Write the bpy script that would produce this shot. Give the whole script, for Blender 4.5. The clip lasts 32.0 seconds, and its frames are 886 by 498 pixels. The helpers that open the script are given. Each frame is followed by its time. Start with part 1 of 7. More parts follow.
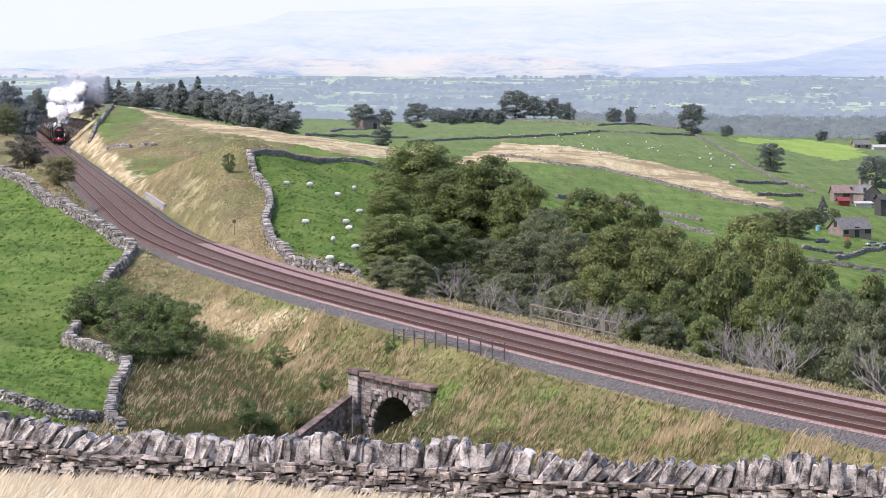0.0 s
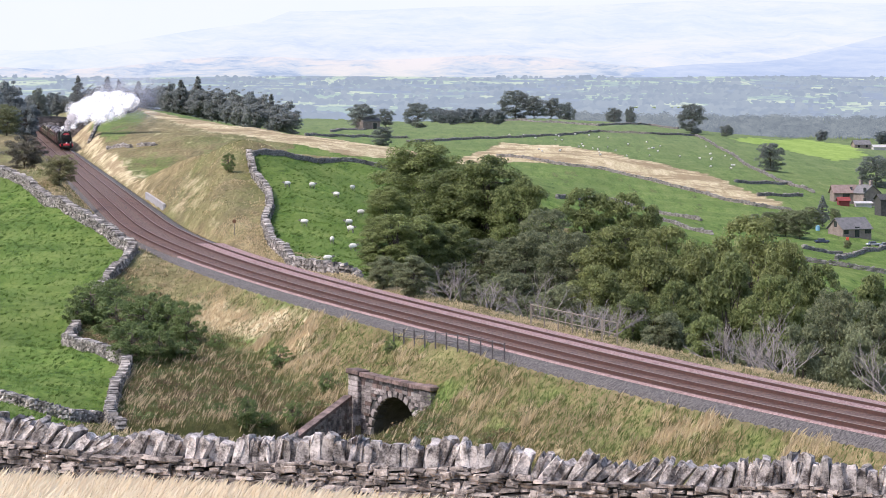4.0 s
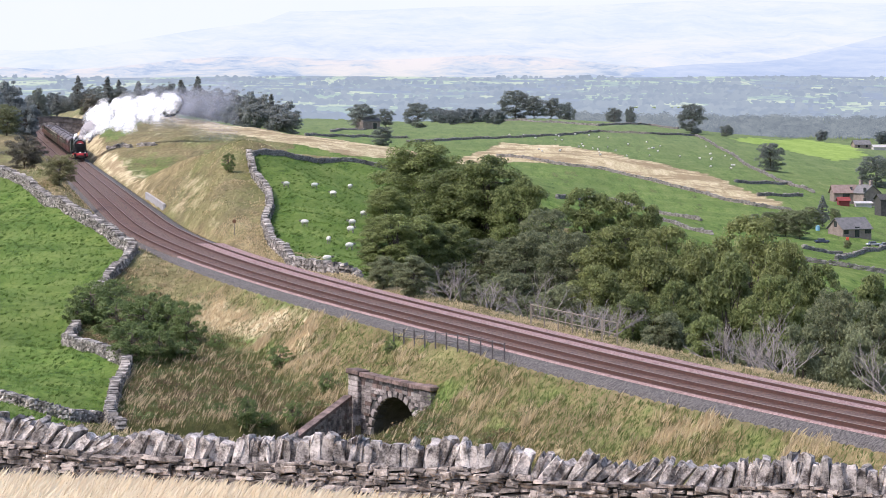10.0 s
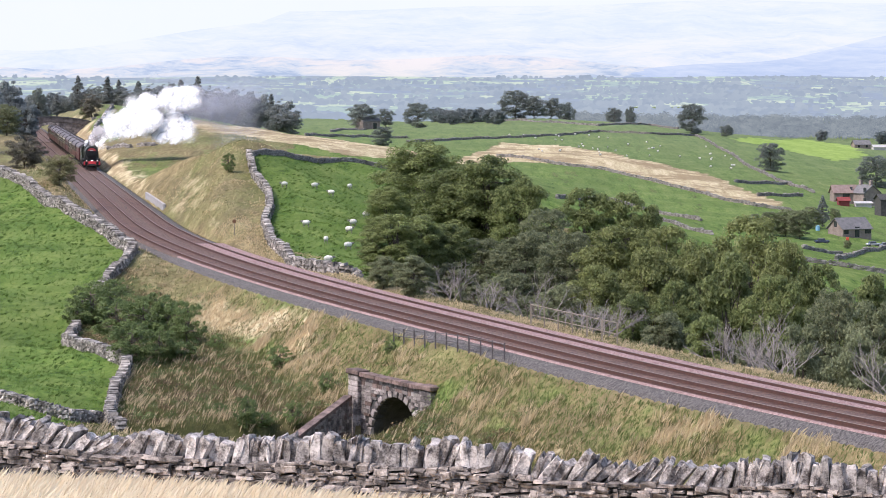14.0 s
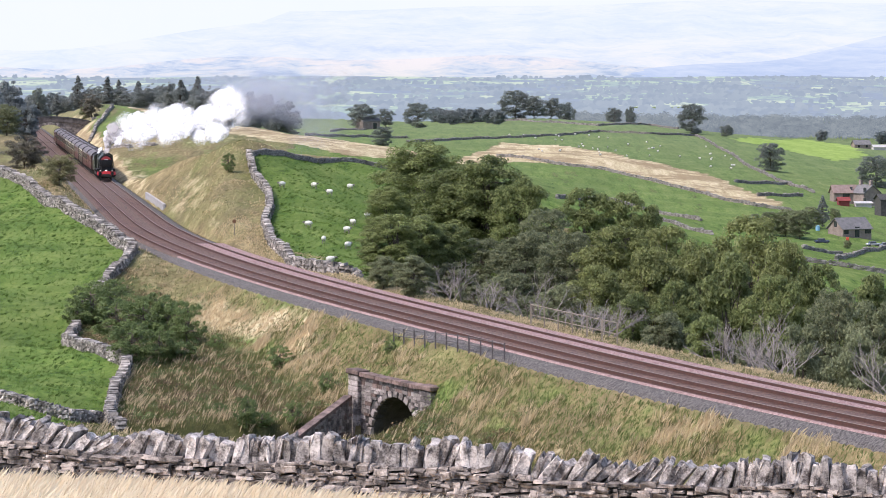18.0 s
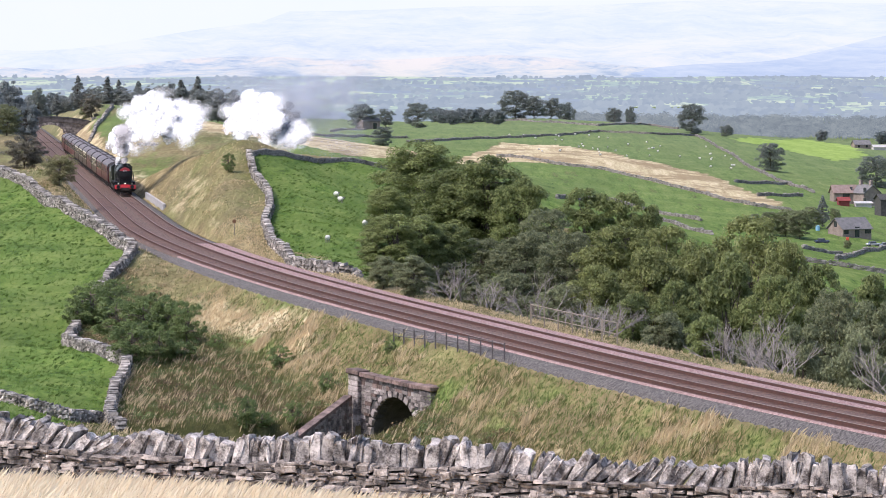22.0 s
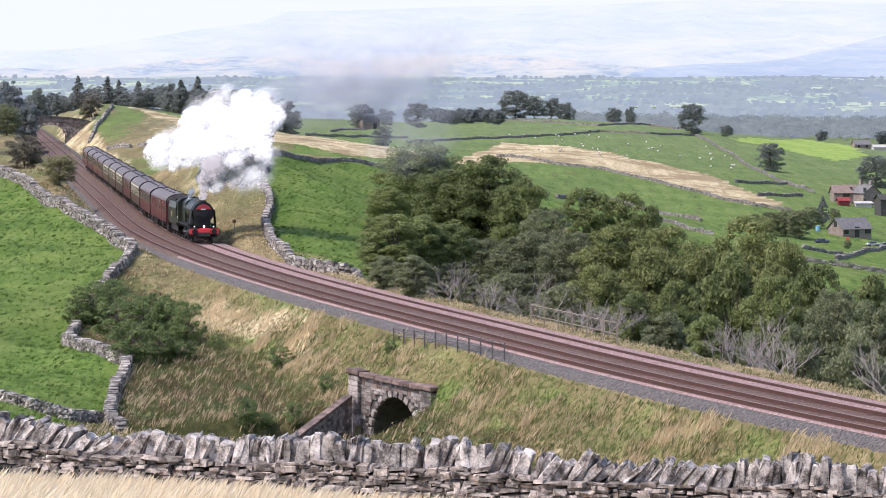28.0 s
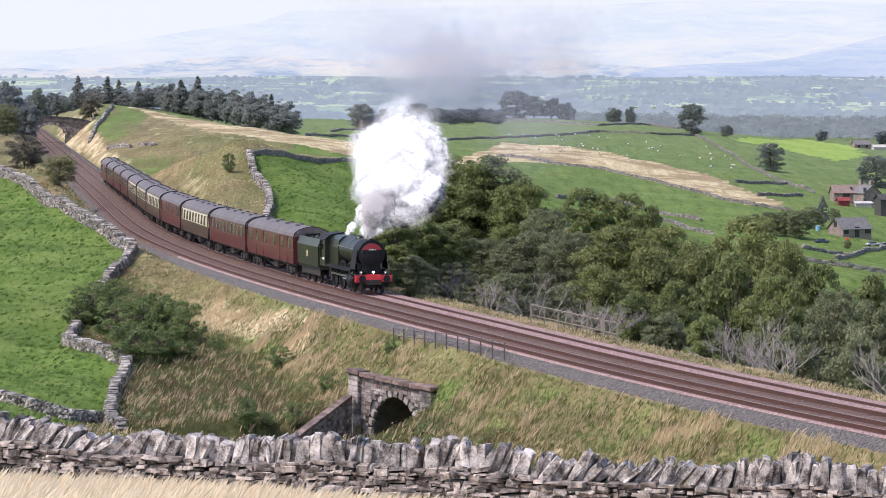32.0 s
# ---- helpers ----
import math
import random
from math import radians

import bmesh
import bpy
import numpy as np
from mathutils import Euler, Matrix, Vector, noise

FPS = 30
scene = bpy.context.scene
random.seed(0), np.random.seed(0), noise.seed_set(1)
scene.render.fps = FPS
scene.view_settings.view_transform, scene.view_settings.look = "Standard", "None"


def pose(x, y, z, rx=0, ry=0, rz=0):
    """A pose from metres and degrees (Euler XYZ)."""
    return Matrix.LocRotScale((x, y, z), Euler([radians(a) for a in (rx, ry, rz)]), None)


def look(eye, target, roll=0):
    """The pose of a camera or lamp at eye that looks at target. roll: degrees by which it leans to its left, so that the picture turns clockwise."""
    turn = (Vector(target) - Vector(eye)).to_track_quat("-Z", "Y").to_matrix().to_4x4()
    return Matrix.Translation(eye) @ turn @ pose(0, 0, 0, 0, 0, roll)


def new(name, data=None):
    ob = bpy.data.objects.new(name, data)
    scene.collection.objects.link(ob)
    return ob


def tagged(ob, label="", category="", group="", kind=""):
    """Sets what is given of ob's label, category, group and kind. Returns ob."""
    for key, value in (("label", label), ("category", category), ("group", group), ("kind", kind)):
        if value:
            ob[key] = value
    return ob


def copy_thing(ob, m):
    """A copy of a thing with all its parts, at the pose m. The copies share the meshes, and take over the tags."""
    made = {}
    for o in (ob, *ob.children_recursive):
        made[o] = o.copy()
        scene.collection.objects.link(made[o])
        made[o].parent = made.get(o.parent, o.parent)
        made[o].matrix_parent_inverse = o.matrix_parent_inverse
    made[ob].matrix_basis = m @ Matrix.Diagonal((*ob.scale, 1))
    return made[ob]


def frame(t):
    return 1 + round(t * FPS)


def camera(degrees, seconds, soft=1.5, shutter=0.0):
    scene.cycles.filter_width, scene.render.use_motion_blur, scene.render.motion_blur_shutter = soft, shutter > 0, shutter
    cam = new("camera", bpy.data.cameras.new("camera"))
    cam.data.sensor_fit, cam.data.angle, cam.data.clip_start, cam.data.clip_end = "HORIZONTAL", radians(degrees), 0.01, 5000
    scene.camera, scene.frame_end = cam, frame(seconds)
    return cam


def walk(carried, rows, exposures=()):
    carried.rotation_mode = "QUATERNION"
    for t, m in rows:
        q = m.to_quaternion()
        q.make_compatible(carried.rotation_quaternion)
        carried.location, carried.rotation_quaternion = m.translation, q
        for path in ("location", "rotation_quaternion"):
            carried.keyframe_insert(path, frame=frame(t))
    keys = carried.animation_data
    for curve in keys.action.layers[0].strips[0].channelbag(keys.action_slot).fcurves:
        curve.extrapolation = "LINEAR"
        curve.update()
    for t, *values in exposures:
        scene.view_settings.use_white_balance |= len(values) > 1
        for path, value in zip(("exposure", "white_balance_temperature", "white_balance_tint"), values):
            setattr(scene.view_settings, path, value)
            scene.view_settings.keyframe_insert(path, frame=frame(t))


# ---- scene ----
# ---------------------------------------------------------------- camera
# Metres; y runs away from the camera, z = 0 is rail level abreast of the camera.
EYE = (0.0, 0.0, 15.2)
cam = camera(14.65, 32.0, soft=0.7)
STAND = look(EYE, (0.0, 100.0, 9.2))
walk(cam, [(0.0, STAND), (32.0, STAND)], exposures=[(0.0, 0.86, 6350, 17), (28.0, 0.87, 6350, 17), (30.0, 0.79, 6350, 17), (32.0, 0.79, 6350, 17)])

# ---------------------------------------------------------------- light
SUN_EL, SUN_AZ = radians(50), radians(-62)      # azimuth from +y towards +x is positive
SUN_DIR = Vector((math.sin(SUN_AZ) * math.cos(SUN_EL), -math.cos(SUN_AZ) * math.cos(SUN_EL) * 0.9, math.sin(SUN_EL)))
world = bpy.data.worlds.new("hazy_sky")
scene.world = world
world.use_nodes = True
wn = world.node_tree
sky = wn.nodes.new("ShaderNodeTexSky")
sky.sky_type, sky.sun_disc = "NISHITA", False
sky.sun_elevation, sky.sun_rotation = SUN_EL, math.atan2(SUN_DIR.x, SUN_DIR.y)
sky.dust_density, sky.air_density = 2.0, 1.0
wn.nodes["Background"].inputs["Strength"].default_value = 0.15
wn.links.new(sky.outputs[0], wn.nodes["Background"].inputs["Color"])
sun = new("sun", bpy.data.lights.new("sun", "SUN"))
sun.data.energy, sun.data.angle, sun.data.color = 2.1, radians(4), (1.0, 0.95, 0.87)
sun.matrix_world = Matrix.Translation((-60, -60, 120)) @ (-SUN_DIR).to_track_quat("-Z", "Y").to_matrix().to_4x4()


# ---------------------------------------------------------------- materials
def material(name, build):
    m = bpy.data.materials.new(name)
    m.use_nodes = True
    nt = m.node_tree
    build(nt, nt.nodes["Principled BSDF"])
    return m


def add(nt, kind, **kw):
    n = nt.nodes.new(kind)
    for k, v in kw.items():
        if k in n.inputs:
            n.inputs[k].default_value = v
    return n


def coords(nt, space="Object"):
    return nt.nodes.new("ShaderNodeTexCoord").outputs[space]


def noise_at(nt, vec, scale, detail=4.0, rough=0.6):
    n = add(nt, "ShaderNodeTexNoise", Scale=scale, Detail=detail, Roughness=rough)
    nt.links.new(vec, n.inputs["Vector"])
    return n.outputs["Fac"]


def ramp(nt, fac, stops):
    r = nt.nodes.new("ShaderNodeValToRGB")
    el = r.color_ramp.elements
    while len(el) < len(stops):
        el.new(0.5)
    for e, (p, c) in zip(el, stops):
        e.position, e.color = p, (*c, 1)
    nt.links.new(fac, r.inputs[0])
    return r.outputs[0]


def mix(nt, fac, a, b, blend="MIX"):
    n = nt.nodes.new("ShaderNodeMix")
    n.data_type, n.blend_type = "RGBA", blend
    for sock, v in ((n.inputs[0], fac), (n.inputs[6], a), (n.inputs[7], b)):
        if isinstance(v, bpy.types.NodeSocket):
            nt.links.new(v, sock)
        elif isinstance(v, tuple):
            sock.default_value = (*v, 1)
        else:
            sock.default_value = v
    return n.outputs[2]


def maths(nt, op, a, b=0.0, clamp=False):
    n = nt.nodes.new("ShaderNodeMath")
    n.operation, n.use_clamp = op, clamp
    for sock, v in zip(n.inputs, (a, b)):
        if isinstance(v, bpy.types.NodeSocket):
            nt.links.new(v, sock)
        else:
            sock.default_value = v
    return n.outputs[0]


def bump(nt, p, height, strength, distance):
    b = add(nt, "ShaderNodeBump", Strength=strength, Distance=distance)
    nt.links.new(height, b.inputs["Height"])
    nt.links.new(b.outputs[0], p.inputs["Normal"])


def mottled(name, dark, light, scale, rough=0.85, metal=0.0, fine=8.0, relief=0.3, depth=0.02, vary=0.0, island=False, crisp=0.0, placed=False):
    """Two tones mottled at two scales, with fine relief; vary shifts the value from object to object or piece to piece."""
    def build(nt, p):
        v = nt.nodes.new("ShaderNodeNewGeometry").outputs["Position"] if placed else coords(nt)
        big, small = noise_at(nt, v, scale), noise_at(nt, v, scale * fine, 3)
        f = maths(nt, "ADD", maths(nt, "MULTIPLY", big, 0.65), maths(nt, "MULTIPLY", small, 0.35))
        c = ramp(nt, f, [(0.32 + crisp, dark), (0.68 - crisp, light)])
        if vary:
            rnd = nt.nodes.new("ShaderNodeNewGeometry").outputs["Random Per Island"] if island else nt.nodes.new("ShaderNodeObjectInfo").outputs["Random"]
            h = nt.nodes.new("ShaderNodeHueSaturation")
            nt.links.new(maths(nt, "ADD", maths(nt, "MULTIPLY", rnd, 2 * vary), 1 - vary), h.inputs["Value"])
            nt.links.new(c, h.inputs["Color"])
            c = h.outputs[0]
        nt.links.new(c, p.inputs["Base Color"])
        p.inputs["Roughness"].default_value, p.inputs["Metallic"].default_value = rough, metal
        p.inputs["Specular IOR Level"].default_value = 0.3 if rough > 0.6 else 0.5
        if relief:
            bump(nt, p, small, relief, depth)
    return material(name, build)


STONE = mottled("limestone", (0.07, 0.057, 0.05), (0.40, 0.34, 0.295), 8.0, vary=0.5, fine=7, relief=0.5, depth=0.012, crisp=0.08, placed=True)
STONE_FAR = mottled("field_wall_stone", (0.10, 0.09, 0.08), (0.40, 0.36, 0.325), 1.4, vary=0.55, island=True, fine=6, crisp=0.08)
STONE_PALE = mottled("far_wall_stone", (0.10, 0.091, 0.08), (0.29, 0.265, 0.24), 0.9, vary=0.4, island=True, fine=6)
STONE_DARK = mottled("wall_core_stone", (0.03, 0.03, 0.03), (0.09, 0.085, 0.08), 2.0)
COPE = mottled("lichened_coping", (0.085, 0.071, 0.065), (0.56, 0.505, 0.465), 7.0, vary=0.42, fine=6, relief=0.6, depth=0.015, crisp=0.08, placed=True)
MASONRY = mottled("gritstone_masonry", (0.085, 0.072, 0.068), (0.36, 0.31, 0.285), 1.6, vary=0.45, crisp=0.07, fine=6, relief=0.5, depth=0.03, placed=True)
RED_STONE = mottled("red_sandstone", (0.08, 0.055, 0.047), (0.25, 0.175, 0.15), 1.8, vary=0.3, fine=5, crisp=0.07, placed=True)
BALLAST = mottled("rusty_ballast", (0.055, 0.035, 0.028), (0.215, 0.14, 0.112), 5.0, fine=4, relief=0.9, depth=0.06, crisp=0.08)
PINK = mottled("pink_granite_ballast", (0.17, 0.095, 0.085), (0.46, 0.315, 0.295), 6.0, fine=4, relief=0.9, depth=0.06, crisp=0.09)
ASH = mottled("grey_ash", (0.035, 0.031, 0.029), (0.165, 0.148, 0.138), 7.0, fine=3, crisp=0.1, relief=0.8, depth=0.06)
RAIL = mottled("worn_rail_steel", (0.04, 0.018, 0.013), (0.10, 0.045, 0.034), 6.0, rough=0.7)
SHINE = mottled("polished_rail_head", (0.17, 0.13, 0.11), (0.30, 0.24, 0.21), 9.0, rough=0.7)
SLEEPER = mottled("stained_sleeper", (0.055, 0.03, 0.023), (0.17, 0.09, 0.07), 4.0, vary=0.3, island=True)
BARK = mottled("grey_bark", (0.06, 0.05, 0.04), (0.17, 0.14, 0.11), 3.0, fine=7, relief=0.7)
DEAD = mottled("bleached_twigs", (0.12, 0.105, 0.097), (0.33, 0.295, 0.275), 3.0)


def leaf_material(name, dark, light, thin=0.25):
    def build(nt, p):
        info = nt.nodes.new("ShaderNodeNewGeometry").outputs["Random Per Island"]
        ob = nt.nodes.new("ShaderNodeObjectInfo").outputs["Random"]
        big = noise_at(nt, coords(nt), 0.55, 3)
        f = maths(nt, "ADD", maths(nt, "MULTIPLY", info, 0.45), maths(nt, "ADD", maths(nt, "MULTIPLY", big, 0.7), maths(nt, "MULTIPLY", ob, 0.22)))
        c = ramp(nt, f, [(0.25, dark), (0.95, light)])
        nt.links.new(c, p.inputs["Base Color"])
        p.inputs["Roughness"].default_value = 0.55
        p.inputs["Specular IOR Level"].default_value = 0.25
        tr = nt.nodes.new("ShaderNodeBsdfTranslucent")
        nt.links.new(c, tr.inputs["Color"])
        ms = nt.nodes.new("ShaderNodeMixShader")
        ms.inputs[0].default_value = thin
        nt.links.new(p.outputs[0], ms.inputs[1])
        nt.links.new(tr.outputs[0], ms.inputs[2])
        nt.links.new(ms.outputs[0], nt.nodes["Material Output"].inputs["Surface"])
    return material(name, build)


LEAF = leaf_material("ash_leaves", (0.06, 0.076, 0.03), (0.28, 0.32, 0.12), 0.45)
LEAF_OLIVE = leaf_material("olive_leaves", (0.068, 0.08, 0.03), (0.305, 0.33, 0.125), 0.45)
LEAF_GREY = leaf_material("hawthorn_leaves", (0.072, 0.082, 0.045), (0.28, 0.30, 0.165), 0.45)
# Needles and both far leaf colours are paled and blued: haze painted in.
HAZED_NEEDLE = leaf_material("hazed_pine_needles", (0.21, 0.228, 0.225), (0.30, 0.312, 0.285), 0.6)
LEAF_HAZED = leaf_material("hazed_distant_leaves", (0.16, 0.178, 0.168), (0.245, 0.265, 0.23), 0.6)
LEAF_HAZED_PALE = leaf_material("hazed_woodland_leaves", (0.17, 0.195, 0.20), (0.27, 0.295, 0.29), 0.5)
LEAF_SHRUB = leaf_material("shrub_leaves", (0.05, 0.072, 0.025), (0.225, 0.29, 0.105), 0.35)
STRAW = leaf_material("dry_grass", (0.78, 0.62, 0.39), (0.96, 0.86, 0.66), 0.42)
BANK_STRAW = leaf_material("bleached_grass", (0.34, 0.255, 0.14), (0.68, 0.54, 0.34), 0.35)
TUFT = leaf_material("rough_grass", (0.05, 0.056, 0.02), (0.19, 0.185, 0.072), 0.3)
TUFT_GREEN = leaf_material("green_grass", (0.05, 0.078, 0.02), (0.165, 0.22, 0.066), 0.3)


# ---------------------------------------------------------------- shape helpers
def mesh_from(name, verts, faces, mat, smooth=False):
    me = bpy.data.meshes.new(name)
    me.from_pydata([tuple(v) for v in verts], [], [tuple(f) for f in faces])
    me.materials.append(mat)
    if smooth:
        me.polygons.foreach_set("use_smooth", [True] * len(me.polygons))
    me.update()
    return me


def part(name, bm, mat, parent=None, label="", smooth=False):
    """Links a bmesh as one mesh object, under a thing or a part."""
    me = bpy.data.meshes.new(name)
    bm.to_mesh(me)
    bm.free()
    me.materials.append(mat)
    if smooth:
        me.polygons.foreach_set("use_smooth", [True] * len(me.polygons))
    ob = new(name, me)
    ob.parent = parent
    return tagged(ob, label)


def piece(name, me, parent=None, label=""):
    ob = new(name, me)
    ob.parent = parent
    return tagged(ob, label)


def empty(name, m=None):
    ob = new(name)
    ob.empty_display_size = 0.3
    if m is not None:
        ob.matrix_world = m
    return ob


def box(bm, x, y, z, sx, sy, sz, rot=None):
    m = Matrix.Translation((x, y, z)) @ (rot or Matrix()) @ Matrix.Diagonal((sx, sy, sz, 1))
    return bmesh.ops.create_cube(bm, size=1, matrix=m)["verts"]


def rod(bm, a, b, r0, r1=None, seg=8, caps=True):
    a, b = Vector(a), Vector(b)
    d = b - a
    m = Matrix.Translation((a + b) / 2) @ d.to_track_quat("Z", "Y").to_matrix().to_4x4()
    bmesh.ops.create_cone(bm, cap_ends=caps, segments=seg, radius1=r0, radius2=r0 if r1 is None else r1, depth=d.length, matrix=m)


def soft_box(sx, sy, sz, bevel):
    bm = bmesh.new()
    box(bm, 0, 0, 0, sx, sy, sz)
    bmesh.ops.bevel(bm, geom=bm.edges[:], offset=bevel, segments=1, affect="EDGES")
    return bm


# ---------------------------------------------------------------- the line and the land
GRADE = 0.0093


def track_x(y):
    """The train's track: straight, then a bend, then straight to the bridge and beyond."""
    y = np.asarray(y, float)
    u = np.clip(y - 223, 0, 139)
    return -0.544 - 0.288 * (np.minimum(y, 362) - 223) + 0.15 * u * u / 278 - 0.138 * np.maximum(y - 362, 0)


def track_slope(y):
    return -0.288 + 0.15 * np.clip((np.asarray(y, float) - 223) / 139, 0, 1)


def track_offset(x, y):
    """Metres to the right of the middle between the two tracks."""
    return (x - track_x(y)) / np.sqrt(1 + track_slope(y) ** 2) + 1.7


def rail_level(y):
    """Height of the rails: a steady grade that eases up towards the near end."""
    return -GRADE * y + 0.00018 * np.maximum(0, 195 - np.maximum(y, 140)) ** 2


def on_track(y, off=0.0, up=0.0):
    """A point beside the train's track; off to the right of it."""
    s = float(track_slope(y))
    n = math.sqrt(1 + s * s)
    return Vector((float(track_x(y)) + off / n, y - off * s / n, float(rail_level(y)) + up))


PORTAL, PORTAL_ALONG = (-2.87, 197.0, -4.0), (0.545, -0.839)   # middle of the creep's parapet, and the way it runs

# Heights of the natural ground, region by region, set to fit the camera's view.
LAND_NEAR = [(0, -60, 16), (-60, -40, 16), (60, -40, 16), (0, 0, 13.2), (0, 20, 11.4), (-3.5, 30, 10.35), (3.5, 30, 10.2), (-5.5, 38, 9.72), (5.5, 37, 9.5), (-6, 45, 9.2), (6, 41, 9.1),
             (0, 70, 5.0), (-20, 70, 5.5), (25, 70, 4.5), (0, 110, 1.0), (-15, 150, -3.9), (12, 120, -1.5), (30, 110, -1.5)]
LAND_LEFT = [(-24.5, 190, -5.0), (-19.1, 195, -6.3), (-15.5, 195, -6.5), (-8.9, 192, -6.8), (-2.9, 190, -7.0), (3.0, 172, -6.2),
             (-20.5, 225, -5.7), (-27, 245, -5.5), (-27, 302, -3.1), (-38.6, 300, -3.2), (-31.6, 245, -5.1), (-54, 420, -0.6), (-41.7, 372, -1.6),
             (-70, 300, -1), (-83.5, 650, -3.0), (-103, 800, -2.5), (-130, 600, 2), (-150, 1000, -4), (-112, 1000, -5)]
LAND_FAR = [(-23.2, 400, 3.9), (-31.7, 400, 1.9), (-22.6, 425, 1.2), (-16.7, 435, 0.9), (-9.9, 420, 0.28), (-15, 400, 0.5), (-14, 350, -1.4), (-15, 475, -1.5), (-30, 445, 0.5), (-15.2, 305, -2.5), (-7.4, 275, -3.1),
            (-7.8, 330, -2.4), (-49.2, 620, -2.2), (-76.5, 800, -1.2), (-81.3, 850, -0.3), (-47.2, 750, -3.0), (-28, 700, -4.2), (-9.6, 700, -6.4),
            (0.8, 300, -5.5), (-85, 930, -4), (-60, 900, -6), (-20, 850, -12), (-33, 470, -3.0), (-40, 520, -4.2), (-44, 560, -3.4), (-60, 620, -3.8), (-72, 720, -3.0)]
LAND_DALE = [(12.4, 245, -10), (25, 210, -10), (40, 300, -16), (20, 350, -13), (3, 400, -6), (26.6, 750, -16.1), (45.9, 600, -17.7), (33, 680, -16.5),
             (30, 850, -12.5), (58, 850, -16), (72, 750, -19.6), (30, 930, -15), (37, 1050, -14.9), (25.7, 1350, -14.6), (95, 1250, -17.2),
             (20, 1650, -26), (95, 1600, -30), (88, 950, -19.8), (76.4, 650, -22.1), (98.6, 800, -22.2), (142, 1300, -24.2), (139, 1500, -26)]
LAND_EDGE = [(-28.5, 1300, -17.8), (-45, 1500, -19.2), (5, 1900, -28), (211, 1800, -32), (-172, 1800, -22), (150, 400, -26), (300, 900, -30), (-300, 900, 6), (-60, 120, 4)]
LAND = np.array(LAND_NEAR + LAND_LEFT + LAND_FAR + LAND_DALE + LAND_EDGE, float)


def flat_coords(x, y):
    y = np.maximum(np.asarray(y, float), -70)
    return np.stack([4.2 * np.asarray(x, float) / (y + 130), 2.2 * np.log(y + 130)], -1)


def kernel(r2):
    return 0.5 * r2 * np.log(r2 + 1e-9)


KNOTS = flat_coords(LAND[:, 0], LAND[:, 1])
_n = len(LAND)
_A = np.zeros((_n + 3, _n + 3))
_A[:_n, :_n] = kernel(((KNOTS[:, None] - KNOTS[None]) ** 2).sum(-1)) + np.eye(_n) * 1e-4
_A[:_n, _n] = _A[_n, :_n] = 1
_A[:_n, _n + 1:] = KNOTS
_A[_n + 1:, :_n] = KNOTS.T
WEIGHTS = np.linalg.solve(_A, np.concatenate([LAND[:, 2], np.zeros(3)]))


def natural(x, y):
    p = flat_coords(x, y)
    shape = p.shape[:-1]
    p = p.reshape(-1, 2)
    out = np.empty(len(p))
    for i in range(0, len(p), 20000):
        q = p[i:i + 20000]
        k = kernel(((q[:, None] - KNOTS[None]) ** 2).sum(-1))
        out[i:i + 20000] = k @ WEIGHTS[:_n] + WEIGHTS[_n] + q @ WEIGHTS[_n + 1:]
    return out.reshape(shape)


def soft_min(a, b, k):
    h = np.clip(0.5 + 0.5 * (b - a) / k, 0, 1)
    return b + (a - b) * h - k * h * (1 - h)


def soft_max(a, b, k):
    return -soft_min(-a, -b, k)


def land(x, y, raw=False):
    """The ground with the railway's cuttings and banks in it."""
    x, y = np.asarray(x, float), np.asarray(y, float)
    z = natural(x, y)
    wob = 0.25 * np.sin(x * 0.23 + y * 0.11) * np.sin(y * 0.17 - x * 0.05) + 0.1 * np.sin(x * 0.9 + 1.3) * np.sin(y * 0.55)
    z = z + wob * np.clip(y / 150, 0, 1)
    m = np.abs(track_offset(x, y))
    verge = np.clip((300 - y) / 30, 0, 1) * (track_offset(x, y) > 0)
    bed = rail_level(y) - 0.68 + 0.25 * verge
    out = m - 3.65 - 2.8 * verge
    cut = soft_max(soft_min(z, bed + 0.9 * out, 1.2), bed - 0.62 * out, 0.8)
    rise = np.clip(out / 0.9, 0, 1)
    near = bed + (cut - bed) * rise * rise * (3 - 2 * rise)
    z = np.where((y > 60) & (y < 1300), near, z)
    if raw:
        return z
    u = (x - PORTAL[0]) * PORTAL_ALONG[0] + (y - PORTAL[1]) * PORTAL_ALONG[1]
    v = (x - PORTAL[0]) * PORTAL_ALONG[1] - (y - PORTAL[1]) * PORTAL_ALONG[0]
    lane = -8.7 + np.where(u > 0, 1.3, 3.0) * np.maximum(np.abs(u - 0.4) - np.where(u > 0, 3.9, 4.4), 0) - 0.01 * v
    lane = lane + np.clip(u - 4.2, 0, 1.2) * np.maximum(0, 2.0 - v) * 1.5
    inner = (v > -7.5) & (v <= 0.1) & (np.abs(u - 0.4) < 4.0)
    return np.where(((v > 0.1) & (v < 16) & (np.abs(u) < 9)) | inner, np.minimum(z, lane), z)


def ground_z(x, y):
    return float(land(np.array([x]), np.array([y]), True)[0])


def inside(poly, x, y):
    """Which of the points lie in the polygon."""
    x, y = np.asarray(x), np.asarray(y)
    hit = np.zeros(x.shape, bool)
    for (x0, y0), (x1, y1) in zip(poly, poly[1:] + poly[:1]):
        if y0 != y1:
            hit ^= ((y0 > y) != (y1 > y)) & (x < (x1 - x0) * (y - y0) / (y1 - y0) + x0)
    return hit


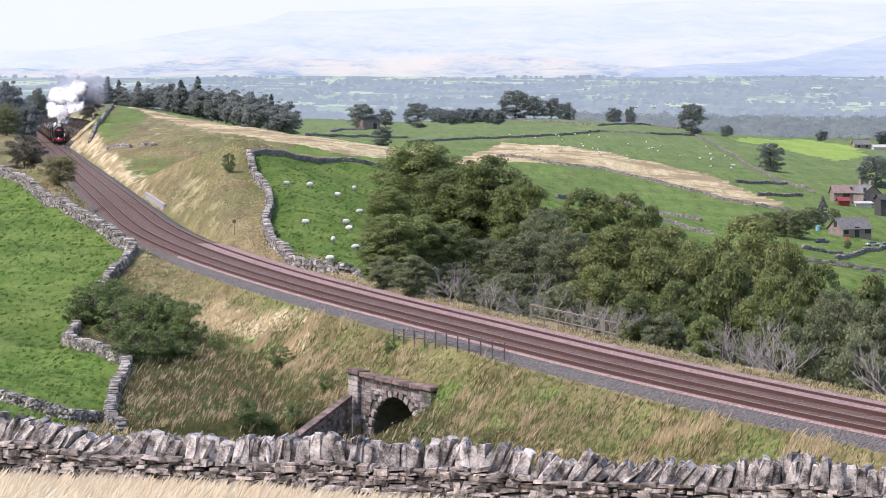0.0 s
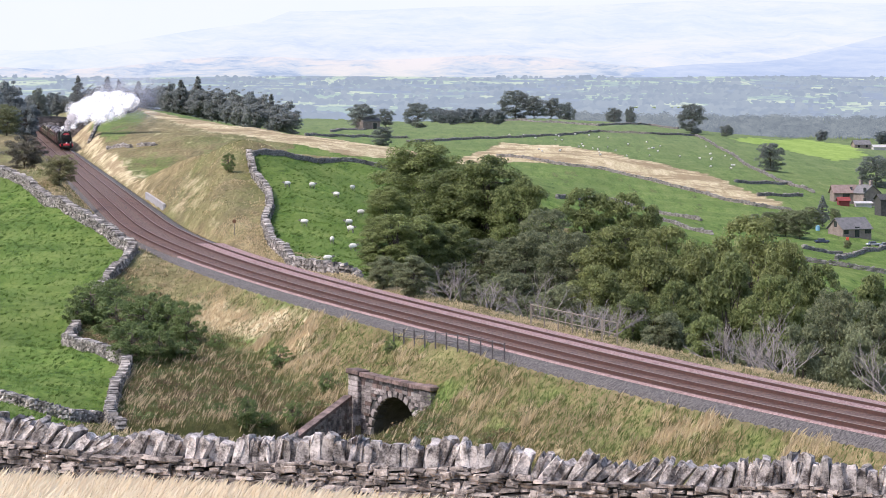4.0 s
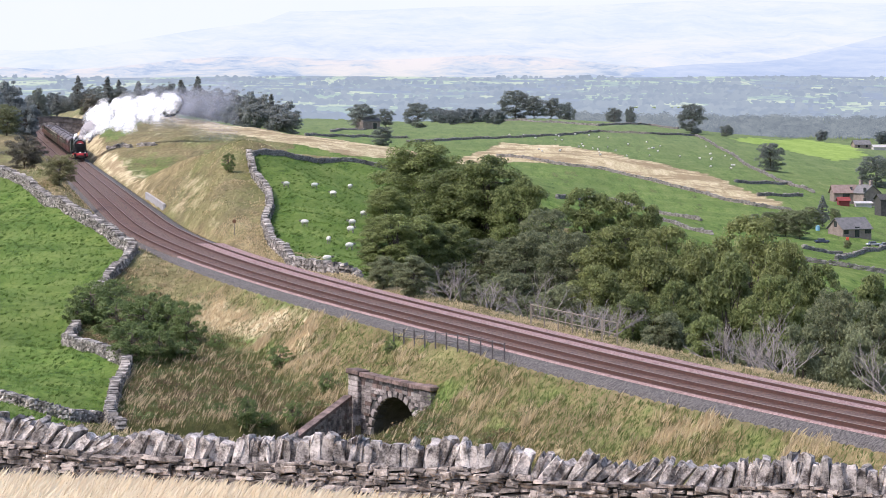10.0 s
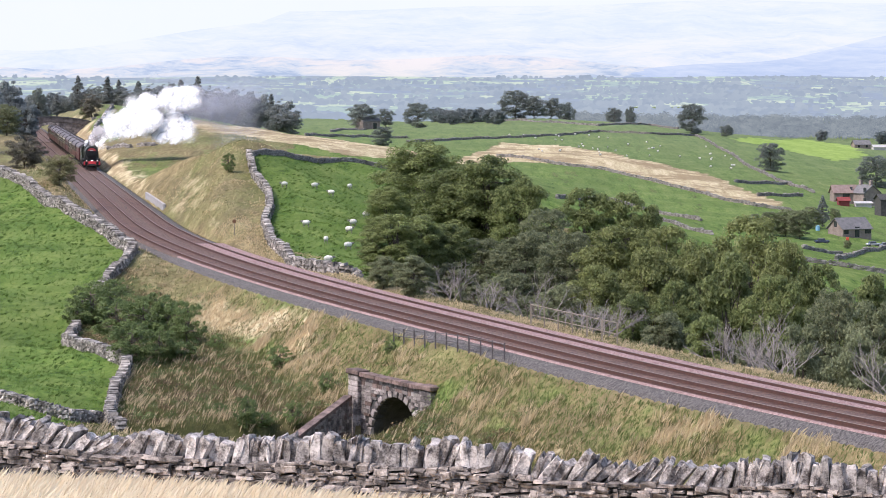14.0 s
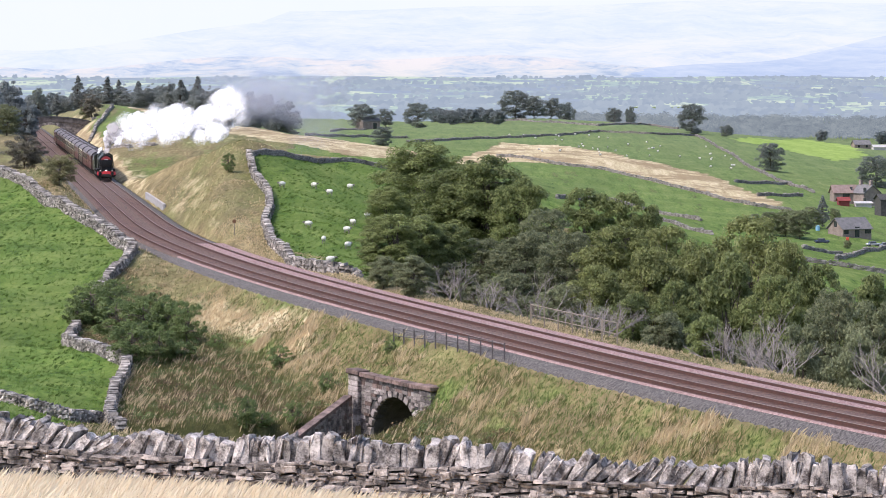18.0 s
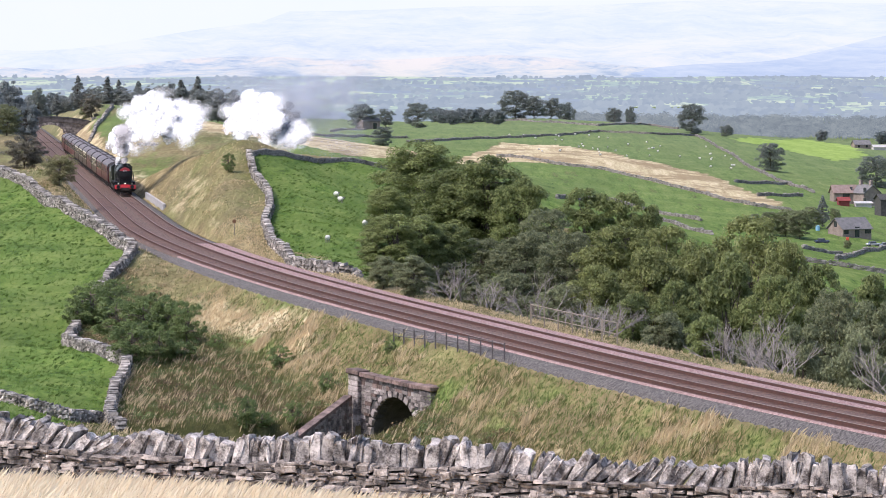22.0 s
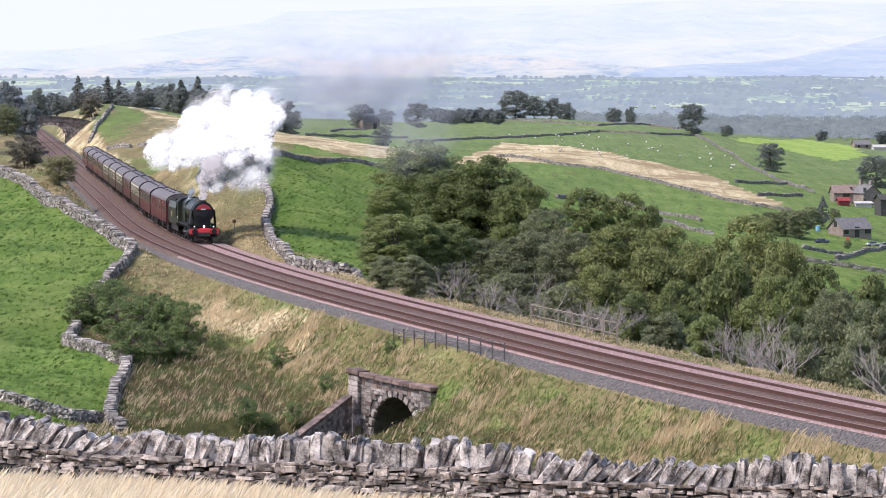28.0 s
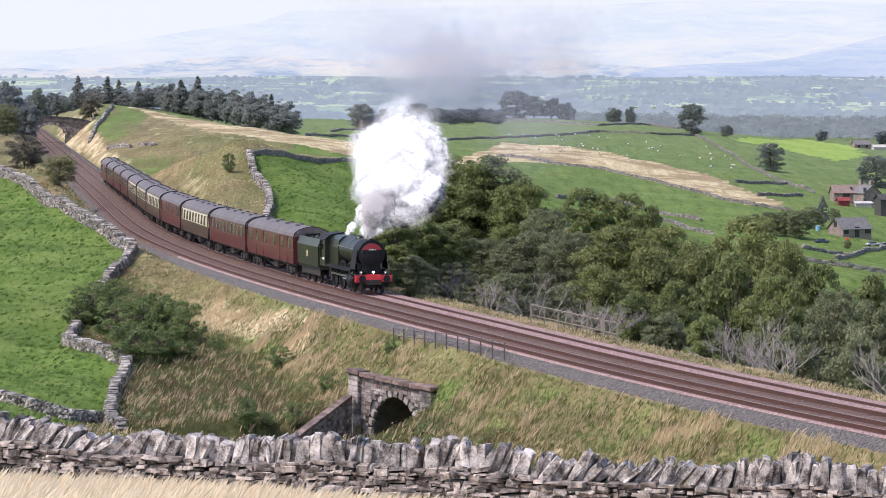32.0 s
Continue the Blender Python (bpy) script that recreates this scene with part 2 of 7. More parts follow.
LEFT_WALL = [(-72.5, 524), (-52.6, 409), (-46.8, 389), (-40.1, 357), (-34.8, 334), (-30.2, 315), (-26.7, 296)]
STREAM_WALL = [(-26.7, 296), (-26.5, 279), (-26.8, 263), (-26.1, 238), (-24.2, 232), (-21.5, 224), (-20.2, 220), (-19.9, 209), (-19, 195), (-17.7, 189)]
LOW_WALL = [(-30.8, 200), (-25.2, 195), (-23, 193), (-21.1, 193), (-19, 195)]
SHEEP_WALL = [(-21.8, 387), (-20.8, 377), (-18, 356), (-16.8, 335), (-16.7, 322), (-15.3, 306), (-12.2, 282), (-9.1, 271), (-6.4, 270)]
TOP_WALL = [(-21.8, 387), (-17.4, 403), (-12.7, 420), (-7.9, 423), (-3.4, 464)]
LEFT_FIELD = LEFT_WALL + STREAM_WALL[1:-1] + [(-24, 150), (-200, 150), (-200, 524)]
SHEEP_FIELD = SHEEP_WALL + [(12, 300), (14, 425)] + TOP_WALL[::-1][:-1]
HAY_BANK = [(-82, 870), (-60, 800), (-28, 735), (0, 745)] + [(16.6, 1010), (33.3, 1016), (48.4, 983), (55.9, 869), (64.3, 840), (70.1, 788), (74.2, 745)] + [(66, 730), (58, 762), (47, 794), (36, 812), (26, 818), (10, 800), (-4, 640), (-16, 600), (-30, 620), (-44, 690), (-70, 810)]
BRIGHT_FIELD = [(98.8, 1179), (150, 1440), (163.5, 1364), (141.8, 1152), (120.8, 1058), (111.4, 1121)]
KNOLL = [(-36, 470), (-25, 440)] + SHEEP_WALL + [(4, 255), (10, 195), (22, 150), (10, 150), (-5, 235), (-36, 400), (-55, 520)]


# ---------------------------------------------------------------- ground
def ground_material():
    """Swards and fields; noise stretches with depth to look even from the camera."""
    def build(nt, p):
        v = coords(nt)
        cut = nt.nodes.new("ShaderNodeSeparateXYZ")
        nt.links.new(v, cut.inputs[0])
        far = maths(nt, "MULTIPLY", maths(nt, "LOGARITHM", maths(nt, "MAXIMUM", maths(nt, "ADD", cut.outputs[1], 20.0), 75.0), math.e), 75.0)
        deep = maths(nt, "ADD", far, maths(nt, "MINIMUM", maths(nt, "ADD", cut.outputs[1], -55.0), 0.0))
        join = nt.nodes.new("ShaderNodeCombineXYZ")
        for k, sock in enumerate((cut.outputs[0], deep, cut.outputs[2])):
            nt.links.new(sock, join.inputs[k])
        w = join.outputs[0]
        zone = nt.nodes.new("ShaderNodeAttribute")
        zone.attribute_name = "zone"
        sep = nt.nodes.new("ShaderNodeSeparateColor")
        nt.links.new(zone.outputs["Color"], sep.inputs[0])
        big, mid, fine = noise_at(nt, w, 0.09, 5), noise_at(nt, w, 0.42, 6, 0.7), noise_at(nt, w, 2.6, 5, 0.75)
        tone = maths(nt, "ADD", maths(nt, "MULTIPLY", mid, 0.5), maths(nt, "MULTIPLY", fine, 0.5))
        rough = ramp(nt, tone, [(0.36, (0.10, 0.08, 0.037)), (0.50, (0.205, 0.16, 0.078)), (0.64, (0.40, 0.32, 0.18))])
        weedy = ramp(nt, tone, [(0.36, (0.065, 0.068, 0.023)), (0.50, (0.13, 0.13, 0.048)), (0.66, (0.25, 0.23, 0.10))])
        rough = mix(nt, ramp(nt, maths(nt, "ADD", maths(nt, "MULTIPLY", big, 0.6), maths(nt, "MULTIPLY", mid, 0.4)), [(0.44, (0, 0, 0)), (0.57, (1, 1, 1))]), rough, weedy)
        heath = ramp(nt, noise_at(nt, w, 0.2, 5, 0.65), [(0.5, (0, 0, 0)), (0.62, (0.6, 0.6, 0.6))])
        rough = mix(nt, heath, rough, ramp(nt, tone, [(0.36, (0.085, 0.07, 0.037)), (0.66, (0.22, 0.18, 0.095))]))
        drift = nt.nodes.new("ShaderNodeMapping")
        drift.inputs["Rotation"].default_value = (0, 0, 0.12)
        drift.inputs["Scale"].default_value = (0.05, 0.5, 0.5)
        nt.links.new(w, drift.inputs["Vector"])
        streak = noise_at(nt, drift.outputs[0], 1.0, 6, 0.7)
        # The darkest stop paints the tussocks' shadows into the pasture.
        green = ramp(nt, tone, [(0.39, (0.03, 0.062, 0.011)), (0.46, (0.085, 0.148, 0.024)), (0.60, (0.175, 0.235, 0.058))])
        green = mix(nt, ramp(nt, maths(nt, "ADD", maths(nt, "MULTIPLY", big, 0.5), maths(nt, "MULTIPLY", mid, 0.5)), [(0.42, (0, 0, 0)), (0.6, (0.6, 0.6, 0.6))]), green, (0.155, 0.185, 0.055))
        green = mix(nt, ramp(nt, streak, [(0.47, (0.4, 0.4, 0.4)), (0.55, (0, 0, 0))]), green, (0.06, 0.105, 0.018))
        dry = ramp(nt, tone, [(0.34, (0.24, 0.18, 0.095)), (0.50, (0.46, 0.38, 0.225)), (0.66, (0.64, 0.55, 0.37))])
        dry = mix(nt, ramp(nt, streak, [(0.47, (0, 0, 0)), (0.55, (0.8, 0.8, 0.8))]), dry, (0.235, 0.17, 0.095))
        lime = ramp(nt, maths(nt, "ADD", maths(nt, "MULTIPLY", tone, 0.5), maths(nt, "MULTIPLY", streak, 0.5)), [(0.42, (0.18, 0.265, 0.05)), (0.58, (0.28, 0.365, 0.095))])

        def soft(s):
            k = maths(nt, "ADD", s, maths(nt, "MULTIPLY", maths(nt, "SUBTRACT", maths(nt, "ADD", mid, big), 1.0), 0.9))
            return ramp(nt, k, [(0.38, (0, 0, 0)), (0.62, (1, 1, 1))])
        c = mix(nt, soft(sep.outputs[0]), rough, green)
        c = mix(nt, soft(sep.outputs[1]), c, dry)
        brake = nt.nodes.new("ShaderNodeAttribute")
        brake.attribute_name = "weeds"
        c = mix(nt, soft(brake.outputs["Fac"]), c, ramp(nt, tone, [(0.36, (0.036, 0.040, 0.016)), (0.50, (0.08, 0.083, 0.03)), (0.64, (0.165, 0.155, 0.066))]))
        c = mix(nt, soft(sep.outputs[2]), c, lime)
        # Alpha fades far pasture to a paler green: haze painted into the colour.
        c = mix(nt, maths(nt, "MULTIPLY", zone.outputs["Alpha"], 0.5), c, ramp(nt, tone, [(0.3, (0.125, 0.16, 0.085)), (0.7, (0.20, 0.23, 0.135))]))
        nt.links.new(c, p.inputs["Base Color"])
        p.inputs["Roughness"].default_value = 0.95
        p.inputs["Specular IOR Level"].default_value = 0.1
        bump(nt, p, tone, 0.7, 0.25)
    return material("grassland", build)


GRASSLAND = ground_material()


def patch(x, y):
    """Where pale dry grass gathers on the bank: above 0.15 or so."""
    return 0.9 * noise.noise(Vector((0.34 * x, 0.2 * y, 3.7))) + 0.55 * noise.noise(Vector((1.1 * x, 0.6 * y, 8.1)))


def golden(m, y):
    """A drift of bleached grass under the crest of the bank, thinning out on all sides."""
    m, y = np.asarray(m), np.asarray(y)
    return np.exp(-((m + 6.3 + 1.2 * np.sin(y * 0.21)) / 1.7) ** 2) * np.clip((y - 208) / 14, 0, 1) * np.clip((262 - y) / 18, 0, 1)


def build_ground():
    rows = [-60, -45, -30, -15, 0, 8, 15, 20]
    while rows[-1] < 470:
        rows.append(rows[-1] + 0.85)
    while rows[-1] < 2000:
        rows.append(rows[-1] * 1.0045)
    while rows[-1] < 4950:
        rows.append(rows[-1] * 1.06)
    ys = np.array(rows)
    t = np.linspace(-1, 1, 341)
    u = np.sign(t) * (0.45 * np.abs(t) + 0.55 * np.abs(t) ** 3)
    X = u[None] * (70 + 0.45 * np.maximum(ys, 0))[:, None]
    X = X + np.where((ys > 0) & (ys < 700), -0.05 * ys, -35.0 * (ys > 0))[:, None]
    Y = np.repeat(ys[:, None], len(t), 1)
    Z = np.where(Y < 2000, land(X, Y), -31.0)
    Z = np.where((Y > 1800) & (Y < 2000), Z + (np.minimum(-31.0, Z) - Z) * (Y - 1800) / 200, Z)
    me = bpy.data.meshes.new("ground")
    nr, nc = X.shape
    idx = np.arange(nr * nc).reshape(nr, nc)
    quads = np.stack([idx[:-1, :-1], idx[:-1, 1:], idx[1:, 1:], idx[1:, :-1]], -1).reshape(-1, 4)
    me.vertices.add(nr * nc)
    me.vertices.foreach_set("co", np.stack([X, Y, Z], -1).ravel())
    me.loops.add(quads.size)
    me.loops.foreach_set("vertex_index", quads.ravel())
    me.polygons.add(len(quads))
    me.polygons.foreach_set("loop_start", np.arange(0, quads.size, 4))
    me.polygons.foreach_set("use_smooth", np.ones(len(quads), bool))
    me.update()
    x, y = X.ravel(), Y.ravel()
    m = track_offset(x, y)
    zone = np.zeros((len(x), 4), np.float32)
    zone[:, 0], zone[:, 1] = 0.2, 0.16
    far = (y > 430) & (m > 14)
    zone[far, 0], zone[far, 1] = 0.75, 0.12
    rough_hill = inside([(-100, 900), (-30, 735), (-22, 440), (-40, 470), (-75, 640)], x, y)
    zone[rough_hill, 0] = 0.22 + 0.26 * np.clip((640 - y[rough_hill]) / 120, 0, 1)
    zone[rough_hill, 1] = 0.26 + 0.22 * np.clip((y[rough_hill] - 620) / 120, 0, 1)
    lush = inside([(-86, 880), (-74, 880), (-62, 700), (-60, 610), (-67, 610), (-73, 700)], x, y)
    zone[lush, 0], zone[lush, 1] = 0.55, 0.1
    for poly, col in ((LEFT_FIELD, (1.0, 0.0, 0)), (SHEEP_FIELD, (1.0, 0.0, 0)), (HAY_BANK, (0.1, 0.88, 0)), (BRIGHT_FIELD, (0.9, 0, 1.0)), (KNOLL, (0.16, 0.22, 0))):
        zone[inside(poly, x, y), :3] = col
    bank = (np.abs(m) < 16) & (y < 260) & (m < 0)
    zone[bank, 0], zone[bank, 1] = 0.36, 0.08
    crest = (m < -4.1) & (m > -8.2) & (y < 240)
    zone[crest, 0], zone[crest, 1] = 0.46, 0.1
    slope = (m < -7.2) & (m > -16) & (y < 200) & (x > 4)
    zone[slope, 0], zone[slope, 1] = 0.3, 0.3
    clump = np.nonzero((np.abs(m) < 24) & (y > 130) & (y < 262) & (m < -4.1))[0]
    zone[clump, 1] += 0.5 * np.clip([patch(x[i], y[i]) for i in clump], -0.2, 0.45)
    glint = golden(m, y)
    zone[:, 0] -= 0.2 * glint
    zone[:, 1] += 0.42 * glint
    strip = (m > 3.8) & (m < np.interp(y, [400, 560, 700, 790], [4.8, 6.2, 8.6, 7.5])) & (y > 400) & (y < 790)
    zone[strip, 0], zone[strip, 1] = 0.05, 0.52
    fringe = (np.abs(np.abs(m) - 6.5) < 2.0) & (y < 900)
    zone[fringe, 1] += 0.12
    zone[y < 52, :3] = (0.0, 1.0, 0)
    zone[(y > 1300) & (zone[:, 2] < 0.5), :3] = (0.85, 0.05, 0)
    # Alpha is the painted haze, growing with distance.
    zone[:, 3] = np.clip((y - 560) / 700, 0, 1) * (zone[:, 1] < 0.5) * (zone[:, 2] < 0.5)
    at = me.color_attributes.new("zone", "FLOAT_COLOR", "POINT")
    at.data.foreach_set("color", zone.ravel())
    weeds = np.zeros(len(x), np.float32)
    low = (m < -6.5) & (m > -26) & (y < 285) & (y > 120) & ~inside(LEFT_FIELD, x, y)
    weeds[low] = np.clip((-6.5 - m[low]) / 5, 0, 0.75)
    brow = (m < -3) & (m > -26) & (y < 194) & (y > 120)
    weeds[brow] = np.interp(x[brow], [-2, 4, 7], [0.75, 0.6, 0.2]) * np.clip((-6.6 - m[brow]) / 2, 0, 1)
    weeds[inside(KNOLL, x, y) & (m > 9)] = 0.3
    me.attributes.new("weeds", "FLOAT", "POINT").data.foreach_set("value", weeds)
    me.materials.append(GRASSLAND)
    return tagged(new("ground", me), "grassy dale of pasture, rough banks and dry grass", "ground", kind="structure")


build_ground()


def creep_cover():
    """The turf of the bank over the creep's barrel."""
    ex, ey = PORTAL_ALONG
    n = 24
    vs, fs = [], []
    for j in range(n + 1):
        for i in range(n + 1):
            u, v = -4.4 + 10.4 * i / n, -8.8 + 8.35 * j / n
            x, y = PORTAL[0] + u * ex + v * ey, PORTAL[1] + u * ey - v * ex
            rim = 0.3 if i in (0, n) or j == 0 else (0.45 if j == n else 0.0)
            vs.append((x, y, float(land(x, y, True)) + 0.05 - rim))
    for j in range(n):
        for i in range(n):
            a = j * (n + 1) + i
            fs.append((a, a + 1, a + n + 2, a + n + 1))
    me = mesh_from("bank_turf", vs, fs, GRASSLAND, True)
    at = me.color_attributes.new("zone", "FLOAT_COLOR", "POINT")
    at.data.foreach_set("color", np.tile(np.array([0.24, 0.18, 0, 0], np.float32), len(vs)))
    tagged(new("bank_turf", me), "rough turf of the bank over the creep", "ground", kind="structure")


creep_cover()


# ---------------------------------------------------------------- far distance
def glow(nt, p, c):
    """Backdrop colour with the haze painted in; it glows evenly and takes no light."""
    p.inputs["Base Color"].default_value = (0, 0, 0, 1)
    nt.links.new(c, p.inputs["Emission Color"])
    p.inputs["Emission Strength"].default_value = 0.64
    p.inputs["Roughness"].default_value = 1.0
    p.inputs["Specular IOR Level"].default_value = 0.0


def stretched(nt, sx, sy, sz, tilt=0.0):
    mp = nt.nodes.new("ShaderNodeMapping")
    mp.inputs["Rotation"].default_value = (0, tilt, 0)
    mp.inputs["Scale"].default_value = (sx, sy, sz)
    nt.links.new(coords(nt), mp.inputs["Vector"])
    return mp.outputs[0]


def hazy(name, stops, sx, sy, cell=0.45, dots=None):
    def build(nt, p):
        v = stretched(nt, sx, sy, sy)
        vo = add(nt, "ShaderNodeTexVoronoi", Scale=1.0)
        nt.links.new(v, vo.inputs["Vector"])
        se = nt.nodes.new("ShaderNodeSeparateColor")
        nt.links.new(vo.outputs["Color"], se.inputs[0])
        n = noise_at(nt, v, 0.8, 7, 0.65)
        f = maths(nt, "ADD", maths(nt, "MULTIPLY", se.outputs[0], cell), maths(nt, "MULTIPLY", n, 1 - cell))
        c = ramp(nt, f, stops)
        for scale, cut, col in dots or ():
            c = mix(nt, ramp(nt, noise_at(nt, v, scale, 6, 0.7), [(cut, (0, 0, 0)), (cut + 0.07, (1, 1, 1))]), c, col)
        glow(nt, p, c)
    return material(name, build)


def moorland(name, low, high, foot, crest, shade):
    """Fell sides: long pale and blue bands along the slope; haze and shade are painted in, paler towards the crest."""
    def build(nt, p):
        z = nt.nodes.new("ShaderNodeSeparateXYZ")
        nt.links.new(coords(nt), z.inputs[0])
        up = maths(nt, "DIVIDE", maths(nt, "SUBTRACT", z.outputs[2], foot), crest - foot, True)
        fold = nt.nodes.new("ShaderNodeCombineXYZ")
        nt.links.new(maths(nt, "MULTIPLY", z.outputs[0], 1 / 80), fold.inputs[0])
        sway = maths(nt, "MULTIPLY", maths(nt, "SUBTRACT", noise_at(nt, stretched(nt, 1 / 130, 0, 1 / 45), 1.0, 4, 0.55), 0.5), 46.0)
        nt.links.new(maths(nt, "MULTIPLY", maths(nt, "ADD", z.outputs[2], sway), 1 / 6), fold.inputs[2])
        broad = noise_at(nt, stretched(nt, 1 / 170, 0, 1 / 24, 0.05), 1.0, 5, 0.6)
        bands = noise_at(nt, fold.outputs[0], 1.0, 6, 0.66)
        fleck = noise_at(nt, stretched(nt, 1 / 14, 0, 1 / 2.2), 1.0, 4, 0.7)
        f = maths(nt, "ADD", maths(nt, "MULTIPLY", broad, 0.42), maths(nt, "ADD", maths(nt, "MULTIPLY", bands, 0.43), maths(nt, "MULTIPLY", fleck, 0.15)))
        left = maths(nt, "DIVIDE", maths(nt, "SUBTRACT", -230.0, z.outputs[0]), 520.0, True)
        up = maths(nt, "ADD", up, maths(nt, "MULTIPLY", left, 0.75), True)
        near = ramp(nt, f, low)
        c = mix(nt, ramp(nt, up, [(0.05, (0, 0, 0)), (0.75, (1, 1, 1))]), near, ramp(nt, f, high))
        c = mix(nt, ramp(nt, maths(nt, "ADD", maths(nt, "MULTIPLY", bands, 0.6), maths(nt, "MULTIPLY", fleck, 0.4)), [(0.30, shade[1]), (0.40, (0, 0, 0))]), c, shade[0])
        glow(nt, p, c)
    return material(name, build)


# Haze is mixed into these tones, which glow instead of taking light.
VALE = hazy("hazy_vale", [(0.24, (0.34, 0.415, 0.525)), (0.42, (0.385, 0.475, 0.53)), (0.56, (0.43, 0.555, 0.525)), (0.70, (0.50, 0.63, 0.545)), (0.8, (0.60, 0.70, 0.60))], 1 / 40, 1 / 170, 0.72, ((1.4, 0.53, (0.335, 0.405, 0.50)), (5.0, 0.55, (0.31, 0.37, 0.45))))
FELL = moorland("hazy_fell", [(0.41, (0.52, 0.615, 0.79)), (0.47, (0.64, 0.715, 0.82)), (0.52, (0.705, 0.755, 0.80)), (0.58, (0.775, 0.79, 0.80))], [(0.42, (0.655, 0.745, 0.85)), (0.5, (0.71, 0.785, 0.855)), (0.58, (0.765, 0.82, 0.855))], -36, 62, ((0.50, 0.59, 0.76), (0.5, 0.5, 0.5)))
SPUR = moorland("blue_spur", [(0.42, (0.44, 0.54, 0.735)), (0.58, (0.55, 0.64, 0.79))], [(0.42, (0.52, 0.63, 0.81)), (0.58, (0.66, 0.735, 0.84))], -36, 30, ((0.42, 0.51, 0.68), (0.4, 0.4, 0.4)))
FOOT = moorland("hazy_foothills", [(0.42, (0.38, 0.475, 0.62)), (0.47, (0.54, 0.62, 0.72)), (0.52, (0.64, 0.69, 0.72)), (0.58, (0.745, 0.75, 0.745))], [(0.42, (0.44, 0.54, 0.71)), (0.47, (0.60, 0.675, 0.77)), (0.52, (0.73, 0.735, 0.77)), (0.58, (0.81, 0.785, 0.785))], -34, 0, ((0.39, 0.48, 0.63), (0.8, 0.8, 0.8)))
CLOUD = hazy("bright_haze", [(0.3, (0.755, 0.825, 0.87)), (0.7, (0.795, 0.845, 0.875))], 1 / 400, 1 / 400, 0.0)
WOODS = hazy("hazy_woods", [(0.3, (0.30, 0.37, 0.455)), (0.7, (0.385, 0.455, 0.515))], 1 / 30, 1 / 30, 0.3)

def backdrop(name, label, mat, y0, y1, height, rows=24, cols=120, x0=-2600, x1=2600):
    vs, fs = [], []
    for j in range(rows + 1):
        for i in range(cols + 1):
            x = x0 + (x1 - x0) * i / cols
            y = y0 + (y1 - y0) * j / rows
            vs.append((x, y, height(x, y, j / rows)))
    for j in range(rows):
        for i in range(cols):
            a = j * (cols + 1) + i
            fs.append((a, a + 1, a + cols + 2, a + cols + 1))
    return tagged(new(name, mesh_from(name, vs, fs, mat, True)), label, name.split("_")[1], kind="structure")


def step_up(x, a, b):
    k = min(1.0, max(0.0, (x - a) / (b - a)))
    return k * k * (3 - 2 * k)


def fell_height(x, y, k):
    crest = 4 + 42 * step_up(x, -620, -230) + 18 * step_up(x, -270, -225) + 5 * math.sin(x / 210) + 1.2 * math.sin(x / 57 + 1) + 6 * step_up(x, 100, 500)
    return -30 + (crest + 30) * (0.6 * k + 0.4 * k ** 2) + 2.5 * math.sin(x / 90 + y / 60) * math.sin(math.pi * k)


def foot_height(x, y, k):
    return -31 + (9 + 3 * math.sin(x / 170 + 2) + 2 * math.sin(x / 61)) * 2.3 * k + 1.6 * math.sin(x / 33 + y / 19) * math.sin(math.pi * k)


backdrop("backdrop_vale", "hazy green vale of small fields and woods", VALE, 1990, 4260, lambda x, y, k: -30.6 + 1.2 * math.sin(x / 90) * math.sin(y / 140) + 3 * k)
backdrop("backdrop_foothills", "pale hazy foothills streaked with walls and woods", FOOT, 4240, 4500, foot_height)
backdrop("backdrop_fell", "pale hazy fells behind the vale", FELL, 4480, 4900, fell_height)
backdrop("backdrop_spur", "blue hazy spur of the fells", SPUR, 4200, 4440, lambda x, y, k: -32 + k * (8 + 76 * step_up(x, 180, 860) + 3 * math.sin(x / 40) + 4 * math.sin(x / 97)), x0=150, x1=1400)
# A glowing sheet added in place of the bright sky behind the fells.
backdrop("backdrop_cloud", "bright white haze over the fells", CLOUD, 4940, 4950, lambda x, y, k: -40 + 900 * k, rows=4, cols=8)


def far_woods(label, mat, count):
    """Hedgerow trees and copses of the vale, too far to count."""
    rng = np.random.default_rng(8)
    vs, fs = [], []
    bm = bmesh.new()
    bmesh.ops.create_icosphere(bm, subdivisions=2, radius=1)
    unit = np.array([v.co[:] for v in bm.verts])
    tris = np.array([[v.index for v in f.verts] for f in bm.faces])
    bm.free()
    for i in range(count):
        y = 2010 + 2100 * rng.random() ** 1.5
        x = (-0.16 + 0.33 * rng.random() ** 0.7) * y
        n = int(rng.integers(3, 12))
        dx, dy = rng.uniform(3, 8), rng.uniform(-9, 9)
        for k in range(n):
            r = rng.uniform(1.0, 2.7)
            foot = -30.4 + 3 * (y - 1990) / 2270
            p = unit * (1 + 0.16 * rng.standard_normal((len(unit), 1))) * np.array([r * 1.3, r, r]) + np.array([x + k * dx + rng.normal(0, 2), y + k * dy, foot + r * 0.6])
            fs.append(tris + len(vs) * len(unit))
            vs.append(p)
    ob = new("far_woods", mesh_from("far_woods", np.concatenate(vs), np.concatenate(fs), mat, True))
    return tagged(ob, label, "woodland", kind="stuff")


# These trees glow; their blue-grey has the haze painted in.
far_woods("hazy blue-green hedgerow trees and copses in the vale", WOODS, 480)


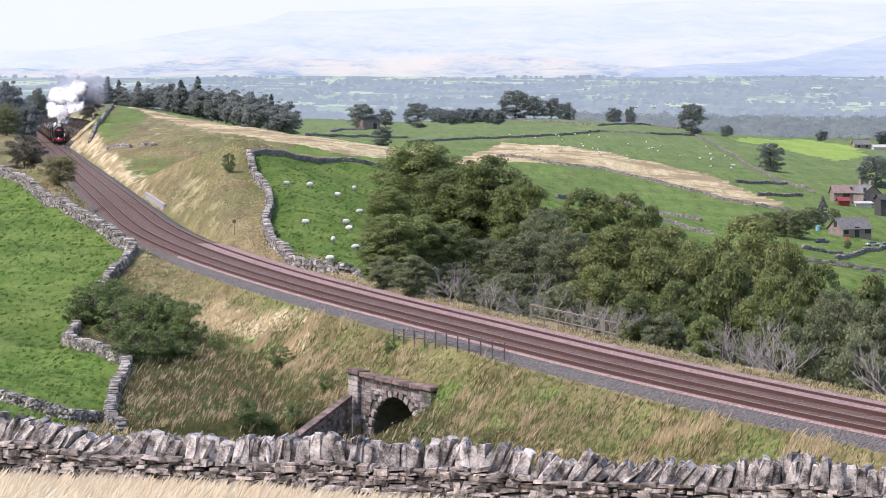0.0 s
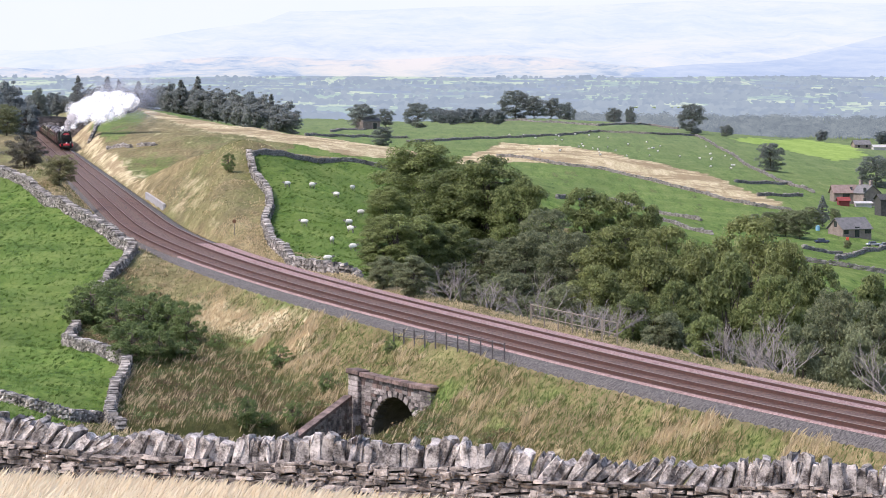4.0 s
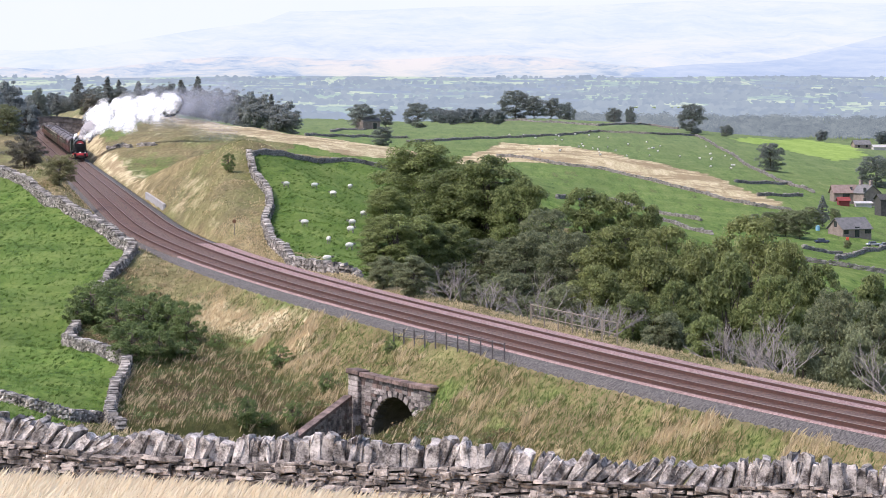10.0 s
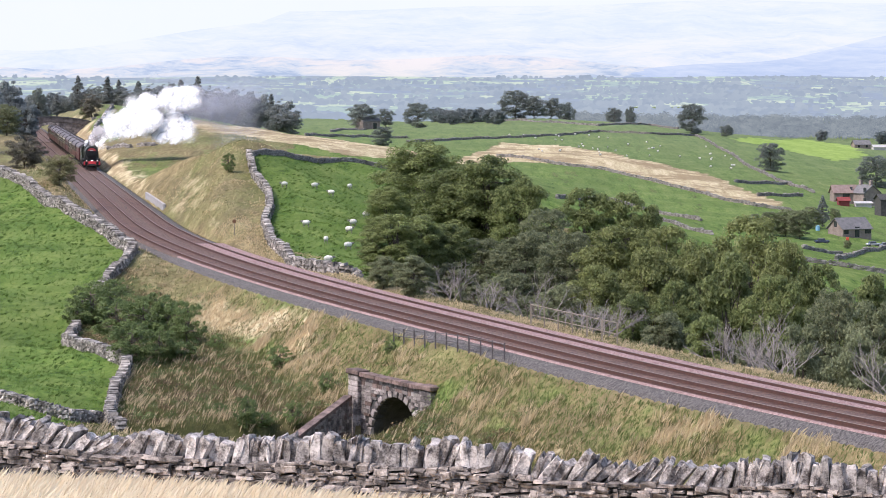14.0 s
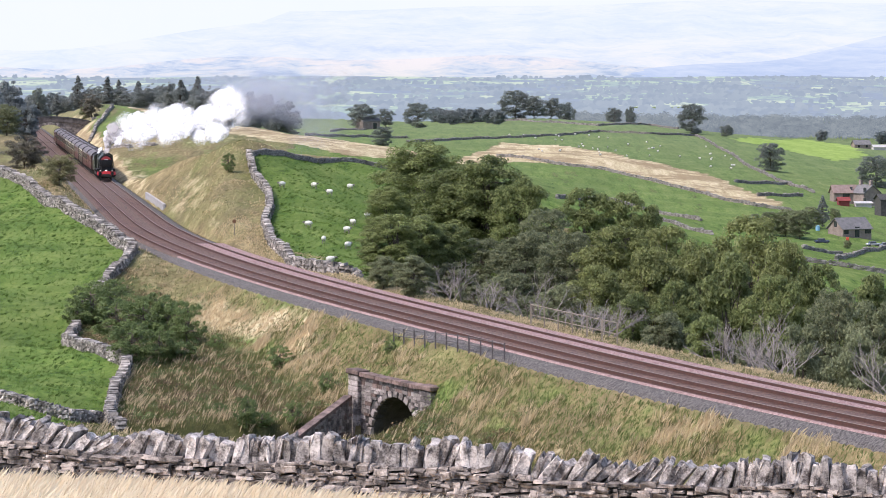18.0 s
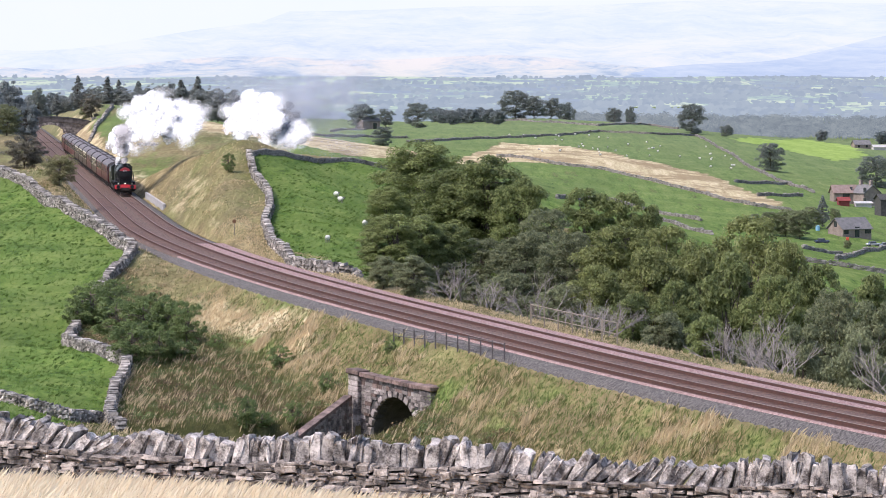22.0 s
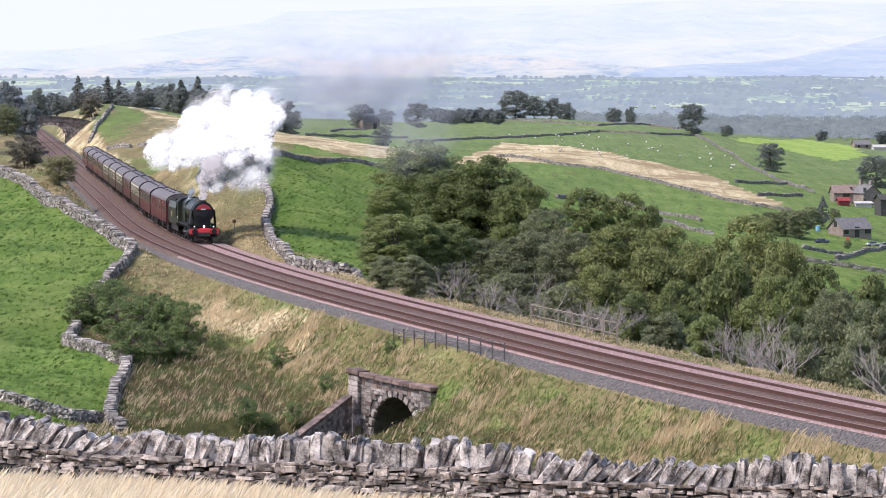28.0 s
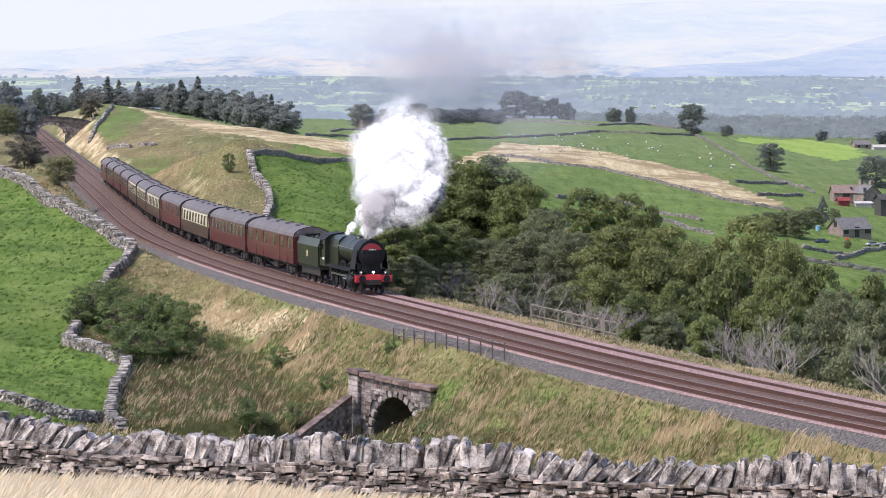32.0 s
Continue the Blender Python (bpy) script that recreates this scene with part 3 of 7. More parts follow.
# ---------------------------------------------------------------- railway
def sweep(name, profile, ys, mat, parent=None, smooth=False):
    """A strip along the line; profile is (offset from the train's track, height over rail level)."""
    vs, fs = [], []
    k = len(profile)
    for y in ys:
        for off, up in profile:
            vs.append(on_track(float(y), off, up))
    for j in range(len(ys) - 1):
        for i in range(k - 1):
            fs.append((j * k + i, j * k + i + 1, (j + 1) * k + i + 1, (j + 1) * k + i))
    return piece(name, mesh_from(name, vs, fs, mat, smooth), parent)


def build_railway():
    ys = np.concatenate([np.arange(70, 420, 2.0), np.arange(420, 1300, 6.0)])
    line = tagged(empty("railway"), "double-track railway on rusty ballast curving along a bank", "railway", kind="structure")
    sweep("track_bed", [(-4.75, -0.30), (-4.6, -0.20), (1.35, -0.20), (1.5, -0.30)], ys, BALLAST, line)
    sweep("ballast_shoulder", [(-4.9, -0.36), (-4.72, -0.16), (-4.52, -0.15), (-4.5, -0.22)], ys[:112], PINK, line)
    sweep("ballast_shoulder", [(-4.95, -0.36), (-4.8, -0.17), (-4.55, -0.16), (-4.5, -0.22)], ys[111:], BALLAST, line)
    sweep("ballast_shoulder", [(0.95, -0.22), (1.0, -0.08), (2.0, -0.12), (2.7, -0.5)], ys[:122], PINK, line)
    sweep("ballast_shoulder", [(0.95, -0.22), (1.0, -0.14), (1.5, -0.16), (2.2, -0.5)], ys[121:], ASH, line)
    sweep("four_foot_ballast", [(-0.66, -0.22), (-0.6, -0.12), (0.6, -0.12), (0.66, -0.22)], ys[:122], PINK, line)
    sweep("cess", [(-6.6, -2.0), (-5.6, -0.86), (-5.25, -0.5), (-4.9, -0.30), (-4.8, -0.22)], ys, ASH, line)
    sweep("cess", [(2.2, -0.42), (2.6, -0.80), (2.8, -1.3)], ys, ASH, line)
    for tr in (0.0, -3.4):
        for side in (-0.7525, 0.7525):
            o = tr + side
            rail = sweep("rail", [(o - 0.07, -0.19), (o - 0.02, -0.17), (o - 0.02, -0.04), (o - 0.036, -0.012), (o + 0.036, -0.012), (o + 0.02, -0.04), (o + 0.02, -0.17), (o + 0.07, -0.19)], ys, RAIL, line)
            sweep("rail_head", [(o - 0.036, -0.013), (o - 0.03, 0.0), (o + 0.03, 0.0), (o + 0.036, -0.013)], ys, SHINE, rail)
    vs, fs = [], []
    for tr in (0.0, -3.4):
        for y in np.arange(135, 430, 0.65):
            s = float(track_slope(y))
            a = -math.atan(s)
            c = on_track(float(y), tr, -0.205)
            b = len(vs)
            for dx in (-1.25, 1.25):
                for dy in (-0.13, 0.13):
                    for dz in (-0.1, 0.008):
                        vs.append((c.x + dx * math.cos(a) - dy * math.sin(a), c.y + dx * math.sin(a) + dy * math.cos(a), c.z + dz))
            fs += [(b, b + 1, b + 3, b + 2), (b + 4, b + 6, b + 7, b + 5), (b, b + 4, b + 5, b + 1), (b + 2, b + 3, b + 7, b + 6), (b + 1, b + 5, b + 7, b + 3)]
    tagged(piece("sleepers", mesh_from("sleepers", vs, fs, SLEEPER), line), kind="stuff")


build_railway()


# ---------------------------------------------------------------- dry-stone field walls
def stone_block(rows, rng, jit=0.17):
    """Rows of x, y, z, length, depth, height, yaw, tilt become rough six-sided stones in one mesh."""
    r = np.array(rows, float)
    n = len(r)
    cube = np.array([(x, y, z) for x in (-.5, .5) for y in (-.5, .5) for z in (-.5, .5)])
    v = cube[None] * r[:, None, 3:6] * (1 + jit * rng.standard_normal((n, 8, 3)))
    ct, st = np.cos(r[:, 7])[:, None], np.sin(r[:, 7])[:, None]
    x, z = v[..., 0] * ct - v[..., 2] * st, v[..., 0] * st + v[..., 2] * ct
    cy, sy = np.cos(r[:, 6])[:, None], np.sin(r[:, 6])[:, None]
    out = np.stack([x * cy - v[..., 1] * sy, x * sy + v[..., 1] * cy, z], -1) + r[:, None, :3]
    q = np.array([(0, 1, 3, 2), (4, 6, 7, 5), (0, 4, 5, 1), (2, 3, 7, 6), (1, 5, 7, 3), (0, 2, 6, 4)])
    f = (q[None] + 8 * np.arange(n)[:, None, None]).reshape(-1, 4)
    return out.reshape(-1, 3), f


def field_wall(line, label, high=1.25, step=0.27, courses=5, thick=0.6, mat=None, seed=3):
    rng = np.random.default_rng(seed)
    rows = []
    for (x0, y0), (x1, y1) in zip(line, line[1:]):
        ln = math.hypot(x1 - x0, y1 - y0)
        yaw = math.atan2(y1 - y0, x1 - x0)
        n = max(1, int(ln / step))
        k = (np.arange(n) + 0.5) / n
        gz = land(x0 + (x1 - x0) * k, y0 + (y1 - y0) * k)
        top = high * (1 + 0.07 * np.sin(k * ln * 0.31 + seed) + 0.05 * np.sin(k * ln * 1.3))
        for i in range(n):
            px, py = x0 + (x1 - x0) * k[i], y0 + (y1 - y0) * k[i]
            for c in range(courses):
                hc = top[i] / (courses + 0.6)
                w = thick * (1.15 - 0.35 * c / courses)
                dx = (rng.normal(0, 0.12) + 0.5 * (c % 2)) * step
                rows.append((px + dx * math.cos(yaw), py + dx * math.sin(yaw), gz[i] - 0.12 + hc * (c + 0.5), step * rng.uniform(0.85, 1.3), w * rng.uniform(0.9, 1.12), hc * rng.uniform(0.9, 1.2), yaw + rng.normal(0, 0.06), rng.normal(0, 0.05)))
            rows.append((px, py, gz[i] - 0.12 + top[i] * (courses + 0.2) / (courses + 0.6), step * rng.uniform(0.6, 1.2), thick * rng.uniform(0.7, 1.0), top[i] * 0.2 * rng.uniform(0.6, 1.4), yaw + rng.normal(0, 0.25), rng.normal(0, 0.25)))
    v, f = stone_block(rows, rng)
    wall = new("field_wall", mesh_from("field_wall", v, f, mat or STONE_FAR))
    return tagged(wall, label, "stone wall", "dry-stone field walls")


field_wall(LEFT_WALL, "grey dry-stone wall running beside the railway", high=1.1, seed=1, thick=0.85, courses=6, step=0.32)
field_wall(STREAM_WALL, "crooked dry-stone wall between pasture and rough bank", seed=2, high=0.85, thick=0.6, step=0.2, courses=6)
field_wall(LOW_WALL, "low dry-stone wall at the foot of the pasture", high=0.75, seed=3, thick=0.6, step=0.2)
field_wall(SHEEP_WALL, "winding dry-stone wall round the sheep pasture", seed=4, high=0.95, thick=0.62, step=0.36)
field_wall(TOP_WALL, "dark dry-stone wall along the top of the sheep pasture", seed=5, high=0.62, thick=0.45, mat=STONE_PALE)
for i, ln in enumerate([
        [(13.1, 834), (26.8, 814), (36.6, 809), (47.5, 791), (58, 759), (66.4, 728), (73.4, 726)],
        [(19.7, 597), (33.4, 687), (41.5, 672), (48.7, 651)],
        [(36.8, 613), (40.2, 589), (44.2, 566)],
        [(-10.2, 968), (6.1, 1029), (20, 1054), (39.2, 1106), (52.5, 1161), (69.2, 1154), (86.5, 1183), (86.8, 1124), (86.8, 1026), (84.3, 916), (83.9, 858), (88.2, 819)],
        [(20.7, 1315), (44.3, 1252), (55.5, 1228), (78.2, 1303), (84.2, 1235)],
        [(69.4, 820), (75.8, 831), (86, 851)],
        [(70.1, 768), (82.3, 789)],
        [(-37.8, 946), (-23.4, 991), (-10.5, 1001)],
        [(-33.9, 1040), (-29.1, 1324)],
        [(-70.4, 686), (-71.7, 708), (-74.6, 741), (-76.4, 778), (-80.4, 840)],
        [(-60.7, 623), (-54.5, 602)],
        [(-53.3, 601), (-50, 599)],
        [(53.2, 509), (58.2, 509), (67.4, 509)],
        [(62.6, 548), (75, 612), (85.2, 644)],
        [(60.4, 578), (68.2, 588)]]):
    field_wall(ln, "grey dry-stone wall crossing the far pastures", high=0.7 if 9 < i < 12 else 0.78, step=0.7, courses=3, thick=0.5, mat=STONE_FAR if 8 < i < 12 else STONE_PALE, seed=20 + i)


# ---------------------------------------------------------------- the near wall
NEAR_WALL = ((-7.6, 45.2), (7.6, 41.0))


def near_wall():
    (x0, y0), (x1, y1) = NEAR_WALL
    ln, yaw = math.hypot(x1 - x0, y1 - y0), math.atan2(y1 - y0, x1 - x0)
    rng = random.Random(11)
    wall = tagged(empty("near_dry_stone_wall", pose(x0, y0, 0, 0, 0, math.degrees(yaw))), "grey dry-stone wall with upright coping stones behind dry grass", "stone wall")

    def crown(s):
        return 9.985 - 0.14 * min(1.0, max(0.0, (s - 2) / 5)) + 0.04 * math.sin(s * 1.1) + 0.03 * math.sin(s * 3.1 + 1) - 0.022 * max(0.0, s - 8.2)

    # Near-black core, which puts shade into the gaps between the stones.
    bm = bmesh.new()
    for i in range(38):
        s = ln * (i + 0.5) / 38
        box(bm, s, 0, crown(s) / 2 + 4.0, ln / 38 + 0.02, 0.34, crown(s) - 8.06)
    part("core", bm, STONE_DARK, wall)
    shapes = []
    for k in range(9):
        bm = soft_box(1, 1, 1, 0.1)
        for v in bm.verts:
            v.co += Vector((rng.uniform(-0.13, 0.13), rng.uniform(-0.09, 0.09), rng.uniform(-0.15, 0.15)))
        me = bpy.data.meshes.new("stone")
        bm.to_mesh(me)
        bm.free()
        me.materials.append(STONE)
        shapes.append(me)
    for c in range(16):
        s = rng.uniform(-0.2, 0.0)
        while s < ln:
            w, h = rng.choice((0.07, 0.1, 0.13, 0.16, 0.2, 0.26)) * rng.uniform(0.8, 1.25), rng.choice((0.04, 0.046, 0.052, 0.06, 0.085))
            if c < 13 or rng.random() < 0.8:
                st = piece("stone", shapes[rng.randrange(9)], wall)
                st.matrix_basis = pose(s + w / 2, -0.19 - 0.013 * c + rng.uniform(-0.05, 0.05), crown(s) - 0.02 - 0.048 * c + rng.uniform(-0.012, 0.012), rng.uniform(-8, 8), rng.gauss(-1, 4), rng.uniform(-8, 8)) @ Matrix.Diagonal((w * 0.97, 0.24, h * 0.94, 1))
            s += w
    cope = []
    for k in range(10):
        bm = soft_box(1, 1, 1, 0.07)
        bmesh.ops.subdivide_edges(bm, edges=[e for e in bm.edges if e.calc_length() > 0.5], cuts=1)
        bmesh.ops.triangulate(bm, faces=bm.faces[:])
        for v in bm.verts:
            lean = 1 - 0.35 * max(0, v.co.z + 0.1) * rng.uniform(0.2, 1.8)
            v.co.x *= lean
            v.co += Vector((rng.uniform(-0.11, 0.11), rng.uniform(-0.06, 0.06), rng.uniform(-0.08, 0.08)))
        me = bpy.data.meshes.new("coping_stone")
        bm.to_mesh(me)
        bm.free()
        me.materials.append(COPE)
        cope.append(me)
    s = 0.05
    while s < ln:
        w, h = rng.choice((0.05, 0.06, 0.07, 0.08, 0.1, 0.12, 0.15)), rng.uniform(0.28, 0.38) + (0.08 if rng.random() < 0.15 else 0)
        tilt = rng.gauss(14, 9) + 34 * max(0, math.sin(s * 0.9 - 1.2)) ** 2 - 12 * max(0, math.sin(s * 0.9 + 2.2))
        st = piece("coping_stone", cope[rng.randrange(10)], wall)
        st.matrix_basis = pose(s, rng.uniform(-0.05, 0.05), crown(s) + h * 0.28 * math.cos(radians(tilt)) + 0.03, rng.uniform(-9, 9), tilt, rng.uniform(-9, 9)) @ Matrix.Diagonal((w * 1.2, rng.uniform(0.24, 0.36), h, 1))
        s += w * rng.uniform(0.8, 1.05) / max(0.6, math.cos(radians(tilt)))


near_wall()


# ---------------------------------------------------------------- trees
def leaf_cloud(rng, lobes, count, size, flat=0.6):
    """Leaf sprays in the crown's lobes: bent quads, mostly near the lobe's skin, uneven, with gaps between."""
    vol = np.array([r[3] ** 2 for r in lobes])
    pick = rng.choice(len(lobes), count, p=vol / vol.sum())
    L = np.array(lobes)[pick]
    d = rng.standard_normal((count, 3))
    d /= np.linalg.norm(d, axis=1)[:, None]
    d[:, 2] = np.where(d[:, 2] < -0.3, -d[:, 2], d[:, 2])
    rad = L[:, 3] * (0.45 + 0.75 * rng.random(count) ** 0.8)
    c = L[:, :3] + d * rad[:, None] * np.array([1.1, 1.1, 0.78])
    nrm = 0.7 * d + 0.5 * rng.standard_normal((count, 3)) + np.array([0, 0, flat])
    nrm /= np.linalg.norm(nrm, axis=1)[:, None]
    a = np.cross(nrm, rng.standard_normal((count, 3)))
    a /= np.linalg.norm(a, axis=1)[:, None]
    b = np.cross(nrm, a)
    s = size * (0.45 + 0.9 * rng.random(count))[:, None]
    v = np.stack([c - a * s, c - b * s * 0.5 + nrm * s * 0.2, c + a * s, c + b * s * 0.5 - nrm * s * 0.1], 1).reshape(-1, 3)
    f = np.arange(4 * count).reshape(-1, 4)
    return v, f


def tree_kind(name, seed, tall, wide, base, lobes_n, leaves, size, leaf, category="tree", bark=None, lean=0.0, cone=False):
    """A tree, tall metres high, with trunk, limbs and crown; stands at the origin until planted."""
    rng = np.random.default_rng(seed)
    lobes = []
    while len(lobes) < lobes_n:
        p = rng.uniform(-1, 1, 3)
        if p @ p > 1:
            continue
        p = p / max(1e-6, np.linalg.norm(p)) * (0.3 + 0.7 * rng.random() ** 0.45)
        h = base + (tall - base) * (p[2] * 0.5 + 0.5)
        k = 1 - (h - base) / (tall - base)
        w = wide * ((0.12 + 0.88 * k) if cone else 1.0) * rng.uniform(0.8, 1.12)
        r = (0.17 if cone else 0.185) * wide * rng.uniform(0.4, 1.25) * ((0.35 + 0.8 * k) if cone else 1)
        lobes.append((p[0] * (w - r * 0.5) + lean * h, p[1] * (w - r * 0.5), min(h, tall - r * 0.7), r))
    if cone:
        lobes += [(lean * tall, 0, tall - 0.5, 0.35), (0, 0, tall - 1.3, 0.55)]
    tree = tagged(empty(name), category=category)
    bm = bmesh.new()
    r0 = 0.018 * tall + 0.03
    pts = [Vector((lean * tall * k * 0.9 + 0.12 * wide * math.sin(k * 4 + seed) * k, 0.08 * wide * math.cos(k * 5 + seed) * k, tall * 0.8 * k)) for k in (0, 0.2, 0.45, 0.7, 1.0)]
    for i in range(4):
        rod(bm, pts[i], pts[i + 1], r0 * (1 - i * 0.23), r0 * (1 - (i + 1) * 0.23), 7)
    part("trunk", bm, bark or BARK, tree)
    bm = bmesh.new()
    for i, lb in enumerate(lobes[:26]):
        a = pts[1 + i % 3].lerp(pts[2 + i % 3], (i * 0.37) % 1)
        b = Vector(lb[:3])
        m = a.lerp(b, 0.5) + Vector((0, 0, 0.05 * tall))
        rod(bm, a, m, r0 * 0.35, r0 * 0.22, 5)
        rod(bm, m, b, r0 * 0.22, r0 * 0.07, 5)
    part("branchwork", bm, bark or BARK, tree)
    v, f = leaf_cloud(rng, lobes, leaves, size, 0.35 if cone else 0.6)
    piece("crown", mesh_from("crown", v, f, leaf), tree)
    return {"ob": tree, "tall": tall, "wide": wide, "used": False}


def plant(kind, label, x, y, top, wide=None, group="", high=None):
    """Stands a tree on the ground at x, y so that it reaches the height top, or is high metres high, and wide metres across."""
    g = ground_z(x, y) - 0.15
    s = max(0.15, (high if high else top - g) / kind["tall"])
    across = min(1.25 * s, wide / (2 * kind["wide"])) if wide else s * min(1.0, 1.15 / s)
    turn = (x * 37.7 + y * 11.3) % 360
    old = kind["ob"].scale
    m = pose(x, y, g, 0, 0, turn) @ Matrix.Diagonal((across, across, s, 1))
    if kind["used"]:
        ob = copy_thing(kind["ob"], m @ Matrix.Diagonal((1 / old.x, 1 / old.y, 1 / old.z, 1)))
    else:
        ob, kind["used"] = kind["ob"], True
        ob.matrix_basis = m
    return tagged(ob, label, group=group)


ASH_A = tree_kind("ash_tree", 1, 12.5, 5.0, 0.4, 210, 42000, 0.15, LEAF)
ASH_B = tree_kind("ash_tree", 2, 12.0, 4.8, 0.4, 200, 40000, 0.15, LEAF)
OLIVE_A = tree_kind("sycamore_tree", 3, 11.0, 4.2, 0.4, 170, 34000, 0.13, LEAF_OLIVE)
OLIVE_B = tree_kind("sycamore_tree", 4, 10.0, 3.8, 0.4, 160, 31000, 0.13, LEAF_OLIVE)
DARK_A = tree_kind("ash_sapling", 5, 9.0, 3.2, 0.3, 140, 28000, 0.12, LEAF)
HAW_A = tree_kind("hawthorn_bush", 6, 7.5, 3.0, 0.2, 140, 26000, 0.10, LEAF_GREY, "bush")
HAW_B = tree_kind("hawthorn_bush", 7, 6.5, 2.8, 0.1, 130, 24000, 0.10, LEAF_GREY, "bush")
SHRUB = tree_kind("green_shrub", 8, 2.6, 1.6, 0.0, 60, 9000, 0.065, LEAF_SHRUB, "bush")
BROWN_BUSH = tree_kind("elder_bush", 14, 6.5, 3.2, 0.1, 130, 20000, 0.10, leaf_material("brownish_leaves", (0.085, 0.08, 0.062), (0.20, 0.18, 0.135), 0.4), "bush")
GOLD_BUSH = tree_kind("willow_bush", 15, 6.5, 3.2, 0.1, 140, 22000, 0.10, leaf_material("yellowing_leaves", (0.12, 0.122, 0.06), (0.40, 0.38, 0.20), 0.45), "bush")
PINE_A = tree_kind("pine_tree", 9, 12.0, 4.2, 0.6, 130, 9500, 0.22, HAZED_NEEDLE, cone=True)
PINE_B = tree_kind("pine_tree", 10, 11.0, 4.6, 0.4, 120, 9500, 0.23, HAZED_NEEDLE, lean=0.04)
FAR_A = tree_kind("field_tree", 11, 12.0, 6.0, -0.6, 150, 10500, 0.26, LEAF_HAZED)
FAR_B = tree_kind("field_tree", 12, 11.0, 5.2, -0.6, 140, 9500, 0.26, LEAF_HAZED)
FAR_C = tree_kind("woodland_tree", 13, 11.0, 5.6, -1.5, 120, 14000, 0.28, LEAF_HAZED_PALE)


def low_woods():
    """Crowns of the woods below the far pastures, too many to count."""
    rng = np.random.default_rng(8)
    n = 1500
    y = rng.uniform(1560, 1980, n)
    x = (0.035 + 0.12 * rng.random(n)) * y
    g = land(x, y)
    lobes = []
    for k in range(4):
        r = rng.uniform(1.2, 2.6, n)
        lobes.append(np.stack([x + rng.normal(0, 2.0, n), y + rng.normal(0, 2.0, n), g + rng.uniform(1.0, 5.2, n), r], -1))
    v, f = leaf_cloud(rng, np.concatenate(lobes), 170000, 0.55)
    # Glowing leaves, with haze and the clumps' shading painted into the colour.
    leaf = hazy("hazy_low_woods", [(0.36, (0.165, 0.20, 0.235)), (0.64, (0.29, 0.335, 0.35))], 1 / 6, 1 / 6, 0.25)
    tagged(new("low_woods", mesh_from("low_woods", v, f, leaf)), "hazy grey-green woods below the far pastures", "woodland", kind="stuff")


low_woods()
THICKET = [
    (ASH_A, -2.21, 345, 5.32, 10.7), (ASH_A, -5.44, 335, 1.21, 6.6), (ASH_A, -6.21, 318, -0.95, 5.7), (ASH_B, 4.09, 328, 4.46, 10.2),
    (ASH_B, 7.18, 322, 2.55, 6.3), (ASH_B, 0.87, 330, 3.04, 8.1), (DARK_A, 13.59, 330, 1.15, 6.5), (DARK_A, 17.65, 330, 0.72, 6.0),
    (DARK_A, 19.78, 238, 0.57, 5.1), (DARK_A, 22.63, 235, -0.8, 5.0), (DARK_A, 15.59, 228, -0.69, 4.1), (DARK_A, 12.48, 226, -1.3, 3.7),
    (DARK_A, 26.26, 240, -0.35, 4.7), (DARK_A, 29.19, 235, -0.72, 5.4), (DARK_A, 16.24, 212, -1.68, 3.5), (DARK_A, -6.6, 300, -2.5, 4.4),
    (DARK_A, 19.82, 330, -0.48, 4.9), (DARK_A, -5.2, 275, 0.46, 3.6), (DARK_A, -3.8, 273, 1.56, 5.4), (DARK_A, -1.8, 276, 1.32, 5.4),
    (DARK_A, 0.3, 278, 0.49, 5.0), (HAW_B, -4.3, 250, -0.33, 3.3), (HAW_B, -2.1, 241, 0.26, 3.6), (HAW_B, 0.7, 274, -2.32, 4.0),
]
THICKET_EDGE = [
    (HAW_B, 3.0, 276, -3.36, 3.6), (HAW_A, 9.52, 312, 0.02, 6.1), (HAW_A, -3.96, 287, -2.21, 6.1), (HAW_A, -0.66, 287, -1.5, 6.1),
    (HAW_A, 3.09, 285, -1.01, 6.1), (HAW_A, 6.76, 282, -0.37, 6.5), (HAW_A, 10.28, 277, -0.1, 5.9), (HAW_A, 25.74, 225, -1.04, 4.8),
    (HAW_A, 8.33, 246, -2.15, 4.8), (HAW_A, 4.96, 260, -2.28, 5.1), (HAW_A, -5.91, 290, -3.11, 4.3), (HAW_B, 26.82, 213, -0.88, 4.5),
    (HAW_B, -1.06, 270, -3.4, 4.9), (HAW_B, 2.0, 264, -3.42, 4.8), (HAW_B, 14.06, 216, -1.82, 3.9), (HAW_B, 21.23, 203, -1.46, 3.7),
    (HAW_B, 23.97, 198, -1.54, 3.9), (HAW_B, 10.44, 230, -2.54, 4.1), (HAW_B, 6.41, 250, -3.46, 4.5), (HAW_B, -4.32, 280, -3.86, 4.1),
    (HAW_B, 18.41, 205, -2.13, 3.0), (OLIVE_A, 13.66, 272, 0.62, 7.1), (OLIVE_A, 23.66, 264, 1.75, 8.2), (OLIVE_A, 17.42, 268, 0.79, 6.6),
    (OLIVE_B, 15.03, 250, 0.32, 5.7), (OLIVE_B, 11.2, 247, -0.72, 5.3), (OLIVE_B, 18.66, 252, 0.74, 5.8), (OLIVE_B, 25.58, 255, 0.57, 5.0),
]
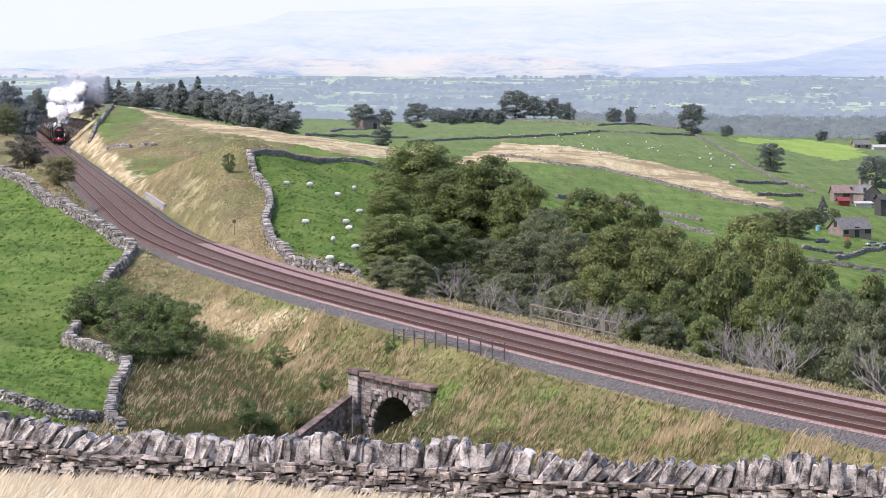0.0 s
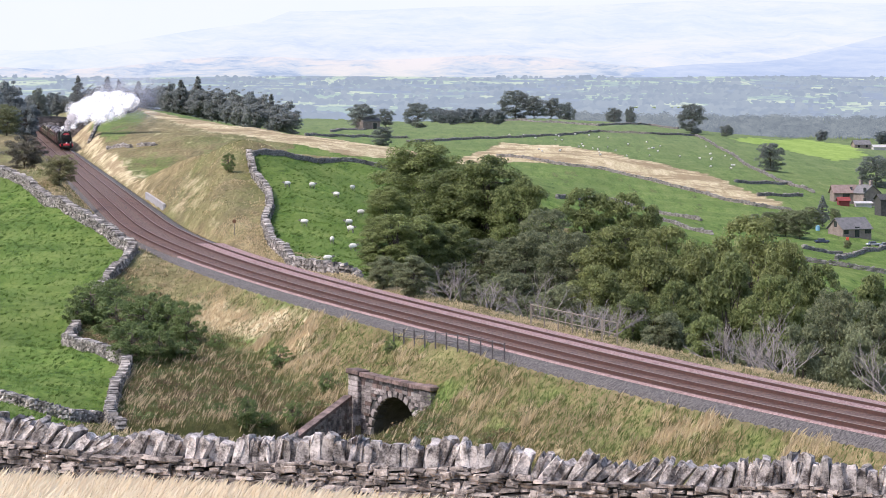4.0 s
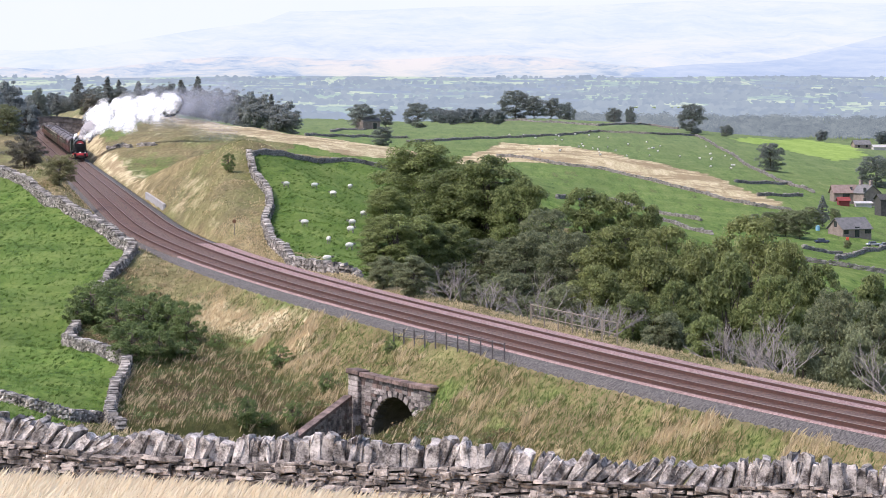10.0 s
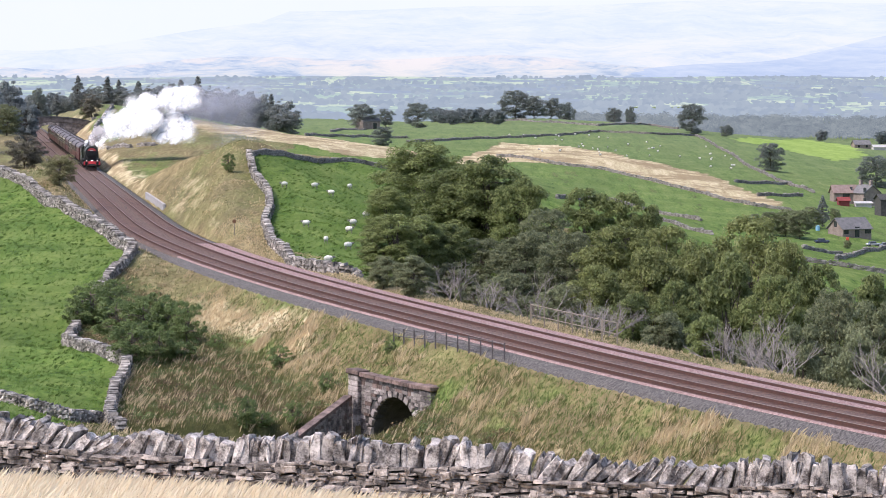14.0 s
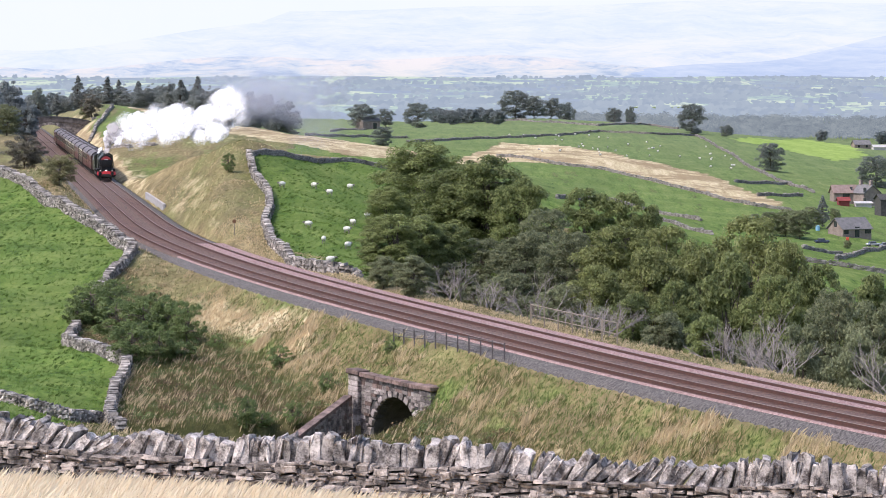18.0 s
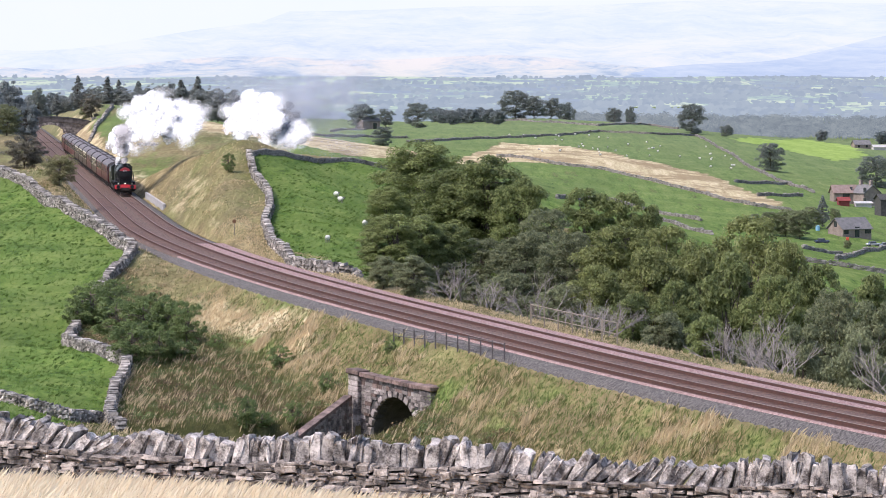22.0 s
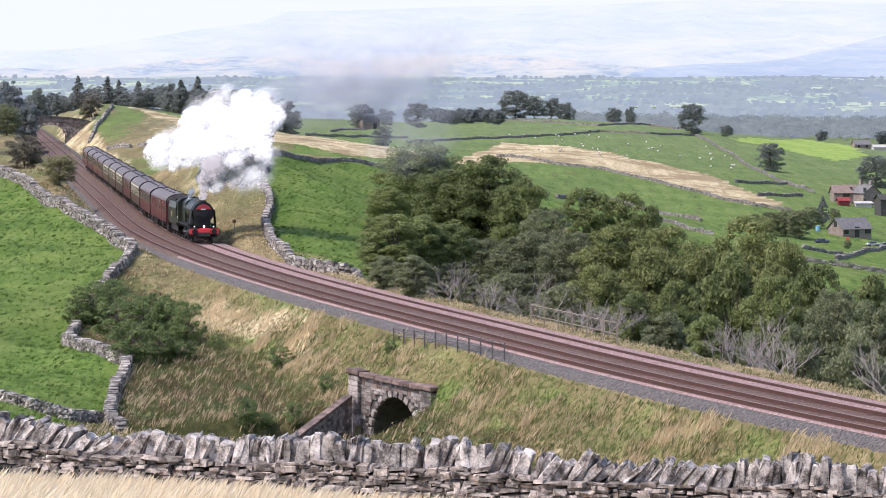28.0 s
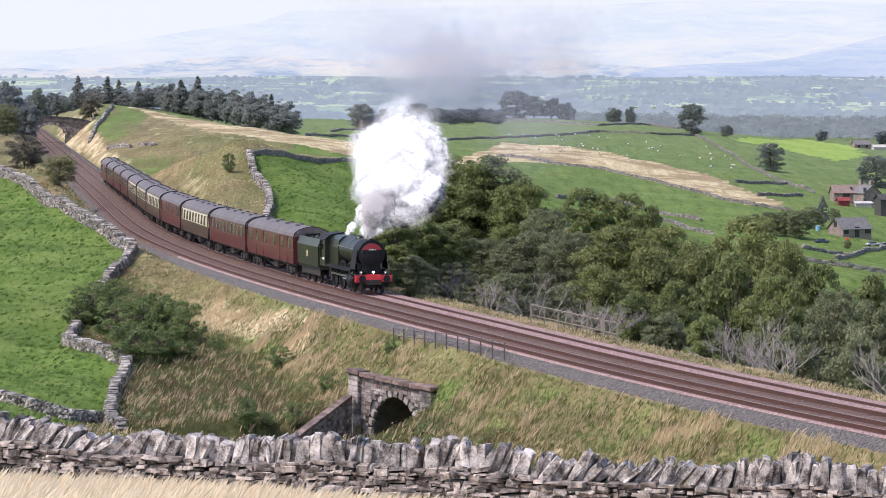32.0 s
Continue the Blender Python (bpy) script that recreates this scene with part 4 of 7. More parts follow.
PINES = [
    (PINE_A, -100.48, 950, 6.19, 7.8), (PINE_A, -90.45, 930, 6.08, 7.6), (PINE_A, -82.08, 930, 4.86, 9.1), (PINE_A, -68.38, 900, 5.64, 8.9),
    (PINE_A, -63.95, 900, 6.52, 8.9), (PINE_A, -41.33, 830, 2.99, 6.8), (PINE_A, -112.03, 1000, 0.49, 8.2), (PINE_A, -88.35, 940, 5.21, 6.9),
    (PINE_A, -71.73, 905, 4.4, 7.4), (PINE_B, -96.3, 950, 3.55, 9.3), (PINE_B, -86.66, 930, 3.8, 9.1), (PINE_B, -77.44, 920, 4.22, 9.0),
    (PINE_B, -72.87, 910, 4.79, 7.5), (PINE_B, -59.61, 890, 4.0, 8.8), (PINE_B, -55.34, 880, 3.69, 8.7), (PINE_B, -49.86, 860, 3.53, 8.5),
    (PINE_B, -45.8, 850, 2.97, 8.4), (PINE_B, -38.15, 820, 1.79, 8.1), (PINE_B, -35.26, 800, -0.5, 7.9), (PINE_B, -67.65, 920, 3.92, 9.0),
    (PINE_B, -124.52, 1050, -1.11, 8.6), (PINE_B, -108.76, 1000, -0.33, 9.8), (PINE_B, -44.86, 820, 1.12, 8.1), (PINE_B, -38.54, 800, -1.15, 9.2),
    (PINE_B, -92.98, 940, 2.45, 9.2), (PINE_B, -83.93, 925, 2.35, 9.1), (PINE_B, -79.27, 915, 3.23, 9.0), (PINE_B, -70.25, 905, 3.36, 8.9),
    (PINE_B, -61.8, 890, 3.12, 8.8), (PINE_B, -57.51, 880, 2.25, 8.7), (PINE_B, -52.28, 865, 2.05, 8.5), (PINE_B, -48.17, 855, 1.92, 8.4),
]
FIELD_TREES = [
    (FAR_A, -30.9, 1310, -8.15, 12.0), (FAR_A, -9.6, 1276, -7.13, 11.3), (FAR_A, 28.1, 1339, -3.41, 14.5), (FAR_A, 87.2, 1207, -6.31, 11.1),
    (FAR_A, -16.0, 921, -7.25, 11.8), (FAR_A, 112.7, 897, -14.31, 11.8), (FAR_A, 89.0, 937, -12.09, 8.6), (FAR_B, -22.0, 1326, -10.39, 7.4),
    (FAR_B, 42.3, 1351, -6.67, 11.1), (FAR_B, 35.3, 1337, -5.57, 9.9), (FAR_B, 64.1, 1291, -9.29, 7.6), (FAR_B, 78.65, 1450, -11.83, 5.2),
    (FAR_B, 98.5, 1199, -13.44, 9.4), (FAR_B, 51.32, 1450, -10.17, 8.6),
]
WOOD_A = [
    (FAR_C, -3.1, 1354, -10.26, 8.9), (FAR_C, 0.4, 1327, -10.19, 8.7), (FAR_C, 3.8, 1286, -9.83, 8.4), (FAR_C, 7.3, 1304, -9.54, 8.6),
    (FAR_C, 10.5, 1284, -9.58, 8.4), (FAR_C, 14.1, 1301, -9.27, 8.5), (FAR_C, 17.2, 1277, -9.23, 8.4), (FAR_C, 20.1, 1250, -9.13, 8.2),
]
WOOD_B = [
    (FAR_C, 157.6, 1433, -21.14, 9.4), (FAR_C, 155.3, 1836, -27.14, 12.0), (FAR_C, 185.5, 1458, -22.01, 9.6),
]
CUTTING_TREES = [
    (FAR_C, -88.15, 700, 7.42, 7.3), (FAR_C, -90.5, 690, 5.61, 7.7), (FAR_C, -87.0, 720, 3.07, 6.7), (BROWN_BUSH, -57.08, 470, 2.6, 6.4),
    (GOLD_BUSH, -43.64, 392, 2.5, 7.6), (FAR_C, -131, 1100, -1.5, 11), (FAR_C, -125, 1110, -0.9, 12), (FAR_C, -119, 1090, -1.6, 11),
    (FAR_C, -113.5, 1080, -0.4, 11), (FAR_B, -117.5, 1000, 1.9, 5.6), (BROWN_BUSH, -80.5, 790, 3.4, 5.5), (HAW_B, -129.53, 1100, -0.09, 5.4), (HAW_B, -82.7, 801, 0.92, 4.7), (HAW_A, -84.3, 666, 3.22, 7.6),
    (HAW_A, -113.3, 932, -3.85, 6.7),
]
GARDEN_TREES = [
    (HAW_A, 58.5, 647, 3.2, 5.3), (HAW_A, 60.3, 638, 4.4, 5.2), (HAW_A, 63.5, 638, 5.2, 5.8), (HAW_A, 65.7, 634, 5.4, 5.2),
    (HAW_A, 72.5, 678, 4.4, 4.4), (HAW_A, 79.0, 696, 3.4, 3.2), (HAW_A, 72.3, 615, 1.6, 1.8), (PINE_A, 75.4, 684, 6.5, 4.7),
]
BANK_SHRUBS = [
    (SHRUB, -25.7, 259, 2.5, 3.4), (SHRUB, -26.3, 252, 2.5, 2.9), (SHRUB, -25.4, 249, 3.3, 3.7), (SHRUB, -22.8, 241, 3.2, 3.8),
    (SHRUB, -20.7, 238, 3.5, 3.9), (SHRUB, -19.0, 238, 3.3, 3.3), (SHRUB, -17.6, 236, 3.1, 2.7), (SHRUB, -20.1, 222, 2.9, 3.5),
    (SHRUB, -18.4, 224, 2.4, 2.9), (SHRUB, -26.3, 248, 2.6, 2.4), (SHRUB, -24.7, 255, 2.5, 3.3), (SHRUB, -21.0, 249, 2.4, 3.3),
    (SHRUB, -17.2, 225, 1.5, 2.2), (SHRUB, -25.4, 267, 1.3, 2.2), (SHRUB, -10.5, 221, 1.6, 1.8), (SHRUB, -7.0, 207, 1.4, 1.0),
    (SHRUB, -11.3, 197, 1.9, 1.6), (SHRUB, -8.7, 199, 1.5, 1.3), (SHRUB, -13.0, 200, 1.1, 1.1), (SHRUB, -15.4, 234, 1.3, 1.2),
    (SHRUB, -3.2, 208, 0.8, 1.0), (SHRUB, -23.4, 376, 2.3, 1.7), (SHRUB, -11.6, 204, 1.2, 1.0), (SHRUB, -10.4, 198, 1.0, 1.9),
]
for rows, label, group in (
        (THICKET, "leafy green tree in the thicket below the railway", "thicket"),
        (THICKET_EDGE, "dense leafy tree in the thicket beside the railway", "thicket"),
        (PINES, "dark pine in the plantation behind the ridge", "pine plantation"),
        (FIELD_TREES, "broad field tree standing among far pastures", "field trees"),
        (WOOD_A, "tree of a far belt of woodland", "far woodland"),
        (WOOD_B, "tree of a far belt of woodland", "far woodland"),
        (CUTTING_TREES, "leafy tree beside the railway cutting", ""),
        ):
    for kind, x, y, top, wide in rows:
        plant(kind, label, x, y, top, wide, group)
for kind, x, y, high, wide in BANK_SHRUBS:
    plant(kind, "low green shrub on the rough grass bank", x, y, 0, wide, "bank shrubs", high)
for kind, x, y, high, wide in GARDEN_TREES:
    plant(kind, "dark leafy tree beside the cottage gardens", x, y, 0, wide, "garden trees", high)


# ---------------------------------------------------------------- bare shrubs
def bare_shrub(name, seed, tall, label, x, y, stems=5):
    rng = random.Random(seed)
    vs, fs = [], []

    def twig(a, b, r0, r1):
        d = (b - a).normalized()
        u = d.orthogonal().normalized()
        w = d.cross(u)
        k = len(vs)
        for p, r in ((a, r0), (b, r1)):
            for i in range(3):
                q = 2.094 * i
                vs.append(p + (u * math.cos(q) + w * math.sin(q)) * r)
        for i in range(3):
            j = (i + 1) % 3
            fs.append((k + i, k + j, k + 3 + j, k + 3 + i))

    def grow(p, d, ln, r, depth):
        q = p + d * ln
        twig(p, q, r, r * 0.7)
        if depth:
            for _ in range(3 if depth > 1 else 2):
                e = (d + Vector((rng.gauss(0, 0.45), rng.gauss(0, 0.45), rng.gauss(0.12, 0.3)))).normalized()
                grow(p.lerp(q, rng.uniform(0.55, 1)), e, ln * rng.uniform(0.55, 0.85), r * 0.62, depth - 1)

    for _ in range(stems):
        d = Vector((rng.gauss(0, 0.5), rng.gauss(0, 0.5), 1)).normalized()
        grow(Vector((rng.gauss(0, 0.3), rng.gauss(0, 0.3), 0)), d, tall * 0.36, 0.06, 3 if rng.random() < 0.6 else 4)
    ob = new(name, mesh_from(name, vs, fs, DEAD))
    ob.matrix_basis = pose(x, y, ground_z(x, y) - 0.1)
    return tagged(ob, label, "shrub", "bare shrubs")


for i, (d, off, h) in enumerate([(243, 7.0, 4.6), (232, 6.5, 4.0), (222, 7.0, 4.6), (217, 7.6, 3.8), (211, 7.2, 4.6), (190, 7.4, 4.8), (186, 8.0, 5.2), (182, 7.6, 4.8), (170, 7.6, 5.0), (166, 7.0, 4.4)]):
    x, y, _ = on_track(d, off)
    bare_shrub("bare_shrub", 40 + i, h, "leafless pale-twigged shrub at the thicket's edge", x, y)


# ---------------------------------------------------------------- the stone creep under the line
def creep_portal():
    ex, ey = PORTAL_ALONG
    yaw = math.degrees(math.atan2(ey, ex))
    top = PORTAL[2]
    root = tagged(empty("stone_underbridge", pose(PORTAL[0], PORTAL[1], top, 0, 2.2, yaw)), "old stone cattle creep with arched opening under the bank", "bridge")
    # local: x along the parapet, -y out of the face, z = 0 the parapet's top
    r, spring, floor, half = 2.6, -3.7, -5.0, 4.0

    def arch(x, grow=0.0):
        k = (r + grow) ** 2 - (x - 0.45) ** 2
        return spring + math.sqrt(k) if k > 0 else -99

    bm = bmesh.new()
    cols = 40
    for i in range(cols):
        x0, x1 = -half + 2 * half * i / cols, -half + 2 * half * (i + 1) / cols
        xm = (x0 + x1) / 2
        lo = max(arch(xm), floor) if abs(xm - 0.45) < r else floor - 0.5
        box(bm, xm, 0.35, (lo - 0.35) / 2, x1 - x0, 0.6, -0.35 - lo)
    part("face_wall", bm, STONE_DARK, root)
    bm = bmesh.new()
    n = 16
    for i in range(n):
        a0, a1 = math.pi * i / n, math.pi * (i + 1) / n
        p = [Vector((0.45 + (r + e) * math.cos(a), y, spring + (r + e) * math.sin(a))) for a in (a0, a1) for e in (0.0, 0.3) for y in (0.1, 9.0)]
        vs = [bm.verts.new(v) for v in p]
        bm.faces.new((vs[0], vs[1], vs[5], vs[4]))
    for sx in (-1, 1):
        x = 0.45 + sx * r
        vs = [bm.verts.new(v) for v in ((x, 0.1, spring), (x, 9, spring), (x, 9, floor - 0.6), (x, 0.1, floor - 0.6))]
        bm.faces.new(vs)
    vs = [bm.verts.new(v) for v in ((-2.2, 9, spring + r), (3.1, 9, spring + r), (3.1, 9, floor - 0.6), (-2.2, 9, floor - 0.6))]
    bm.faces.new(vs)
    # The near-black lining paints the shade inside the opening.
    part("barrel_lining", bm, STONE_DARK, root)
    rng = random.Random(5)
    shapes = []
    for k in range(6):
        bm = soft_box(1, 1, 1, 0.07)
        for v in bm.verts:
            v.co += Vector([rng.uniform(-0.035, 0.035) for _ in range(3)])
        shapes.append(bm)
    meshes = []
    for k, bm in enumerate(shapes):
        me = bpy.data.meshes.new("block")
        bm.to_mesh(me)
        bm.free()
        me.materials.append(RED_STONE if k == 5 else MASONRY)
        meshes.append(me)
    z = -0.36
    while z > floor - 0.3:
        h = rng.uniform(0.16, 0.27)
        x = -half + 0.62
        while x < half - 0.5:
            w = rng.uniform(0.3, 0.75)
            xm, zm = x + w / 2, z - h / 2
            if all(abs(q - 0.45) >= r + 0.28 or zm - h * 0.3 > arch(q, 0.3) for q in (x + 0.05, xm, x + w - 0.05)):
                b = piece("block", meshes[rng.randrange(6)], root)
                b.matrix_basis = pose(xm, 0.03 + rng.uniform(-0.02, 0.02), zm) @ Matrix.Diagonal((w * 0.97, 0.16, h * 0.94, 1))
            x += w
        z -= h
    for i in range(15):
        a = math.pi * (i + 0.5) / 15
        b = piece("voussoir", meshes[i % 5], root)
        b.matrix_basis = pose(0.45 + (r + 0.17) * math.cos(a), -0.01, spring + (r + 0.17) * math.sin(a), 0, 90 - math.degrees(a), 0) @ Matrix.Diagonal((0.41, 0.24, 0.36, 1))
    for sx in (-1, 1):
        px = sx * (half - 0.1) + 0.0
        z = -0.3
        while z > floor - 0.4:
            h = rng.uniform(0.28, 0.36)
            b = piece("pier_block", meshes[rng.randrange(5)], root)
            b.matrix_basis = pose(px, 0.0, z - h / 2) @ Matrix.Diagonal((1.05, 0.62, h * 0.96, 1))
            z -= h
        bm = soft_box(1.35, 0.85, 0.3, 0.06)
        cap = part("pier_cap", bm, RED_STONE, root)
        cap.matrix_basis = pose(px, 0, -0.13)
    x = -half + 0.65
    while x < half - 0.7:
        w = min(rng.uniform(0.7, 1.1), half - 0.62 - x)
        b = piece("coping_slab", meshes[5], root)
        b.matrix_basis = pose(x + w / 2, 0.08, -0.2 + rng.uniform(-0.01, 0.01)) @ Matrix.Diagonal((w * 0.985, 0.75, 0.24, 1))
        x += w
    # wing wall falling away from the left pier
    wing = tagged(empty("wing_wall", pose(-5.5, 199.9, 0)), "sloping stone wing wall with red coping beside the creep", "stone wall")
    a, b = Vector((0, 0, -5.4)), Vector((-3.0, -9.6, -6.9))
    d = b - a
    run = math.hypot(d.x, d.y)
    ang = math.degrees(math.atan2(d.y, d.x))
    pitch = math.degrees(math.atan2(-d.z, run))
    n = 9
    for i in range(n):
        p = a + d * ((i + 0.5) / n)
        s = piece("coping_slab", meshes[5], wing)
        s.matrix_basis = pose(p.x, p.y, p.z, 0, pitch, ang) @ Matrix.Diagonal((d.length / n * 0.98, 0.5, 0.2, 1))
    for i in range(22):
        p = a + d * ((i + 0.5) / 22)
        z = p.z - 0.1
        while z > -9.0:
            h = rng.uniform(0.16, 0.26)
            s = piece("block", meshes[rng.randrange(6)], wing)
            s.matrix_basis = pose(p.x + rng.uniform(-0.02, 0.02), p.y, z - h / 2, 0, 0, ang) @ Matrix.Diagonal((run / 22 * rng.uniform(0.9, 1.2), 0.42, h * 0.95, 1))
            z -= h


creep_portal()


# ---------------------------------------------------------------- the road bridge
SOOTY = mottled("sooty_stone", (0.045, 0.038, 0.036), (0.135, 0.115, 0.108), 1.2, fine=6, crisp=0.06)


def road_bridge():
    mid = on_track(775, -1.2)
    root = tagged(empty("road_bridge", pose(mid.x, mid.y, mid.z, 0, 0, 7.9)), "dark stone arched road bridge over the railway cutting", "bridge")
    half, span, spring, rise = 10.5, 3.3, 1.8, 2.1

    def soffit(x):
        return spring + rise * math.sqrt(max(0, 1 - (x / span) ** 2))

    def humped(y, lo, hi, thick):
        """A bar across the bridge that follows the hump of the road."""
        bm = bmesh.new()
        rings = []
        for i in range(25):
            x = -half + 2 * half * i / 24
            dz = -0.012 * x * x
            rings.append([bm.verts.new((x, y + sy * thick / 2, z + dz)) for sy, z in ((-1, lo), (1, lo), (1, hi), (-1, hi))])
        for a, b in zip(rings, rings[1:]):
            for k in range(4):
                bm.faces.new((a[k], a[(k + 1) % 4], b[(k + 1) % 4], b[k]))
        bm.faces.new(rings[0])
        bm.faces.new(rings[-1][::-1])
        return bm

    bm = bmesh.new()
    n = 48
    for i in range(n):
        x0, x1 = -half + 2 * half * i / n, -half + 2 * half * (i + 1) / n
        xm = (x0 + x1) / 2
        lo = soffit(xm) if abs(xm) < span else -2.0
        hi = 4.55 - 0.012 * xm * xm
        box(bm, xm, 3.2, (lo + hi) / 2, x1 - x0, 6.4, hi - lo)
    part("bridge_body", bm, MASONRY, root)
    for y in (-0.06, 6.46):
        par = part("parapet", humped(y, 4.55, 5.5, 0.42), SOOTY, root)
        part("parapet_coping", humped(y, 5.51, 5.68, 0.6), STONE_DARK, par)
    for i in range(21):
        a = math.pi * (i + 0.5) / 21
        bm = soft_box(0.62, 0.5, 0.5, 0.04)
        v = part("voussoir", bm, MASONRY, root)
        v.matrix_basis = pose((span + 0.25) * math.cos(a), -0.05, spring + (rise + 0.25) * math.sin(a), 0, 90 - math.degrees(a), 0)
    for sx in (-1, 1):
        bm = soft_box(1.1, 0.9, 8.0, 0.05)
        v = part("pilaster", bm, MASONRY, root)
        v.matrix_basis = pose(sx * 9.9, -0.1, 1.6)


road_bridge()


# ---------------------------------------------------------------- fences, sign, concrete wall
FENCE_A = ((-3.0, 209.0), (3.4, 190.0))
FENCE_B = ((5.5, 215.0), (10.1, 199.0))
SIGN_AT = (-19.1, 315.0)
CONCRETE_AT = (tuple(on_track(432, 2.6)[:2]), tuple(on_track(393, 2.6)[:2]))
SHEEP_AT = [(-14.4, 373, 20), (-16.8, 370, 200), (-11.3, 370, 160), (-10.0, 389, 60), (-12.9, 323, 175), (-8.5, 351, 10),
            (-9.2, 327, 200), (-8.8, 323, 340), (-9.8, 307, 90), (-7.7, 303, 20), (-9.2, 280, 5)]
GRAZED = leaf_material("grazed_grass", (0.08, 0.14, 0.025), (0.20, 0.285, 0.075), 0.4)
IRON = mottled("rusted_fence_iron", (0.05, 0.042, 0.045), (0.13, 0.11, 0.11), 5.0, rough=0.6)
OLD_WOOD = mottled("weathered_wood", (0.16, 0.13, 0.10), (0.32, 0.27, 0.22), 5.0)
CONCRETE = mottled("pale_concrete", (0.26, 0.25, 0.245), (0.42, 0.40, 0.39), 2.5, crisp=0.06)


def rail_fence(label, a, b, n, tall, mat, rails):
    root = tagged(empty("trackside_fence", pose(a[0], a[1], ground_z(*a))), label, "fence")
    pts = []
    for i in range(n):
        k = i / (n - 1)
        x, y = a[0] + (b[0] - a[0]) * k, a[1] + (b[1] - a[1]) * k
        p = Vector((x - a[0], y - a[1], ground_z(x, y) - ground_z(*a)))
        pts.append(p)
        bm = bmesh.new()
        box(bm, p.x, p.y, p.z + tall / 2 - 0.1, 0.09, 0.09, tall + 0.2)
        part("post", bm, mat, root)
    for h in rails:
        for p, q in zip(pts, pts[1:]):
            bm = bmesh.new()
            rod(bm, p + Vector((0, 0, h)), q + Vector((0, 0, h)), 0.028, None, 6)
            part("rail", bm, mat, root)


rail_fence("dark iron post-and-rail fence beside the ballast", FENCE_A[0], FENCE_A[1], 11, 1.05, IRON, (0.55, 0.95))
rail_fence("weathered rail fence between railway and thicket", FENCE_B[0], FENCE_B[1], 7, 1.3, OLD_WOOD, (0.6, 1.25))


def sign_post(x, y):
    g = ground_z(x, y)
    root = tagged(empty("lineside_sign", pose(x, y, g)), "small brown round lineside sign on a post", "sign")
    bm = bmesh.new()
    rod(bm, (0, 0, -0.2), (0, 0, 1.3), 0.04)
    part("post", bm, OLD_WOOD, root)
    bm = bmesh.new()
    rod(bm, (0, -0.05, 1.35), (0, -0.1, 1.35), 0.17, None, 14)
    part("sign_plate", bm, mottled("rusty_sign", (0.10, 0.05, 0.03), (0.2, 0.10, 0.055), 4.0), root, "round rusty-brown plate")


sign_post(*SIGN_AT)


def concrete_wall(a, b):
    root = tagged(empty("concrete_retaining_wall", pose(a[0], a[1], ground_z(*a))), "short pale concrete retaining wall beside the track", "wall")
    n = 14
    yaw = math.degrees(math.atan2(b[1] - a[1], b[0] - a[0]))
    ln = math.hypot(b[0] - a[0], b[1] - a[1]) / n
    for i in range(n):
        k = (i + 0.5) / n
        bm = soft_box(ln * 0.985, 0.3, 1.1, 0.03)
        s = part("concrete_panel", bm, CONCRETE, root)
        s.matrix_basis = pose((b[0] - a[0]) * k, (b[1] - a[1]) * k, 0.1 + (ground_z(*b) - ground_z(*a)) * k, 0, 0, yaw)


concrete_wall(*CONCRETE_AT)


# ---------------------------------------------------------------- farms
SLATE = mottled("grey_slate", (0.10, 0.095, 0.095), (0.20, 0.19, 0.19), 1.2)
RED_ROOF = mottled("brown_tiles", (0.15, 0.105, 0.09), (0.29, 0.215, 0.19), 1.2)
FARM_STONE = mottled("farm_stone", (0.15, 0.115, 0.10), (0.30, 0.245, 0.215), 0.9)
RENDER = mottled("pale_render", (0.34, 0.32, 0.31), (0.5, 0.48, 0.47), 0.9)
RED_TIN = mottled("red_sheeting", (0.16, 0.035, 0.035), (0.26, 0.06, 0.055), 1.0)
WINDOW_GLASS = mottled("window_glass", (0.02, 0.022, 0.026), (0.05, 0.055, 0.06), 2.0, rough=0.1, relief=0)


